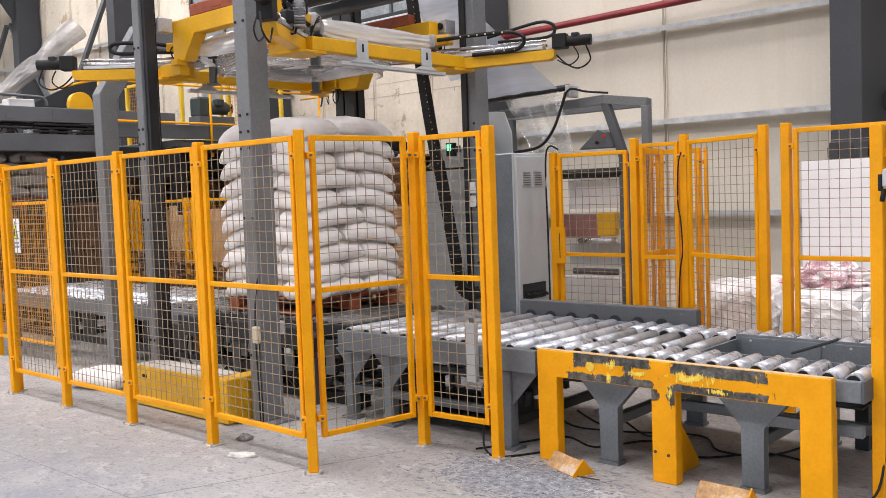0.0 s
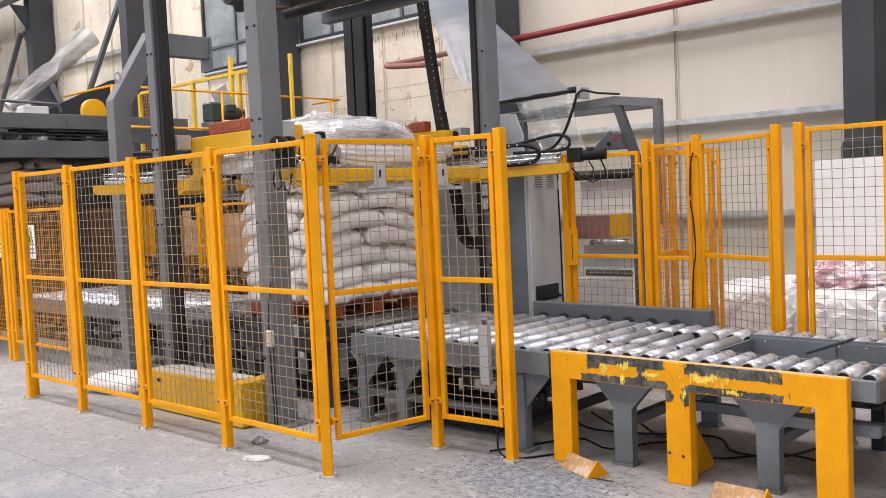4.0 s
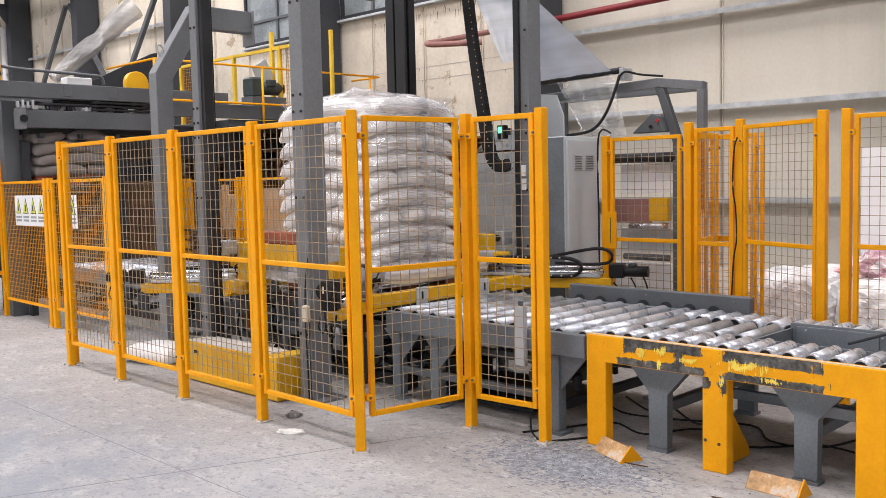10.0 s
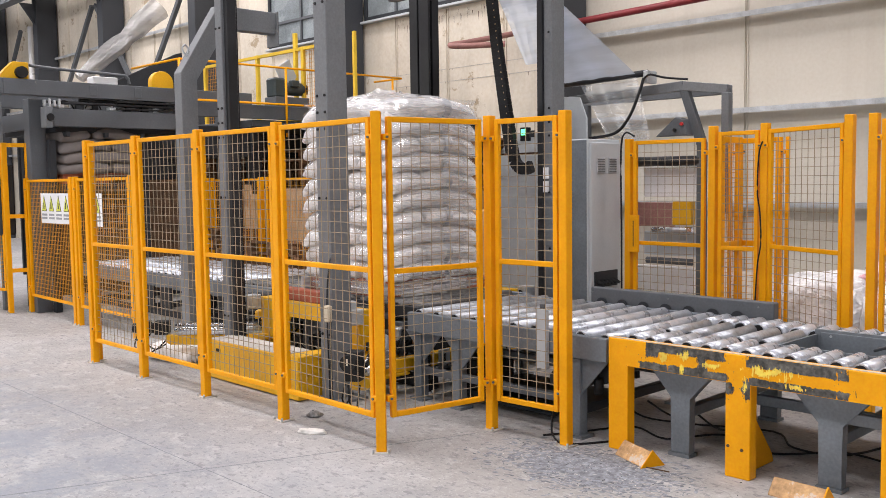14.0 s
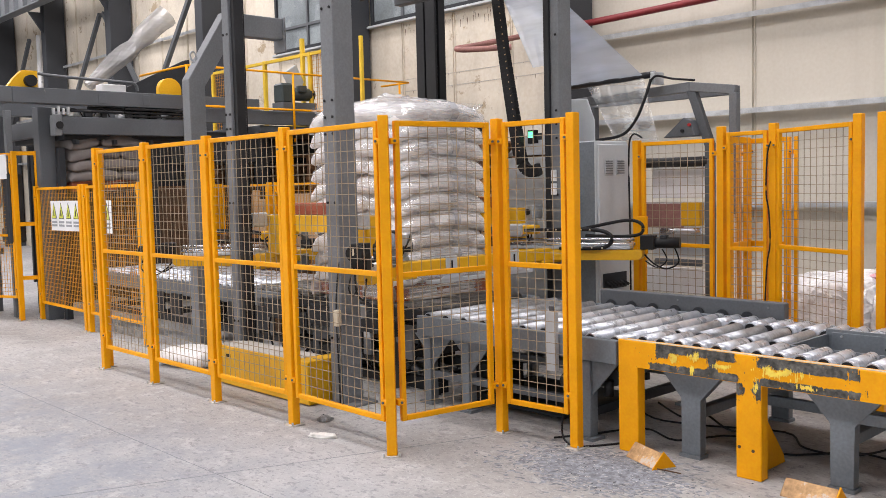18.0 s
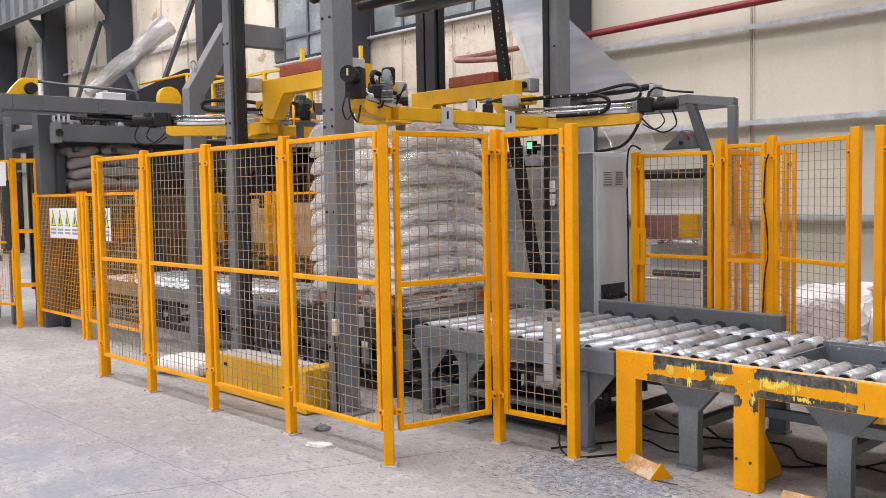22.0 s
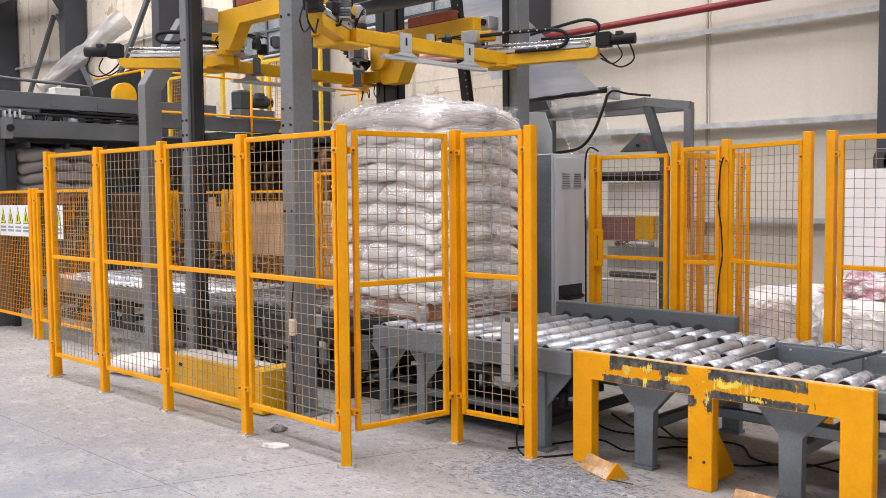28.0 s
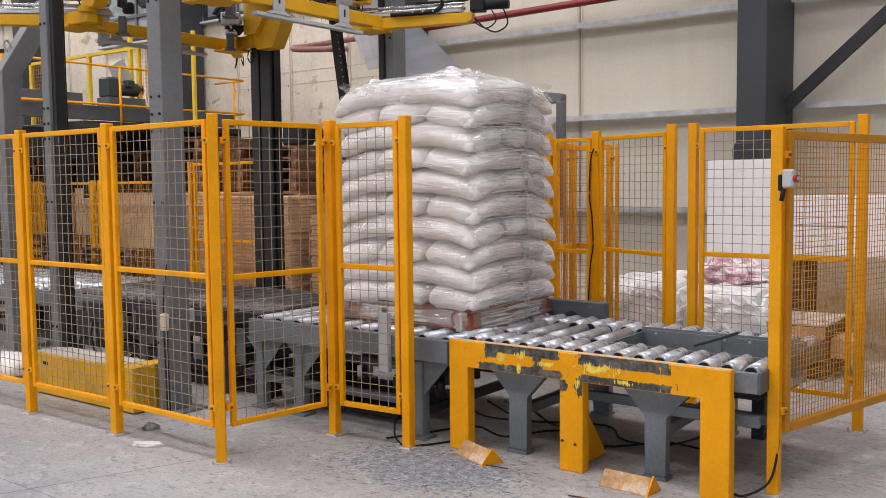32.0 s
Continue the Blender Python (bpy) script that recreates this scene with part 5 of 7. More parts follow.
# wiring and drive on the corner above the near arm
bm = shape()
for k in range(7):
    hose(bm, [(0.84 + 0.03 * k, -0.98, 0.12), (0.92 + 0.03 * k, -1.04, 0.19 + 0.012 * k), (1.04 + 0.02 * k, -1.12, 0.2 - 0.03 * k), (1.14, -1.2 - 0.01 * k, 0.16 - 0.015 * k)], 0.008)
part("wiring", bm, BLACK, ring, "tangle of black wires")
for sx, sy in ((1, -1), (-1, -1), (1, 1), (-1, 1)):
    part("corner_plate", soften(box(shape(), sx * 0.9 - 0.13, sx * 0.9 + 0.13, sy * 0.85 - 0.13, sy * 0.85 + 0.13, -0.075, -0.052), 0.004), BRIGHT, ring)

# dark gripper and hopper-shaped bracket on the rear beam, drives and wires at the corners
part("gripper_block", soften(box(shape(), -0.16, 0.16, -0.07, 0.07, -0.05, 0.05, pose(-0.86, 0.78, 0.22, 0, 48, 20)), 0.012), BLACK, ring, "black film gripper")
for k in range(6):
    part("gripper_rib", soften(box(shape(), -0.14 + 0.05 * k, -0.12 + 0.05 * k, -0.085, 0.085, -0.065, 0.06, pose(-0.86, 0.78, 0.22, 0, 48, 20)), 0.003), DARK, ring)
m = Matrix(((1, 0, 0, -0.45), (0, 0, 1, 0.86), (0, 1, 0, -0.02), (0, 0, 0, 1)))
part("hopper_bracket", soften(prism(shape(), [(-0.26, 0.24), (0.26, 0.24), (0.20, 0.12), (0.10, -0.06), (-0.12, -0.06), (-0.2, 0.06)], m, 0.16), 0.006), BRIGHT, ring, "yellow hopper-shaped bracket")
part("wire_loop", hose(shape(), [(-0.72, 0.9, -0.06), (-0.74, 0.9, -0.14), (-0.70, 0.9, -0.19), (-0.66, 0.9, -0.14), (-0.67, 0.9, -0.06)], 0.006), BLACK, ring)
for sx, sy in ((1, -1), (1, 1), (-1, -1)):
    r = Matrix.Translation((sx * 0.90, sy * 0.86, 0)) @ Matrix.Rotation(math.atan2(sy, sx), 4, "Z")
    part("valve_block", soften(box(shape(), -0.48, -0.39, -0.13, -0.05, 0.08, 0.17, r), 0.01), BLACK, ring)
    part("drive_collar", tube(shape(), r @ Vector((-0.42, 0.1, 0.1)), r @ Vector((-0.42, 0.1, 0.17)), 0.04, 14), ORANGE if sx > 0 and sy > 0 else DARK, ring, "round drive collar")
    part("drive_motor", tube(shape(), r @ Vector((-0.42, 0.1, 0.17)), r @ Vector((-0.42, 0.1, 0.24)), 0.03, 12), GREY, ring)
    part("bearing_block", soften(box(shape(), -0.61, -0.54, -0.07, 0.05, 0.12, 0.22, r), 0.008), ZINC if sx > 0 and sy > 0 else GREY, ring)
    part("bearing", tube(shape(), r @ Vector((-0.535, -0.01, 0.18)), r @ Vector((-0.525, -0.01, 0.18)), 0.04, 14), BLACK, ring)
    for k in range(4):
        part("loose_wire", hose(shape(), [r @ Vector(v) for v in ((-0.5 + 0.04 * k, 0.05, 0.2), (-0.4 + 0.05 * k, 0.13, 0.21 + 0.012 * k), (-0.2 + 0.04 * k, 0.12, 0.19), (-0.1, 0.07, 0.14 - 0.02 * k))], 0.006), BLACK, ring)
# ribbed sleeve that carries the cables up from the near arm
sleeve = part("cable_sleeve", hose(shape(), [(1.17, -1.08, 0.06), (1.20, -1.10, 0.13), (1.21, -1.11, 0.19), (1.17, -1.08, 0.25), (1.08, -1.0, 0.25)], 0.034, 10), COLUMN, ring, "ribbed grey cable sleeve")
for k in range(9):
    part("sleeve_rib", soften(box(shape(), -0.042, 0.042, -0.042, 0.042, -0.006, 0.006, pose(1.18 + 0.006 * k * (1 - k / 9), -1.09 - 0.004 * k * (1 - k / 9), 0.07 + 0.019 * k, 0, 0, 45)), 0.004), ZINC if k % 3 == 0 else COLUMN, sleeve)
for x, y, z in ((1.12, -1.02, 0.26), (1.0, -0.92, 0.24), (1.18, -1.2, 0.12)):
    part("near_drive", soften(box(shape(), x - 0.045, x + 0.045, y - 0.035, y + 0.035, z - 0.045, z + 0.045), 0.012), BLACK, ring)

# cable chain hanging by the column at the cabinet
link_mesh = mesh_of("link", soften(box(shape(), -0.05, 0.05, -0.03, 0.03, -0.0325, 0.0325), 0.003), BLACK)
pin_mesh = mesh_of("pin", box(shape(), 0.032, 0.040, -0.034, -0.030, -0.005, 0.005), TAN)
hang = thing("hanging_cable_chain", at(-1.68, 2.72, 1.72), "black plastic cable chain hanging beside a column", "cable chain")
for k in range(45):
    z = 2.9 - 0.062 * k
    link = part("link", link_mesh, None, hang)
    link.location = (0.36 * (1 - z / 2.9) ** 1.6 - 0.02, 0, z)
    link.rotation_euler = (0, -0.2 * (1 - z / 2.9) ** 0.6, 0)
    part("pin", pin_mesh, None, link)
part("chain_anchor", soften(box(shape(), -0.07, 0.04, -0.05, 0.22, 2.93, 3.29), 0.005), DARK, hang, "bracket on the top beam")
# the loose bight of the chain, which sinks as the ring climbs
bm = shape()
for k in range(17):
    box(bm, -0.048, 0.048, -0.028, 0.028, -0.0295, 0.0295, pose(0.328 - 0.0118 * k, 0, 0.154 + 0.062 * k, 0, -10.8, 0))
for k in range(5):
    a = 0.22 + 0.44 * k
    box(bm, -0.05, 0.05, -0.028, 0.028, -0.03, 0.03, pose(0.34 + 0.13 * (1 - math.cos(a)), 0, 0.12 - 0.13 * math.sin(a), 0, -math.degrees(a), 0))
BIGHT = part("chain_bight", bm, BLACK, hang, "loose lower loop of the cable chain")

# ---- control cabinet and film unwinder ----
cb = thing("control_cabinet", at(-0.72, 2.95), "tall pale grey steel control cabinet with vents", "cabinet")
part("body", soften(box(shape(), -0.36, 0.02, 0, 0.48, 0.05, 1.96), 0.008), CABINET, cb)
# Thin plate over the left side, darker than the body.
part("left_side_plate", soften(box(shape(), -0.355, 0.015, -0.007, -0.001, 0.06, 1.95), 0.002), LEGGREY, cb, "thin blue-grey plate over the left side")
part("plinth", box(shape(), -0.35, 0.01, 0.01, 0.47, 0, 0.05), DARK, cb)
dr = part("door", soften(box(shape(), 0.02, 0.045, 0.02, 0.46, 0.1, 1.93), 0.006), CABINET, cb)
for y in (0.10, 0.27):
    part("vent", soften(box(shape(), 0.045, 0.052, y, y + 0.12, 1.66, 1.80), 0.002), ZINC, dr)
    for k in range(6):
        box_z = 1.672 + 0.021 * k
        part("slat", box(shape(), 0.0525, 0.057, y + 0.01, y + 0.11, box_z, box_z + 0.009), COLUMN, dr)
bm = shape()
for k in range(6):
    tube(bm, (0.05, 0.1 + 0.05 * k, 0.72), (0.11, 0.1 + 0.05 * k, 0.69), 0.014, 8)
part("cable_glands", bm, BLACK, cb)
part("gland_plate", soften(box(shape(), 0.046, 0.056, 0.06, 0.40, 0.66, 0.80), 0.002), DARK, cb)
bx = thing("column_sheet_guard", at(-1.45, 3.1), "plain grey sheet guard beside the cabinet", "guard")
part("sheet", soften(box(shape(), -0.45, 0.12, 0, 0.03, 0.1, 1.85), 0.006), CABINET, bx)
part("sloped_sheet", prism(shape(), [(-0.45, 1.85), (-0.2, 2.05), (0.12, 2.05), (0.12, 1.87), (-0.45, 1.87)], Matrix(((1, 0, 0, 0), (0, 0, 1, 0), (0, 1, 0, 0), (0, 0, 0, 1))), 0.03), CABINET, bx)
part("label_plate", box(shape(), 0.33, 0.40, -0.262, -0.2425, 1.62, 1.72), WHITE, bx, "small white label plate")
part("label_plate", box(shape(), 0.33, 0.40, -0.262, -0.2425, 1.50, 1.60), WHITE, bx, "small white label plate")

rm = thing("rail_motor", at(-2.2, 2.9, 2.0), "dark lift motor beside a machine column", "motor")
part("motor_case", soften(box(shape(), -0.2, 0.1, -0.08, 0.08, 0.0, 0.19), 0.02), DARK, rm)
part("motor_body", tube(shape(), (0.1, 0, 0.1), (0.22, 0, 0.1), 0.075, 14), BLACK, rm)
part("motor_bracket", box(shape(), -0.42, -0.2, -0.03, 0.03, 0.04, 0.08), DARK, rm)
uw = thing("film_unwinder", at(0, 0), "grey steel film unwinding stand", "unwinder")
for x, y in ((-1.72, 3.75), (-1.72, 4.3), (-0.06, 3.75), (-0.38, 4.3)):
    part("post", soften(box(shape(), x - 0.035, x + 0.035, y - 0.035, y + 0.035, 0, 1.92 if x > -1 else 2.38), 0.004), GREY, uw)
part("top_beam", soften(bar(shape(), (-1.75, 3.75, 2.37), (-0.24, 3.75, 2.42), 0.06, 0.085), 0.004), COLUMN, uw)
part("top_beam", soften(bar(shape(), (-1.75, 4.3, 2.41), (-0.13, 4.3, 2.41), 0.06, 0.08), 0.004), COLUMN, uw)
part("top_beam", soften(bar(shape(), (-0.24, 3.74, 2.42), (0.17, 3.78, 2.36), 0.06, 0.08), 0.004), COLUMN, uw)
part("top_beam", soften(bar(shape(), (0.15, 3.82, 2.36), (-0.10, 4.28, 2.40), 0.06, 0.075), 0.004), COLUMN, uw)
part("drop_post", soften(box(shape(), 0.135, 0.205, 3.72, 3.79, 1.3, 2.33), 0.004), COLUMN, uw)
part("sloping_strut", soften(bar(shape(), (-0.24, 3.75, 2.40), (-0.06, 3.75, 1.9), 0.06, 0.08), 0.004), GREY, uw)
part("guide_bar", tube(shape(), (-1.6, 3.60, 2.52), (-0.52, 3.60, 2.55), 0.03, 12), RAIL, uw, "black film guide bar")
part("bar_bracket", soften(box(shape(), -0.55, -0.50, 3.57, 3.72, 2.46, 2.57), 0.006), ZINC, uw)
part("film_roller", tube(shape(), (-0.78, 3.75, 1.765), (-0.07, 3.75, 1.76), 0.045, 12), RAIL, uw)
part("film_roller", tube(shape(), (-0.56, 3.75, 1.14), (-0.15, 3.75, 1.15), 0.025, 12), CHROME, uw)
part("film_roller", tube(shape(), (-0.62, 3.75, 0.86), (-0.15, 3.75, 0.86), 0.03, 12), GREY, uw)
part("yellow_carriage", soften(box(shape(), -0.34, -0.15, 3.72, 3.80, 1.19, 1.40), 0.008), BRIGHT, uw)
part("tan_panel", soften(box(shape(), -0.74, -0.345, 3.76, 3.79, 1.17, 1.39), 0.004), PINKPIPE, uw)
part("white_panel", soften(box(shape(), -0.82, -0.2, 3.86, 3.89, 0.56, 0.80), 0.006), WHITE, uw, "plain white lower panel")
part("cross_bar", soften(box(shape(), -0.82, -0.1, 3.82, 3.86, 0.48, 0.55), 0.004), GREY, uw)
part("upper_panel", soften(box(shape(), -0.72, -0.09, 3.85, 3.88, 1.44, 1.72), 0.004), WHITE, uw)
part("lower_panel", soften(box(shape(), -0.72, -0.09, 3.85, 3.88, 0.90, 1.12), 0.004), CABINET, uw)
ctl = part("control_box", soften(prism(shape(), [(0, 0), (0.32, 0), (0.27, 0.14), (0.20, 0.165)], Matrix(((1, 0, 0, -0.45), (0, 0, 1, 3.62), (0, 1, 0, 1.98), (0, 0, 0, 1))), 0.12), 0.006), GREY, uw, "grey operator box")
part("red_button", tube(shape(), (-0.18, 3.62, 2.08), (-0.18, 3.60, 2.08), 0.015, 12), REDKNOB, ctl)
part("blue_button", tube(shape(), (-0.25, 3.62, 2.03), (-0.25, 3.60, 2.03), 0.015, 10), BLACK, ctl)
part("side_plate", soften(prism(shape(), [(0, 0), (0.36, 0), (0.36, 0.20), (0.28, 0.40), (0.08, 0.42), (0, 0.30)], Matrix(((1, 0, 0, -1.42), (0, 0, 1, 3.42), (0, 1, 0, 1.97), (0, 0, 0, 1))), 0.02), 0.004), CABINET, uw)
part("loop_cable", hose(shape(), [(-0.53, 3.55, 2.5), (-0.55, 3.5, 2.35), (-0.62, 3.45, 2.15), (-0.75, 3.42, 2.02), (-1.0, 3.38, 1.985)], 0.014), BLACK, uw)
part("loop_cable", hose(shape(), [(-0.53, 3.56, 2.5), (-0.48, 3.58, 2.53), (-0.38, 3.66, 2.50), (-0.2, 3.74, 2.475)], 0.010), BLACK, uw)
fs = thing("film_tube", at(0, 0), "hazy bluish film tube running up to the machine head", "film")


def film_sheet(name, corners, waves, seed, mat=SHEET):
    """A sheet between four corners (low left, low right, top right, top left), gently creased."""
    a, b, c, d = [Vector(v) for v in corners]
    bm = shape()
    rows = []
    for k in range(15):
        t = k / 14
        row = []
        for j in range(11):
            u = j / 10
            p = (a * (1 - u) + b * u) * (1 - t) + (d * (1 - u) + c * u) * t
            p += Vector((0.3, -1, 0.2)) * waves * noise.noise(Vector((u * 4, t * 1.3, seed)))
            row.append(bm.verts.new(p))
        rows.append(row)
    for k in range(14):
        for j in range(10):
            bm.faces.new((rows[k][j], rows[k][j + 1], rows[k + 1][j + 1], rows[k + 1][j])).smooth = True
    part(name, bm, mat, fs)


film_sheet("film_sheet", [(-1.60, 3.57, 2.53), (-0.63, 3.57, 2.55), (-1.92, 3.15, 3.9), (-2.30, 3.15, 3.9)], 0.03, 1)
film_sheet("film_sheet", [(-1.40, 3.64, 2.50), (-0.95, 3.64, 2.52), (-1.75, 3.22, 3.8), (-2.05, 3.22, 3.8)], 0.05, 4)
film_sheet("film_sheet", [(-1.62, 3.22, 2.70), (-1.42, 3.22, 2.70), (-1.4, 3.1, 4.2), (-2.3, 3.1, 4.2)], 0.012, 7)
film_sheet("lower_sheet", [(-0.95, 3.60, 1.98), (-0.50, 3.62, 1.96), (-0.62, 3.58, 2.52), (-1.25, 3.58, 2.50)], 0.04, 9, CLEAR)

# ---- the palletised load ----
LX, LY = -1.98, 1.81
ROLL = 0.676


def dome(x, y):
    """How far the pile sags at x, y: nothing in the middle, most at its four corners."""
    a, b = min(1.0, abs(x) / 0.6), min(1.0, abs(y) / 0.58)
    return 0.012 * (a * a + b * b) + 0.092 * (a * b) ** 2.4 + 0.02 * max(a, b) ** 8


RISE = 0.152
SETTLE = [0.35, 0.7] + [1.0] * 8


def sag(z):
    """The share of the sag at height z over the pallet's foot: the lowest layers lie flatter."""
    k = (z - 0.14) / RISE - 0.5
    lo = max(0, min(8, int(k)))
    t = min(1.0, max(0.0, k - lo))
    return SETTLE[lo] * (1 - t) + SETTLE[lo + 1] * t


def sack_mesh(length, width, high, seed, place=None, settle=0.0):
    """A filled woven sack: a full pillow with flattened faces, slack corners, a sewn seam and creases at its ends.
    place: where it lies in the pile, whose sag it follows."""
    noise_at = Vector((seed * 3.7, seed * 1.3, 0))
    bm = shape()
    nu, nv = 40, 28
    rows = []
    for i in range(nu + 1):
        u = -1 + 2 * i / nu
        u = math.copysign(abs(u) ** 0.86, u)
        full = max(0.0, 1 - abs(u) ** 7) ** 0.5
        row = []
        for j in range(nv):
            a = 2 * math.pi * j / nv
            c, s = math.cos(a), math.sin(a)
            y = math.copysign(abs(c) ** 0.6, c) * width / 2 * (0.86 + 0.14 * full)
            z = math.copysign(abs(s) ** 0.8, s) * high / 2 * (0.26 + 0.74 * full)
            z -= 0.020 * abs(u) ** 3 + 0.012 * abs(c) ** 3
            p = Vector((u * length / 2, y, z))
            bump = noise.noise(p * 6 + noise_at) * 0.016 + noise.noise(p * 15 + noise_at) * 0.007
            crease = (1 - abs(noise.noise(Vector((p.x * 5, p.y * 20, p.z * 24)) + noise_at))) ** 6
            bump -= 0.014 * crease * (0.25 + 0.75 * abs(u) ** 3)
            p += Vector((0, c * bump, s * bump + 0.006 * math.sin(y * 60 + seed) * abs(u) ** 6))
            if place is not None:
                q = place @ p
                p.z -= settle * dome(q.x, q.y)
            row.append(bm.verts.new(p))
        rows.append(row)
    for i in range(nu):
        for j in range(nv):
            bm.faces.new((rows[i][j], rows[i][(j + 1) % nv], rows[i + 1][(j + 1) % nv], rows[i + 1][j])).smooth = True
    bm.faces.new(rows[0][::-1])
    bm.faces.new(rows[-1])
    return mesh_of("sack", bm, SACK)


along = [sack_mesh(0.595, 0.45, 0.168, k + 5) for k in range(2)]


def pallet_parts(t, mat):
    p = part("pallet", soften(box(shape(), -0.55, 0.55, -0.52, 0.52, 0.118, 0.14), 0.004), mat, t, "red-brown pallet")
    for y in (-0.45, 0, 0.45):
        part("runner", soften(box(shape(), -0.55, 0.55, y - 0.07, y + 0.07, 0.0, 0.022), 0.003), mat, p)
        for x in (-0.47, 0, 0.47):
            part("block", soften(box(shape(), x - 0.075, x + 0.075, y - 0.068, y + 0.068, 0.022, 0.096), 0.004), mat, p)
    for x in (-0.47, 0, 0.47):
        part("stringer", soften(box(shape(), x - 0.06, x + 0.06, -0.52, 0.52, 0.096, 0.118), 0.003), mat, p)


def layer_spots(n):
    """Two sacks end to end beside three laid crosswise, turned about from layer to layer: x, y, turn, length, width."""
    side = -1 if n % 2 else 1
    spots = [(x, side * 0.336, 0, 0.575, 0.425) for x in (-0.292, 0.292)]
    return spots + [(x, side * -0.216, 90, 0.66, 0.392) for x in (-0.39, 0.0, 0.39)]


def load_layers(t, layers, mat, seed=1):
    rnd = random.Random(seed)
    for n in range(layers):
        z = 0.14 + 0.076 + RISE * n - (0.02 if n == 9 else 0)
        for k, (x, y, turn, length, width) in enumerate(layer_spots(n)):
            turn += rnd.choice((0, 180)) + rnd.uniform(-2.5, 2.5)
            x, y = x + rnd.uniform(-0.012, 0.012), y + rnd.uniform(-0.012, 0.012)
            me = sack_mesh(length, width, 0.172, rnd.uniform(0, 60), at(x, y, 0, turn), SETTLE[n])
            me.materials[0] = mat
            ob = part("sack", me, None, t)
            ob.location = (x, y, z + rnd.uniform(-0.004, 0.004))
            ob.rotation_euler = (0, 0, radians(turn))


load = thing("pallet_load", at(LX, LY, ROLL), "white filled sacks stacked ten layers high on a red-brown pallet", "pallet load")
pallet_parts(load, PALLET)
load_layers(load, 10, SACK)


def outline(k, n, half_x, half_y):
    """Point k of n round a rounded rectangle."""
    a = 2 * math.pi * k / n
    c, s = math.cos(a), math.sin(a)
    return math.copysign(abs(c) ** 0.28, c) * half_x, math.copysign(abs(s) ** 0.28, s) * half_y


def film_reach(z, x, y):
    """How the film bulges over each layer of the sagging pile, as a factor on the outline."""
    z += sag(z) * dome(x, y)
    if z < 0.15:
        return 0.955
    n = int((z - 0.14) / RISE)
    even = n % 2 == 0
    # the film sinks in where two sacks of a layer meet
    if abs(x) / 0.602 > abs(y) / 0.575:
        gaps, along_face = ((0.119,) if even else (-0.119,)), y
    else:
        gaps, along_face = ((-0.195, 0.195) if even == (y < 0) else (0.0,)), x
    dip = sum(math.exp(-((along_face - g) / 0.028) ** 2) for g in gaps)
    return 0.926 + 0.082 * abs(math.sin((z - 0.14) / RISE * math.pi)) ** 0.7 * (1 - 0.75 * dip)


def film_point(k, n, z, seed):
    """A point of the film skin round the load at height z: bulging over each layer, pleated on the ends."""
    x, y = outline(k, n, 0.602, 0.575)
    w = noise.noise(Vector((x * 5, y * 5, z * 12 + seed))) * 0.010
    end = min(1.0, max(0.0, (abs(x) - 0.5) / 0.06))
    pleat = end * 0.016 * noise.noise(Vector((y * 2.2, z * 42 + 1.5 * abs(y), 8))) + 0.003 * noise.noise(Vector((x * 6, y * 6, z * 60)))
    f = film_reach(z, x, y) + w + pleat
    return x * f, y * f, z


def film_band(z0, z1, z1w):
    bm = shape()
    n, rows, steps = 176, [], 34
    for i in range(steps + 1):
        z = z0 + (z1 - z0) * i / steps
        row = []
        for k in range(n):
            x, y, _ = film_point(k, n, z + z1w, 0)
            row.append(bm.verts.new((x, y, z)))
        rows.append(row)
    for i in range(steps):
        for k in range(n):
            bm.faces.new((rows[i][k], rows[i][(k + 1) % n], rows[i + 1][(k + 1) % n], rows[i + 1][k])).smooth = True
    return bm


def film_pleats(z0, z1, seed, z1w):
    """Fine ridges of gathered film running level over the ends and sparsely over the sides."""
    r = random.Random(seed + 40)
    bm = shape()
    for k in range(40):
        end = k < 37
        half = 0.55
        a = r.uniform(-half, half * 0.6)
        b = min(half, a + r.uniform(0.12, 0.7))
        zc, slope, w = r.uniform(z0 + 0.008, z1 - 0.008), r.uniform(-0.06, 0.06), r.uniform(0.0014, 0.0046)
        last = None
        for i in range(15):
            u = a + (b - a) * i / 14
            z = zc + slope * (u - a) + 0.004 * noise.noise(Vector((u * 9, k, seed)))
            z -= 0.8 * sag(z + z1w) * (dome(0.6, u) if end else dome(u, 0.575))
            z = min(max(z, z0 - 0.06), z1)
            lean = max(0.0, 1 - (abs(u) / (0.576 if end else 0.603)) ** 3.57) ** 0.28
            out = (0.602 if end else 0.575) * lean * film_reach(z + z1w, 0.6 if end else u, u if end else 0.575) + 0.006
            fade = math.sin(math.pi * (i + 0.5) / 15)
            row = []
            for dz, d in ((-w, 0.0), (0.0, 0.011 * fade), (w, 0.0)):
                p = (out + d, u, z + dz) if end else (u, -out - d, z + dz)
                row.append(bm.verts.new(p))
            if last:
                for j in range(2):
                    bm.faces.new((last[j], last[j + 1], row[j + 1], row[j])).smooth = True
            last = row
    return bm


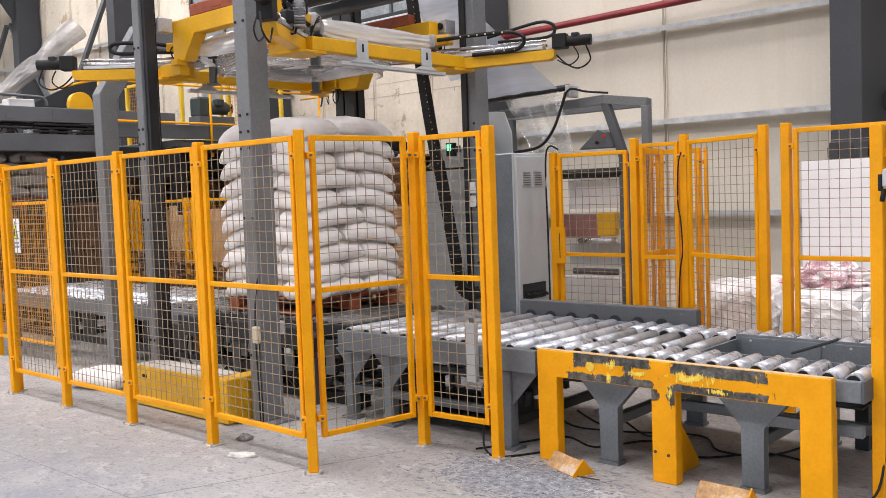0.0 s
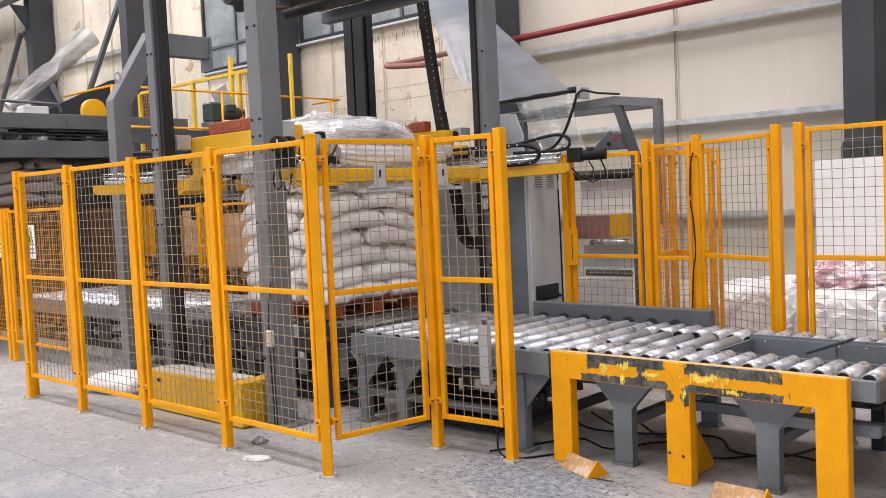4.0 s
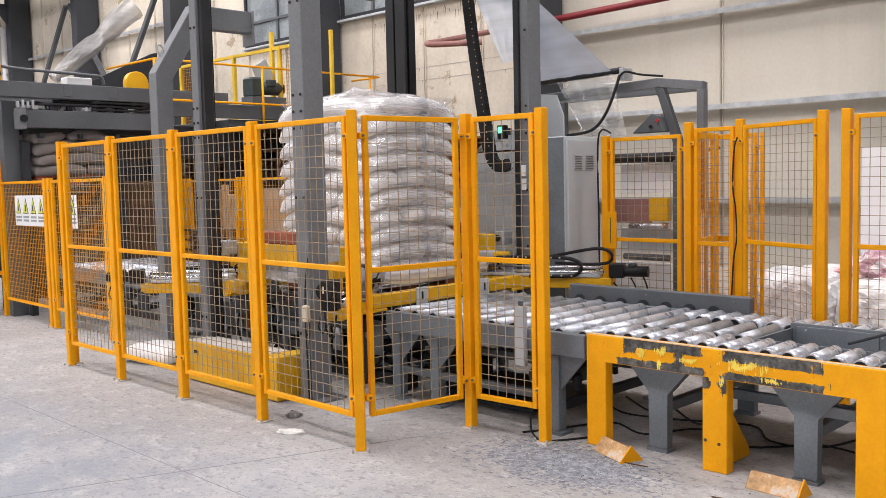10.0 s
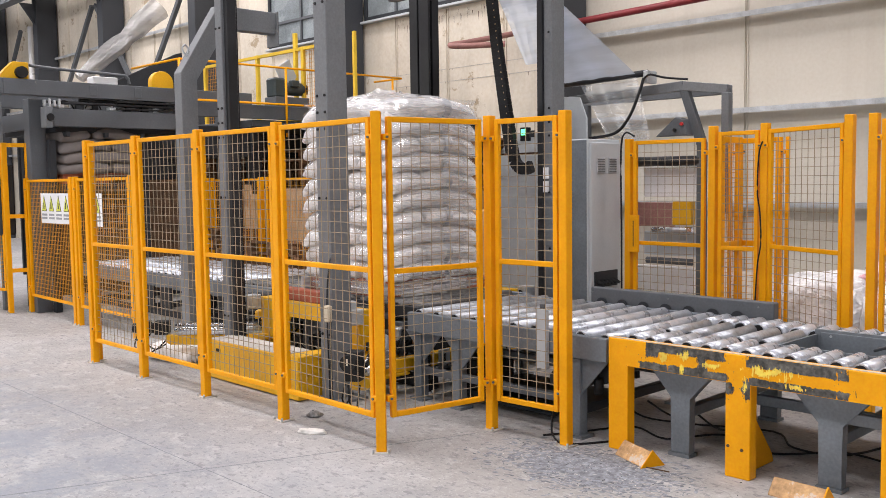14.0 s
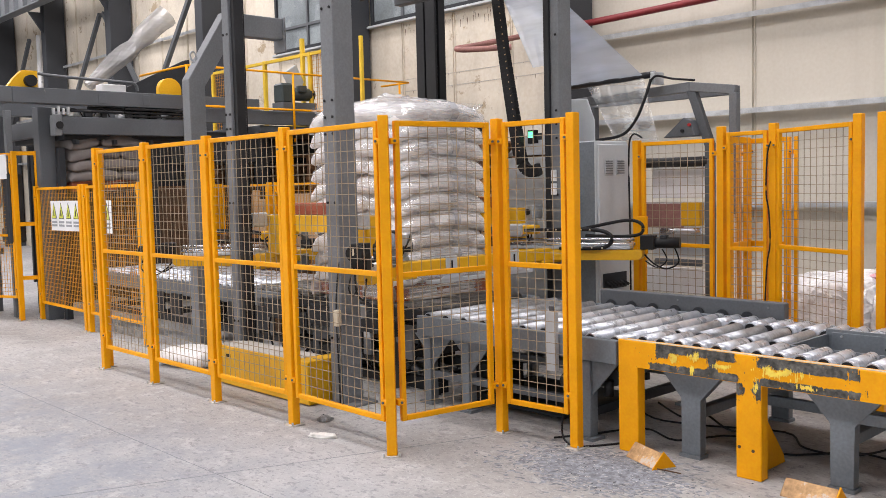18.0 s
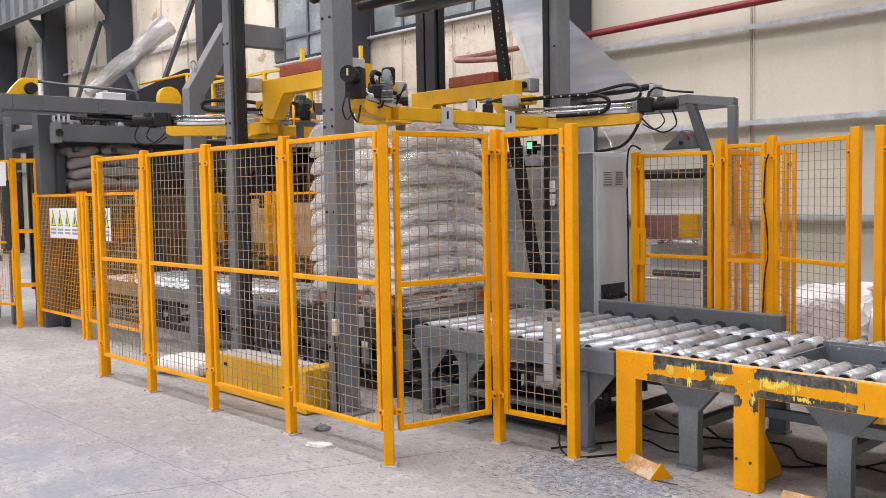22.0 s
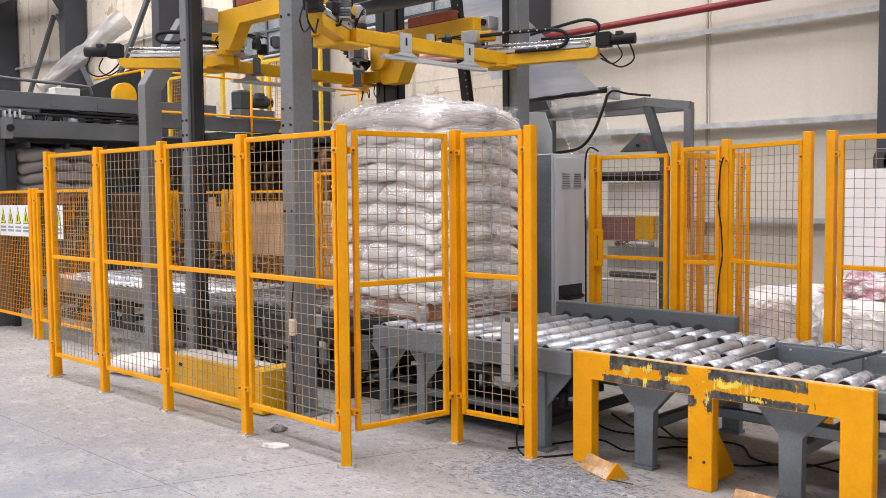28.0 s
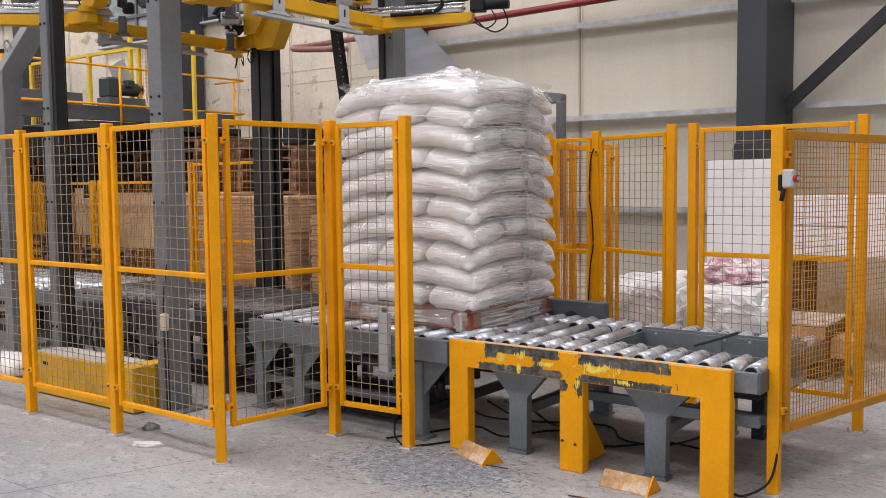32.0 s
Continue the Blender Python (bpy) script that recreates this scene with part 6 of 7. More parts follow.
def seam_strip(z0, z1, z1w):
    """The doubled film of the tube's weld, down the end of the load; its grey also stands in for the shaded gap."""
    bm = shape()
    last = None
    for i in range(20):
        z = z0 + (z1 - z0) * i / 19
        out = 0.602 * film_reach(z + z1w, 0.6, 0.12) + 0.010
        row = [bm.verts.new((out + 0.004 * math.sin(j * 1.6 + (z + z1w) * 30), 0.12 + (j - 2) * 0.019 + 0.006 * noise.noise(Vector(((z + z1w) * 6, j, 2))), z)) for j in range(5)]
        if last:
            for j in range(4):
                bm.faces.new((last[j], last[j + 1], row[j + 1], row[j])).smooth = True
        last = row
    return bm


TOP = 0.14 + RISE * 10 - 0.035
BANDS = []
# the gathered lower hem of the film hood: four bunches that the ring carries down and leaves round the pallet


def film_bunch(length, seed):
    """A long bunch of gathered film with folds along it, thinner towards its ends."""
    bm = shape()
    nu, nv = 36, 44
    last = None
    for i in range(nu + 1):
        u = -1 + 2 * i / nu
        slim = 0.72 + 0.28 * (1 - abs(u) ** 4)
        row = []
        for j in range(nv):
            a = 2 * math.pi * j / nv
            fold = 1 + 0.20 * math.sin(9 * a + 2 * noise.noise(Vector((u * 1.2, seed, 1)))) * (0.6 + 0.6 * noise.noise(Vector((u * 1.5, a, seed)))) + 0.22 * noise.noise(Vector((u * 1.6, math.cos(a) * 2.5, math.sin(a) * 2.5 + seed)))
            row.append(bm.verts.new((u * length / 2, 0.03 * slim * fold * math.cos(a), 0.074 * slim * fold * math.sin(a) - 0.015 * (1 - u * u))))
        if last:
            for j in range(nv):
                bm.faces.new((last[j], last[(j + 1) % nv], row[(j + 1) % nv], row[j])).smooth = True
        else:
            bm.faces.new(row[::-1])
        last = row
    bm.faces.new(last)
    return bm


HEMS = []
for k, (sx, sy) in enumerate(((1, 0), (-1, 0), (0, 1), (0, -1))):
    HEMS.append((part("film_hem", film_bunch(1.2 if sx else 1.02, 3 + 4 * k), HEM, load, "bunched silvery hem of the film hood"), sx, sy))
for k in range(9):
    z1 = TOP - 0.185 * k
    z0 = max(0.01, z1 - 0.187)
    band = part("film_band", film_band(z0 - z1, 0, z1), FILM, load, "clear creased stretch film")
    tagged(part("pleats", film_pleats(z0 - z1, 0, k, z1), PLEAT, band, "film gathered in fine level pleats"), kind="stuff")
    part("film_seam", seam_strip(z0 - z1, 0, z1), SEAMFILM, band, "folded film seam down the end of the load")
    BANDS.append((band, z1, z0))
bm = shape()
n = 96
rows = []
for i in range(17):
    f = 1 - i / 16
    row = []
    for k in range(n):
        x, y = outline(k, n, 0.588, 0.56)
        px, py = x * f, y * f
        peak = 0.03 * math.exp(-((px - 0.36) / 0.2) ** 2 - ((py + 0.33) / 0.35) ** 2)
        lift = 0.012 + 0.02 * (1 - f) ** 0.8 + (peak + 0.03 * noise.noise(Vector((px * 4, py * 4, 3))) + 0.02 * noise.noise(Vector((px * 11, py * 11, 5))) + 0.012 * (1 - abs(noise.noise(Vector((px * 14, py * 5, 9))))) ** 4) * (1 - f ** 10) - 0.045 * f ** 10
        lift -= 0.65 * dome(px, py)
        # loose corners of the hood stand up in thin crests
        for cx, cy, way, high in ((0.42, -0.34, 0.7, 0.045), (-0.35, -0.38, 2.2, 0.035), (0.05, 0.3, 1.2, 0.04)):
            du, dv = (px - cx) * math.cos(way) + (py - cy) * math.sin(way), (py - cy) * math.cos(way) - (px - cx) * math.sin(way)
            lift += high * math.exp(-(du / 0.16) ** 2 - (dv / 0.025) ** 2)
        if i == 0:
            lift = -0.05 - dome(px, py)
        row.append(bm.verts.new((x * max(f, 0.02), y * max(f, 0.02), lift)))
    rows.append(row)
for i in range(16):
    for k in range(n):
        bm.faces.new((rows[i][k], rows[i][(k + 1) % n], rows[i + 1][(k + 1) % n], rows[i + 1][k])).smooth = True
CAP = part("film_cap", bm, CAPFILM, load, "puffed clear film over the top")

# ---- palletising machine further down the hall ----
pz = thing("palletiser", at(-7.5, 0), "tall grey palletising machine with a lifting head", "palletiser")
part("column", soften(box(shape(), -0.5, -0.3, 0.86, 1.06, 0, 2.72), 0.006), GREY, pz)
part("column", soften(box(shape(), -0.5, -0.3, -1.7, -1.5, 0, 2.72), 0.006), GREY, pz)
part("column", soften(box(shape(), -0.5, -0.3, 3.6, 3.8, 0, 2.72), 0.006), GREY, pz)
part("main_beam", soften(box(shape(), -0.15, 0.05, 0.45, 3.9, 2.73, 2.92), 0.006), GREY, pz)
part("main_beam", soften(box(shape(), -2.2, -2.0, 0.45, 3.9, 2.73, 2.92), 0.006), GREY, pz)
part("end_beam", soften(box(shape(), -2.2, 0.05, 0.30, 0.448, 2.73, 2.92), 0.006), GREY, pz)
part("head_frame", soften(box(shape(), -0.1, 0.04, 1.02, 2.75, 2.36, 2.58), 0.006), GREY, pz)
part("head_frame", soften(box(shape(), -1.9, -0.1, 1.0, 1.08, 2.36, 2.58), 0.006), GREY, pz)
part("head_end", soften(box(shape(), -0.1, 0.06, 0.93, 1.02, 2.34, 2.6), 0.006), COLUMN, pz)
for k in range(4):
    part("end_valve", soften(box(shape(), 0.0, 0.05, 0.92 + 0.06 * k, 0.95 + 0.06 * k, 2.6, 2.68 + 0.02 * (k % 2)), 0.006), ZINC, pz)
part("end_bearing", tube(shape(), (0.06, 0.985, 2.47), (0.085, 0.985, 2.47), 0.045, 14), BLACK, pz)
for z in (2.61, 2.655, 2.70):
    part("black_slide", soften(box(shape(), 0.02, 0.05, 1.85, 2.75, z - 0.012, z + 0.012), 0.003), BLACK, pz)
part("head_tray", soften(box(shape(), -1.9, -0.1, 1.1, 2.75, 2.30, 2.37), 0.006), DARK, pz)
for y in (1.3, 1.9, 2.5):
    part("pusher", soften(box(shape(), -0.25, -0.05, y, y + 0.35, 2.6, 2.66), 0.006), ZINC, pz)
part("slide_rail", tube(shape(), (0.0, 0.95, 2.66), (0.0, 2.7, 2.66), 0.02, 8), RAIL, pz)
part("cylinder", tube(shape(), (-0.05, 1.05, 2.63), (-0.05, 1.25, 2.63), 0.05, 12), ZINC, pz)
part("lower_rail", tube(shape(), (-0.05, 1.4, 2.70), (-0.05, 2.6, 2.70), 0.025, 8), BLACK, pz)
m = Matrix(((0, 0, 1, -0.12), (1, 0, 0, 0), (0, 1, 0, 0), (0, 0, 0, 1)))
wheel = [(2.54 + 0.16 * math.cos(a), 3.0 + 0.15 * math.sin(a)) for a in [math.pi * k / 12 for k in range(13)]]
part("chain_guard", soften(prism(shape(), [(2.70, 2.92), *wheel, (2.38, 2.92)], m, 0.1), 0.005), BRIGHT, pz, "round yellow chain guard")
part("chain_guard", soften(prism(shape(), [(0.42, 2.92), (0.78, 2.92), (0.78, 3.13), (0.60, 3.13), (0.5, 3.03)], m, 0.1), 0.005), BRIGHT, pz)
part("drum", tube(shape(), (-0.02, 0.68, 3.0), (0.06, 0.68, 3.0), 0.07, 14), BLACK, pz)
part("hand_rail", hose(shape(), [(-0.05, 0.8, 3.1), (-0.05, 1.1, 3.08), (-0.05, 1.9, 3.06), (-0.05, 2.05, 3.04), (-0.05, 2.08, 2.95)], 0.02), GREY, pz)
for k in range(7):
    y = 1.12 + 0.22 * k
    part("valve", soften(box(shape(), -0.12, 0.0, y, y + 0.07 + 0.03 * (k % 2), 2.585, 2.63 + 0.02 * (k % 3)), 0.006), (ZINC, DARK, BLACK)[k % 3], pz)
for k in range(5):
    y = 1.1 + 0.36 * k
    part("air_hose", hose(shape(), [(-0.02, y, 2.6), (0.02, y + 0.06, 2.68 + 0.02 * k % 0.05), (0.0, y + 0.16, 2.66), (-0.04, y + 0.22, 2.6)], 0.008), BLACK, pz)
for y in (1.5, 2.1, 2.7, 3.3):
    part("bolt_plate", soften(box(shape(), 0.051, 0.058, y, y + 0.1, 2.76, 2.89), 0.003), GREY, pz)
for y in (1.2, 1.7, 2.2):
    part("clamp_bar", soften(box(shape(), -0.35, 0.0, y, y + 0.05, 2.24, 2.30), 0.004), DARK, pz)
hoarding = part("slatted_guard", soften(box(shape(), -0.30, -0.285, 1.08, 3.6, 0.2, 1.62), 0.003), TIMBER, pz, "dark brown slatted timber guard")
slat_mesh = mesh_of("slat", soften(box(shape(), 0, 0.02, 0, 0.11, 0.2, 1.66), 0.003), TIMBER)
for k in range(18):
    part("slat", slat_mesh, None, hoarding).location = (-0.284, 1.09 + 0.139 * k, 0)
part("pale_batten", soften(box(shape(), -0.26, -0.24, 1.30, 1.37, 0.3, 1.38), 0.003), PUTTY, pz)
part("white_unit", soften(box(shape(), -0.3, -0.1, 1.62, 1.95, 2.93, 3.03), 0.01), WHITE, pz)
for k in range(4):
    y = -1.2 + 0.5 * k
    part("guide_post", soften(box(shape(), -1.2, -1.12, y, y + 0.08, 0, 2.72), 0.004), GREY if k % 2 else ZINC, pz)
part("hanging_unit", soften(box(shape(), -0.75, -0.6, 0.55, 0.75, 1.0, 1.9), 0.02), DARK, pz)
part("back_plate", soften(box(shape(), -2.6, -2.55, 1.5, 6.0, 0.3, 2.6), 0.006), DARK, pz)
for x, y, w in ((-1.5, 0.35, 0.05), (-1.9, 0.75, 0.06), (-1.0, 0.72, 0.04)):
    part("guide_mast", soften(box(shape(), x - w, x + w, y - w, y + w, 0, 2.72), 0.005), COLUMN, pz)
    part("mast_clamp", soften(box(shape(), x - 0.12, x + 0.1, y - 0.1, y - w - 0.001, 1.0, 1.18), 0.006), GREY, pz)
part("mast_rail", soften(box(shape(), -2.0, -0.9, 0.50, 0.56, 0.85, 0.93), 0.004), GREY, pz)
part("lift_drive", soften(box(shape(), -1.75, -1.3, 0.45, 0.7, 1.45, 1.75), 0.02), CABINET, pz)

stack2 = thing("pallet_load", at(-8.15, 1.70, 1.64), "sacks on a pallet held inside the palletiser, coloured dark for shade", "pallet load")
pallet_parts(stack2, PALLET)
load_layers(stack2, 4, SHADEDSACK, seed=4)
lift = thing("lift_table", at(-8.15, 1.70), "dark steel lift table under the pallet", "lift table")
table = part("table_top", soften(box(shape(), -0.6, 0.6, -0.55, 0.55, 1.54, 1.638), 0.006), DARK, lift)
for x in (-0.45, 0.45):
    for y in (-0.62, 0.62):
        part("lift_mast", soften(box(shape(), x - 0.05, x + 0.05, y - 0.04, y + 0.04, 0, 2.2), 0.004), DARK, lift)

# film chute against the wall
ch = thing("dust_chute", at(0, 0), "crumpled clear plastic chute sloping up to the wall", "chute")
bm = shape()
last = None
for k in range(15):
    t = k / 14
    c = Vector((-9.4, 2.19 + 1.30 * t, 3.20 + 1.16 * t))
    rad = (0.075 + 0.105 * t) * (1 - 0.25 * math.exp(-((t - 0.6) / 0.06) ** 2))
    row = [bm.verts.new(c + Vector((rad * 0.9 * math.cos(a), -rad * 0.75 * math.sin(a), rad * 0.7 * math.sin(a))) * (1 + 0.45 * noise.noise(Vector((3 * math.cos(a), 3 * math.sin(a), t * 3))))) for a in [2 * math.pi * j / 18 for j in range(18)]]
    if last:
        for j in range(18):
            bm.faces.new((last[j], last[(j + 1) % 18], row[(j + 1) % 18], row[j])).smooth = j % 2 == 0
    last = row
part("chute_skin", bm, WRAP, ch)
part("chute_support", soften(prism(shape(), [(2.3, 3.0), (3.75, 3.0), (3.75, 3.68), (3.66, 3.66)], Matrix(((0, 0, 1, -9.25), (1, 0, 0, 0), (0, 1, 0, 0), (0, 0, 0, 1))), 0.06), 0.005), DARK, ch)

# ---- raised platform with yellow railings ----
pl = thing("platform", at(-7.5, 0), "raised grey steel platform with yellow railings", "platform")
part("deck", soften(box(shape(), -1.6, 0.0, 3.92, 5.95, 2.45, 2.55), 0.006), GREY, pl)
part("deck_beam", soften(box(shape(), -0.02, 0.06, 2.9, 6.6, 2.56, 2.76), 0.006), GREY, pl)
for y in (4.0, 6.5):
    part("platform_leg", soften(box(shape(), -0.2, -0.02, y - 0.09, y + 0.09, 0, 2.45), 0.005), DARK, pl)
# Dark body, backdrop and deck added to darken the space under the platform.
part("conveyor_body", soften(box(shape(), -0.9, -0.1, 2.95, 6.2, 2.0, 2.44), 0.01), DARK, pl)
part("dark_backdrop", soften(box(shape(), -6.0, 1.3, 5.6, 5.65, 0, 2.44), 0.01), TIMBER, pl, "dark backdrop added below the platform")
part("shade_deck", soften(box(shape(), -6.0, 1.3, 3.95, 5.6, 2.36, 2.44), 0.01), DARK, pl)
# The railing's orange, deeper than the screen's, stands for its backlit look.
rl = thing("railing", at(-7.38, 0), "yellow tubular steel railing along the platform", "railing")
for y in (2.72, 3.40, 4.45, 5.5, 6.55):
    part("railing_post", tube(shape(), (0, y, 2.3), (0, y, 3.32), 0.018, 10), YELLOW, rl)
for z in (2.78, 3.32):
    part("railing_bar", tube(shape(), (0, 2.72, z), (0, 6.75, z), 0.016, 10), YELLOW, rl)
    part("railing_bar", tube(shape(), (0, 6.75, z), (-0.7, 6.75, z), 0.016, 10), YELLOW, rl)
    part("railing_bar", tube(shape(), (0, 2.72, z), (-1.4, 2.72, z), 0.016, 10), YELLOW, rl)
sf = thing("platform_fence", at(0, 5.0), "yellow mesh screen on the platform", "fence panel")
for x, top in ((-10.67, 3.68), (-8.98, 3.72), (-7.90, 3.95), (-7.70, 3.72), (-6.86, 3.72)):
    part("screen_post", soften(box(shape(), x - 0.03, x + 0.03, -0.03, 0.03, 2.44, top), 0.004), RAILYEL, sf)
for x0, x1 in ((-7.66, -6.90), (-10.63, -10.0)):
    bm = shape()
    for k in range(int((x1 - x0) / 0.06)):
        box(bm, x0 + 0.06 * k - 0.002, x0 + 0.06 * k + 0.002, -0.002, 0.002, 2.6, 3.66)
    for k in range(18):
        box(bm, x0, x1, 0.002, 0.006, 2.62 + 0.06 * k - 0.002, 2.62 + 0.06 * k + 0.002)
    tagged(part("screen_mesh", bm, YWIRE, sf), kind="stuff")
for z in (2.60, 3.69):
    for x0, x1 in ((-10.64, -9.01), (-8.95, -7.93), (-7.87, -7.73), (-7.67, -6.89)):
        part("screen_rail", soften(box(shape(), x0, x1, -0.022, 0.022, z - 0.025, z + 0.025), 0.003), RAILYEL, sf)
solid("tall_yellow_post", soften(box(shape(), -6.445, -6.395, 4.97, 5.02, 2.44, 3.80), 0.004), RAILYEL, "tall yellow post beside the platform screen", "post")
gm = thing("gear_motor", at(-7.75, 4.63, 2.76), "dark green gear motor on the platform", "motor")
part("motor_body", tube(shape(), (0, 0.0, 0.30), (0, 0.36, 0.30), 0.10, 16), GREEN, gm)
part("fan_cover", tube(shape(), (0, 0.36, 0.30), (0, 0.43, 0.30), 0.085, 16), DARK, gm)
part("gear_case", soften(box(shape(), -0.12, 0.12, -0.22, 0.0, 0.15, 0.45), 0.03), GREEN, gm)
part("terminal_box", soften(box(shape(), 0.06, 0.16, 0.08, 0.22, 0.32, 0.42), 0.01), GREEN, gm)
part("motor_foot", soften(box(shape(), -0.15, 0.15, -0.22, 0.40, 0, 0.16), 0.004), GREY, gm)
part("tilted_cover", soften(box(shape(), -0.012, 0.012, -0.14, 0.14, -0.2, 0.16, pose(-0.12, 0.16, 0.56, 34, 12, 0)), 0.004), CABINET, gm)

# far fence and stacked goods behind the infeed
rear2 = fence("orange-yellow mesh fence behind the infeed conveyor")
for x in (-7.74, -7.62, -6.35, -6.19, -4.62):
    fence_post(rear2, x, 3.3, 1.7)
for x0, x1 in ((-7.62, -6.35), (-6.19, -4.62)):
    fence_panel(rear2, (x0, 3.3), (x1, 3.3), 0.2, 1.68, [], mesh=YWIRE)
fence_post(rear2, -4.46, 3.35, 1.89)
fence_post(rear2, -3.3, 3.35, 1.89)
fence_panel(rear2, (-4.46, 3.35), (-3.3, 3.35), 0.2, 1.88, [1.0], mesh=YWIRE)


plank_mesh = mesh_of("board", soften(box(shape(), -0.6, 0.6, -0.5, 0.5, 0.004, 0.042), 0.003), BROWN)
old_plank_mesh = mesh_of("board", soften(box(shape(), -0.6, 0.6, -0.5, 0.5, 0.004, 0.042), 0.003), TIMBER)
bearer_mesh = mesh_of("bearer", soften(box(shape(), -0.05, 0.05, -0.48, 0.48, 0, 0.1), 0.004), TIMBER)


def board_pile(x, y, n, mesh):
    """Flat boards stacked on bearers, none quite square on the one below."""
    rnd = random.Random(int(x * 10))
    t = thing("board_stack", at(x, y), "tall stack of flat brown boards on bearers", "board stack", "brown board stacks")
    for xx in (-0.45, 0, 0.45):
        part("bearer", bearer_mesh, None, t).location = (xx, 0, 0)
    for k in range(n):
        ob = part("board", mesh, None, t)
        ob.location = (rnd.uniform(-0.012, 0.012), rnd.uniform(-0.012, 0.012), 0.1 + 0.042 * k)
        ob.rotation_euler = (0, 0, radians(rnd.uniform(-0.6, 0.6)))


board_pile(-5.3, 4.3, 34, plank_mesh)
board_pile(-4.0, 4.35, 33, plank_mesh)
board_pile(-2.6, 4.5, 28, plank_mesh)
board_pile(-6.8, 4.4, 34, plank_mesh)
board_pile(-8.2, 4.4, 34, plank_mesh)
board_pile(-9.7, 3.6, 38, old_plank_mesh)
board_pile(-11.2, 3.6, 38, old_plank_mesh)

PALLETWOOD = material("old_pallet_wood", (0.20, 0.105, 0.056), 0.8, grain=0.22, scale=5, spots=((0.34, 0.20, 0.11), 0.42, 6), bump=0.3, tint=0.35)
old_pallet_mesh = mesh_of("pallet", soften(box(shape(), -0.55, 0.55, -0.5, 0.5, 0.112, 0.14), 0.004), PALLETWOOD)
old_runner_mesh = mesh_of("runner", soften(box(shape(), -0.05, 0.05, -0.5, 0.5, 0.0, 0.1115), 0.004), PALLETWOOD)


def pallet_pile(x, y, n, label="tall stack of old brown wooden pallets"):
    rnd = random.Random(int(x * 10) + 7)
    t = thing("pallet_stack", at(x, y), label, "pallet stack", "stacked pallets")
    for k in range(n):
        ob = part("pallet", old_pallet_mesh, None, t)
        ob.location = (rnd.uniform(-0.03, 0.03), rnd.uniform(-0.02, 0.02), 0.1405 * k)
        ob.rotation_euler = (0, 0, radians(rnd.uniform(-1.5, 1.5)))
        for xx in (-0.5, 0, 0.5):
            part("runner", old_runner_mesh, None, ob).location = (xx, 0, 0)


for x, y, n in ((-3.1, 5.05, 15), (-4.5, 5.05, 15), (-5.85, 5.05, 16), (-7.2, 5.05, 15), (-8.6, 5.05, 16), (-10.0, 4.75, 15), (-7.5, 3.75, 7), (-6.05, 3.72, 6), (-9.4, 3.2, 12)):
    pallet_pile(x, y, n)
CARD = material("plain_cardboard", (0.62, 0.44, 0.29), 0.75, grain=0.1, scale=3, spots=((0.48, 0.32, 0.2), 0.36, 3), bump=0.15)
for x, w, z0, z1 in ((-9.02, 0.05, 0.0, 1.55), (-7.95, 0.06, 0.0, 1.6), (-7.02, 0.075, 0.0, 1.6)):
    solid("cardboard_sheet", soften(box(shape(), x - w, x + w, 3.5, 3.53, z0, z1), 0.003), CARD, "narrow pale cardboard strip standing behind the fence", "cardboard", "cardboard sheets")
solid("cardboard_sheet", soften(box(shape(), -6.94, -6.68, 3.50, 3.53, 0.985, 1.47), 0.003), CARD, "small pale cardboard sheet leaning on stacked pallets", "cardboard", "cardboard sheets")
solid("cardboard_sheet", soften(box(shape(), -6.4, -5.2, 3.50, 3.53, 0.845, 1.54), 0.003), CARD, "large plain cardboard sheet leaning on stacked pallets", "cardboard", "cardboard sheets")

# ---- small things on the floor ----


def lump(name, x, y, sx, sy, sz, mat, label, category, seed, turn=0):
    bm = bmesh.new()
    bmesh.ops.create_icosphere(bm, subdivisions=3, radius=1)
    for v in bm.verts:
        f = 1 + 0.35 * noise.noise(v.co * 1.7 + Vector((seed, 0, 0))) + 0.12 * noise.noise(v.co * 5 + Vector((seed, 2, 0)))
        v.co = Vector((v.co.x * sx * f, v.co.y * sy * f, max(v.co.z * sz * f, -sz * 0.5) + sz * 0.5))
    for f in bm.faces:
        f.smooth = True
    ob = solid(name, bm, mat, label, category)
    ob.matrix_world = at(x, y, 0, turn)
    return ob


lump("crushed_wrapper", -0.64, -0.06, 0.11, 0.035, 0.02, DUST, "crushed white wrapper lying on the floor", "litter", 3, 30)
lump("crumpled_scrap", -0.96, 0.2, 0.05, 0.035, 0.03, SILVER, "small crumpled grey scrap on the floor", "litter", 8, 60)
lump("torn_piece", -1.06, 0.27, 0.03, 0.02, 0.012, DARK, "small dark scrap on the floor", "litter", 12, 10)
part("sack", along[0], None, thing("fallen_sack", at(-3.6, 0.62, 0.085, 14), "dirty white sack lying on the floor behind the fence", "sack"))

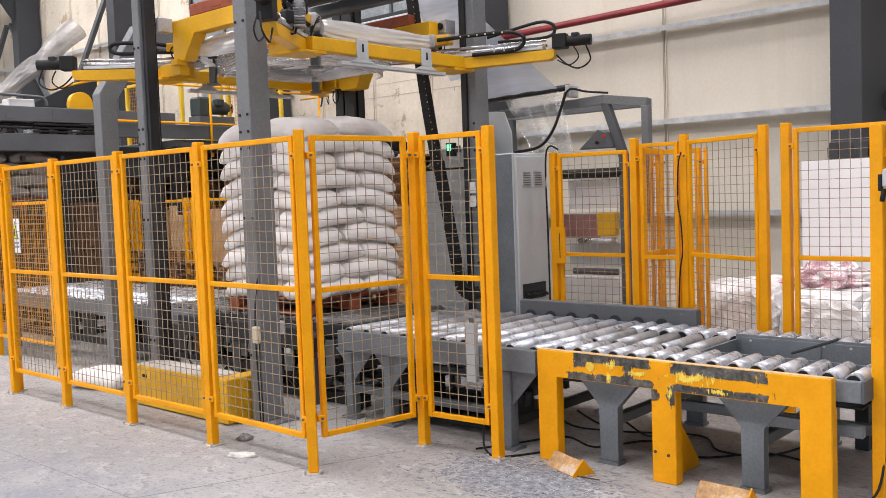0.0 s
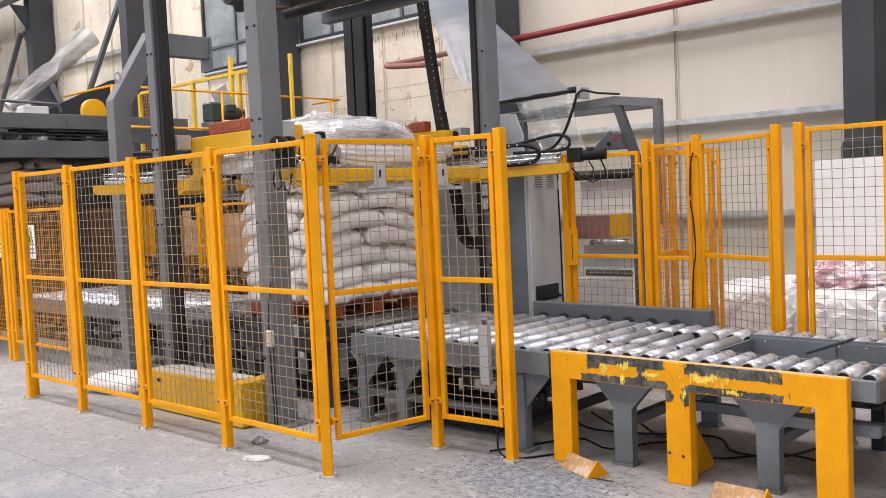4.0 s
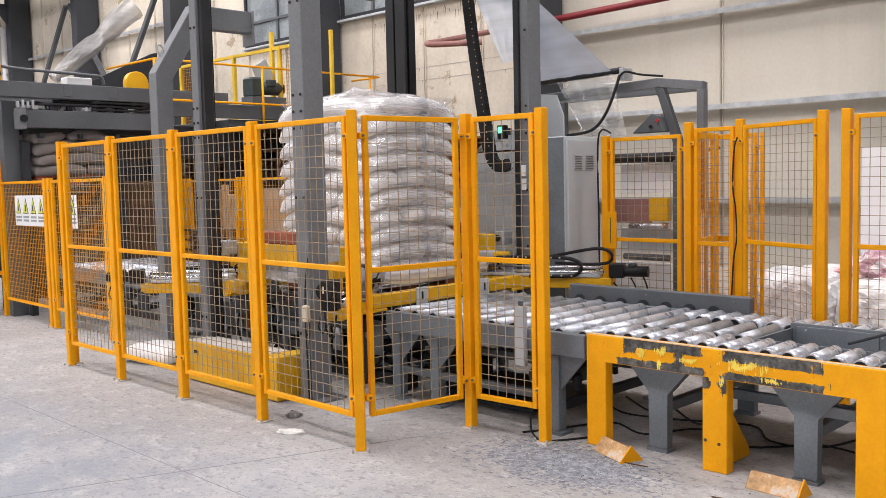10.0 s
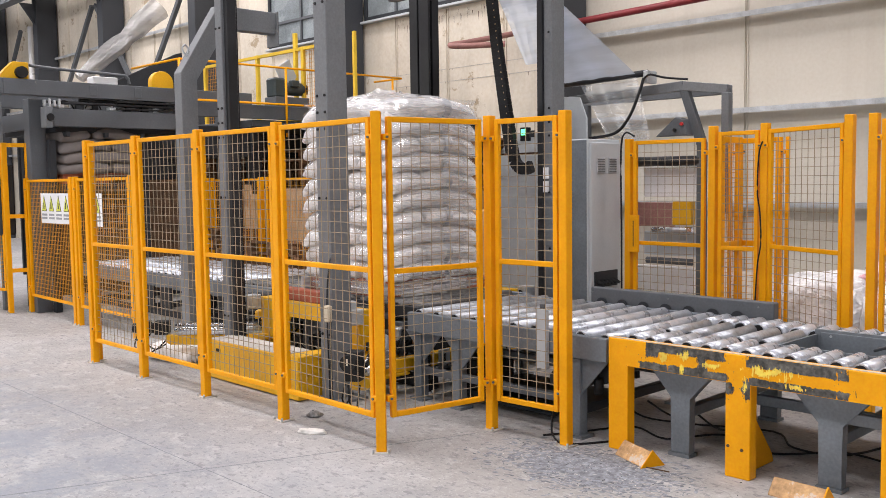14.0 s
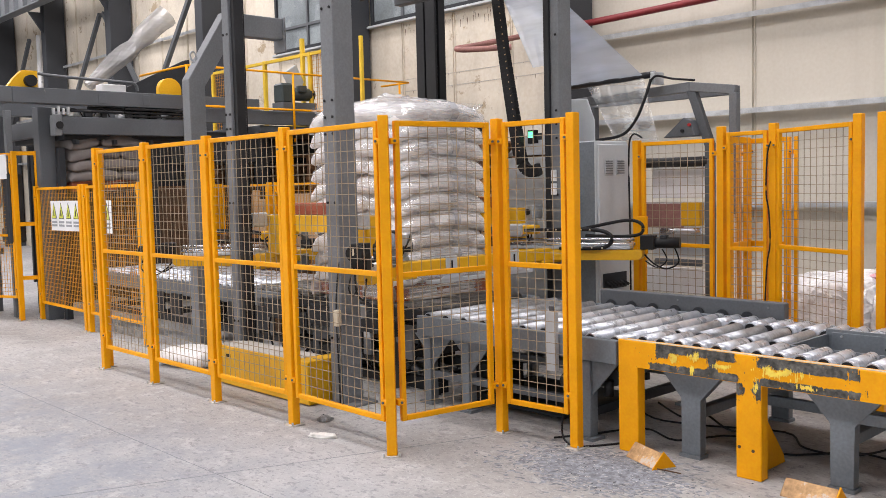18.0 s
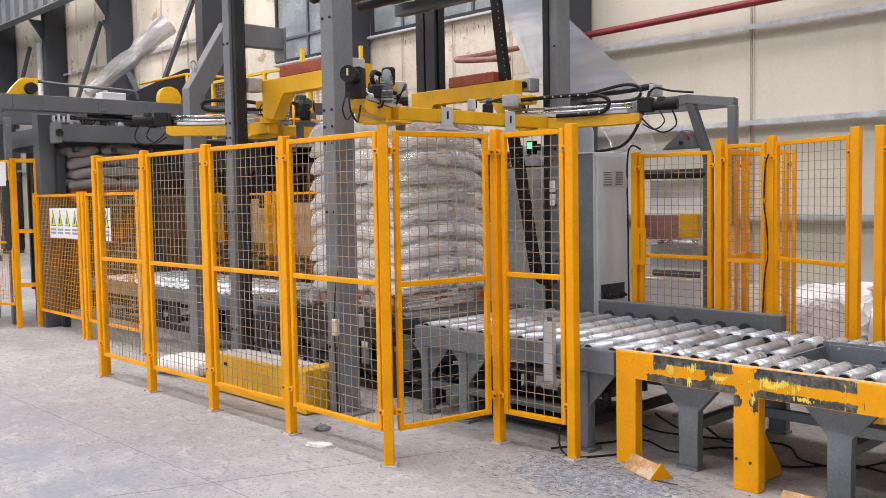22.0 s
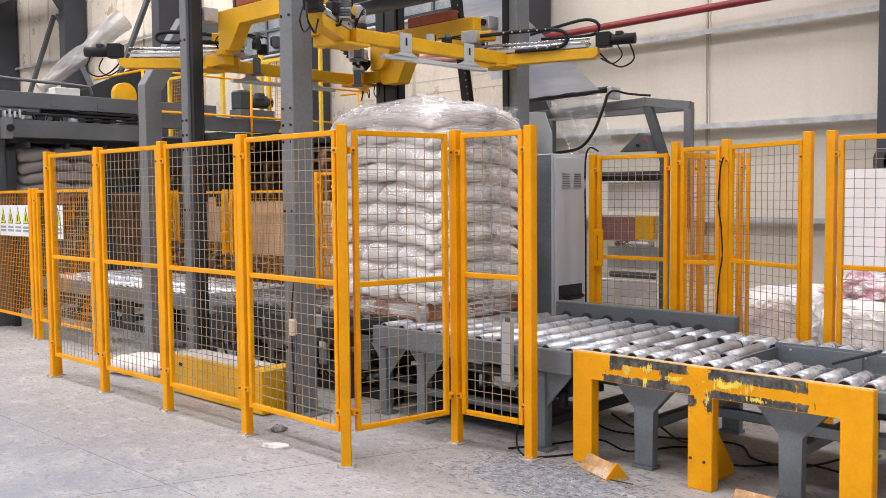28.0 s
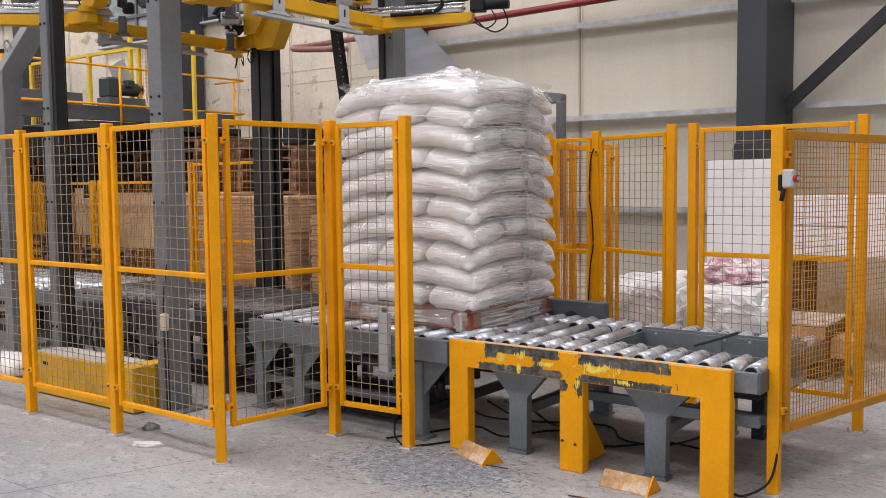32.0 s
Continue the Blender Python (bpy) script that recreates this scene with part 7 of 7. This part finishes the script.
# wrapped white goods and boards in front of the wall
def wrapped(x, y, sx, sy, sz, seed, label):
    bm = bmesh.new()
    bmesh.ops.create_cube(bm, size=2)
    bmesh.ops.subdivide_edges(bm, edges=list(bm.edges), cuts=34, use_grid_fill=True)
    for v in bm.verts:
        c = v.co
        round_off = 1 - 0.10 * (abs(c.x) ** 5 * abs(c.z) ** 5 + abs(c.y) ** 5 * abs(c.z) ** 5 + abs(c.x * c.y) ** 5)
        p = Vector((c.x * sx / 2, c.y * sy / 2, (c.z + 1) * sz / 2)) * round_off
        d = Vector((noise.noise(p * 4 + Vector((seed, 0, 0))), noise.noise(p * 4 + Vector((0, seed, 0))), noise.noise(p * 4 + Vector((0, 0, seed))))) * 0.045
        crease = (1 - abs(noise.noise(p * 11 + Vector((seed, 3, 0))))) ** 3 * 0.018 + (1 - abs(noise.noise(p * 22 + Vector((seed, 5, 0))))) ** 3 * 0.006
        p += d + c.normalized() * crease
        p.z = max(p.z, 0)
        v.co = p
    t = thing("wrapped_bales", at(x, y, 0.12), label, "wrapped goods", "wrapped goods")
    part("wrapped_body", bm, CRINKLE, t)
    part("wooden_base", box(shape(), -sx / 2 + 0.03, sx / 2 - 0.03, -sy / 2 + 0.03, sy / 2 - 0.03, -0.12, -0.003), BROWN, t)
    return t


wrapped(0.72, 4.6, 0.74, 0.9, 0.62, 1, "white film-wrapped bale of goods on a pallet")
wrapped(1.50, 4.55, 0.72, 0.8, 0.58, 5, "white film-wrapped bale with a tan box edge")
pink = material("pink_film", (0.75, 0.42, 0.48), 0.4, grain=0.3, scale=9, spots=((0.8, 0.78, 0.78), 0.5, 8), bump=0.5)
bm = bmesh.new()
bmesh.ops.create_icosphere(bm, subdivisions=4, radius=1)
for v in bm.verts:
    f = 1 + 0.35 * noise.noise(v.co * 2.2) + 0.16 * noise.noise(v.co * 6) + 0.05 * noise.noise(v.co * 14)
    v.co = Vector((v.co.x * 0.36 * f, v.co.y * 0.26 * f, max(-0.06, v.co.z * 0.15 * f)))
ob = solid("crumpled_film", bm, pink, "crumpled pink and white plastic film heap", "litter")
ob.matrix_world = at(1.35, 4.7, 0.76)
bs = thing("white_board_stack", at(1.29, 5.5), "tall stack of white foam boards", "board stack")
for k in range(3):
    part("board", soften(box(shape(), -0.30, 0.30, -0.35, 0.35, 0.15 + 0.553 * k, 0.7015 + 0.553 * k), 0.002), WHITE, bs)
for k in range(4):
    part("dark_casting", soften(prism(shape(), [(-0.06, 0), (0.06, 0), (0.065, 0.1), (0.04, 0.16), (-0.04, 0.16), (-0.065, 0.1)], Matrix(((1, 0, 0, -0.02 + 0.085 * k + 0.09 * (k // 2)), (0, 0, 1, -0.3), (0, 1, 0, 1.811), (0, 0, 0, 1))), 0.12), 0.01), HALLGREY, bs, "dark brown casting lying on top")
part("bearer", box(shape(), -0.28, 0.28, -0.33, 0.33, 0, 0.148), BROWN, bs)
bs2 = thing("white_board_stack", at(2.3, 5.5), "low stack of white foam boards on timber trestles", "board stack")
for k in range(2):
    part("board", soften(box(shape(), -0.62, 0.62, -0.35, 0.35, 0.93 + 0.27 * k, 1.195 + 0.27 * k), 0.006), WHITE, bs2)
for x in (-0.52, 0.52):
    part("trestle", soften(box(shape(), x - 0.07, x + 0.07, -0.32, 0.32, 0, 0.928), 0.006), TIMBER, bs2, "dark brown timber trestle under the boards")
cbx = thing("wooden_crate", at(2.05, 4.55), "dark brown slatted wooden crate on the floor", "crate")
part("body", soften(box(shape(), -0.27, 0.27, -0.35, 0.35, 0.0, 0.43), 0.006), TIMBER, cbx)
for k in range(4):
    part("slat", soften(box(shape(), -0.275, 0.275, -0.362, -0.351, 0.02 + 0.105 * k, 0.11 + 0.105 * k), 0.003), BROWN if k == 3 else TIMBER, cbx)
part("lid", soften(box(shape(), -0.28, 0.28, -0.36, 0.36, 0.431, 0.45), 0.004), DUSTY, cbx, "pale lid")
part("side_box", soften(box(shape(), 0.276, 0.46, -0.2, 0.2, 0.16, 0.32), 0.004), BROWN, cbx)
lamp = thing("status_lamp", at(-1.27, 2.80, 2.02), "small green status lamp on a black box", "lamp")
part("lamp_box", soften(box(shape(), -0.04, 0.04, -0.03, 0.03, -0.06, 0.06), 0.004), BLACK, lamp)
part("lamp_bracket", box(shape(), 0.04, 0.10, 0.0, 0.012, -0.03, 0.03), DARK, lamp)
part("lens", soften(box(shape(), -0.025, 0.025, -0.036, -0.031, -0.01, 0.045), 0.002), GREENLAMP, lamp)

# ---- what moves ----
RING_Z = [(0, 2.75), (0.5, 2.724), (1, 2.614), (1.5, 2.46), (2, 2.31), (3, 2.0), (3.5, 1.90), (4, 1.82), (4.5, 1.74), (5.5, 1.555), (6.5, 1.37), (7, 1.26), (7.5, 1.135), (8, 1.04), (9, 0.88), (9.5, 0.80), (10, 0.71), (10.5, 0.66), (11, 0.52), (11.5, 0.36), (12, 0.26), (12.5, 0.235), (14.5, 0.235), (15.2, 0.26), (16, 0.45), (16.5, 0.56), (17, 0.69), (18, 0.99), (18.5, 1.154), (19, 1.317), (20, 1.63), (20.5, 1.77), (21, 1.926), (22, 2.216), (22.5, 2.335), (23, 2.49), (23.5, 2.595), (24, 2.67), (24.5, 2.745), (25, 2.773), (28.5, 2.775), (29, 2.82), (29.5, 2.886), (30, 2.953), (30.5, 2.99), (31, 2.995), (32, 3.0)]
LOAD_X = [(0, -0.115), (0.5, -0.035), (1, -0.004), (1.5, 0.0), (25.4, 0.0), (25.8, 0.06), (26.4, 0.27), (27, 0.50), (27.5, 0.69), (28, 0.87), (28.5, 1.04), (29, 1.20), (29.5, 1.40), (30, 1.59), (30.5, 1.77), (31, 1.935), (31.5, 2.12), (32, 2.31)]


def motions():
    walk(ring, [(t, at(MX, MY, z)) for t, z in RING_Z])
    walk(load, [(t, at(LX + x, LY, ROLL)) for t, x in LOAD_X])
    # the hood leaves the ring band by band on its way down
    for ob, z1, z0 in BANDS:
        rows = [(t, at(0, 0, max(z1, z - ROLL + 0.17))) for t, z in RING_Z if t <= 12.5]
        walk(ob, rows + [(32, at(0, 0, z1))])
    # the bight of the cable chain hangs lower the higher the ring stands
    sink = [(t, 0.98 * min(1.0, max(0.0, (z - 1.25) / 1.1))) for t, z in RING_Z]
    walk(BIGHT, [(t, at(0.19 * d, 0, -d)) for t, d in sink])
    # each bunch rides on the ring's arms, then closes in on the foot of the load
    shift = dict(LOAD_X)
    for ob, sx, sy in HEMS:
        turn = 90 if sx else 0
        rows = [(t, at(sx * 0.84 - shift.get(t, 0.0), sy * 0.80, max(0.09, z - ROLL + 0.165), turn)) for t, z in RING_Z if t <= 12]
        rows += [(12.5, at(sx * 0.80, sy * 0.77, 0.10, turn)), (13.2, at(sx * 0.64, sy * 0.61, 0.07, turn)), (14.5, at(sx * 0.505, sy * 0.475, 0.058, turn)), (32, at(sx * 0.505, sy * 0.475, 0.058, turn))]
        walk(ob, rows)
    # the lift table of the palletiser sinks a little and comes up again with its load
    for ob, z0 in ((stack2, 1.64), (table, 0.0)):
        x, y = (-8.15, 1.70) if ob is stack2 else (0.0, 0.0)
        walk(ob, [(t, at(x, y, z0 - d)) for t, d in ((0, 0), (25.5, 0), (26.5, 0.05), (27.5, 0.11), (28.2, 0.11), (29, 0.04), (30, 0), (32, 0))])
    walk(CAP, [(t, at(0, 0, max(TOP, z - ROLL + 0.17))) for t, z in RING_Z if t <= 4] + [(32, at(0, 0, TOP))])


motions()
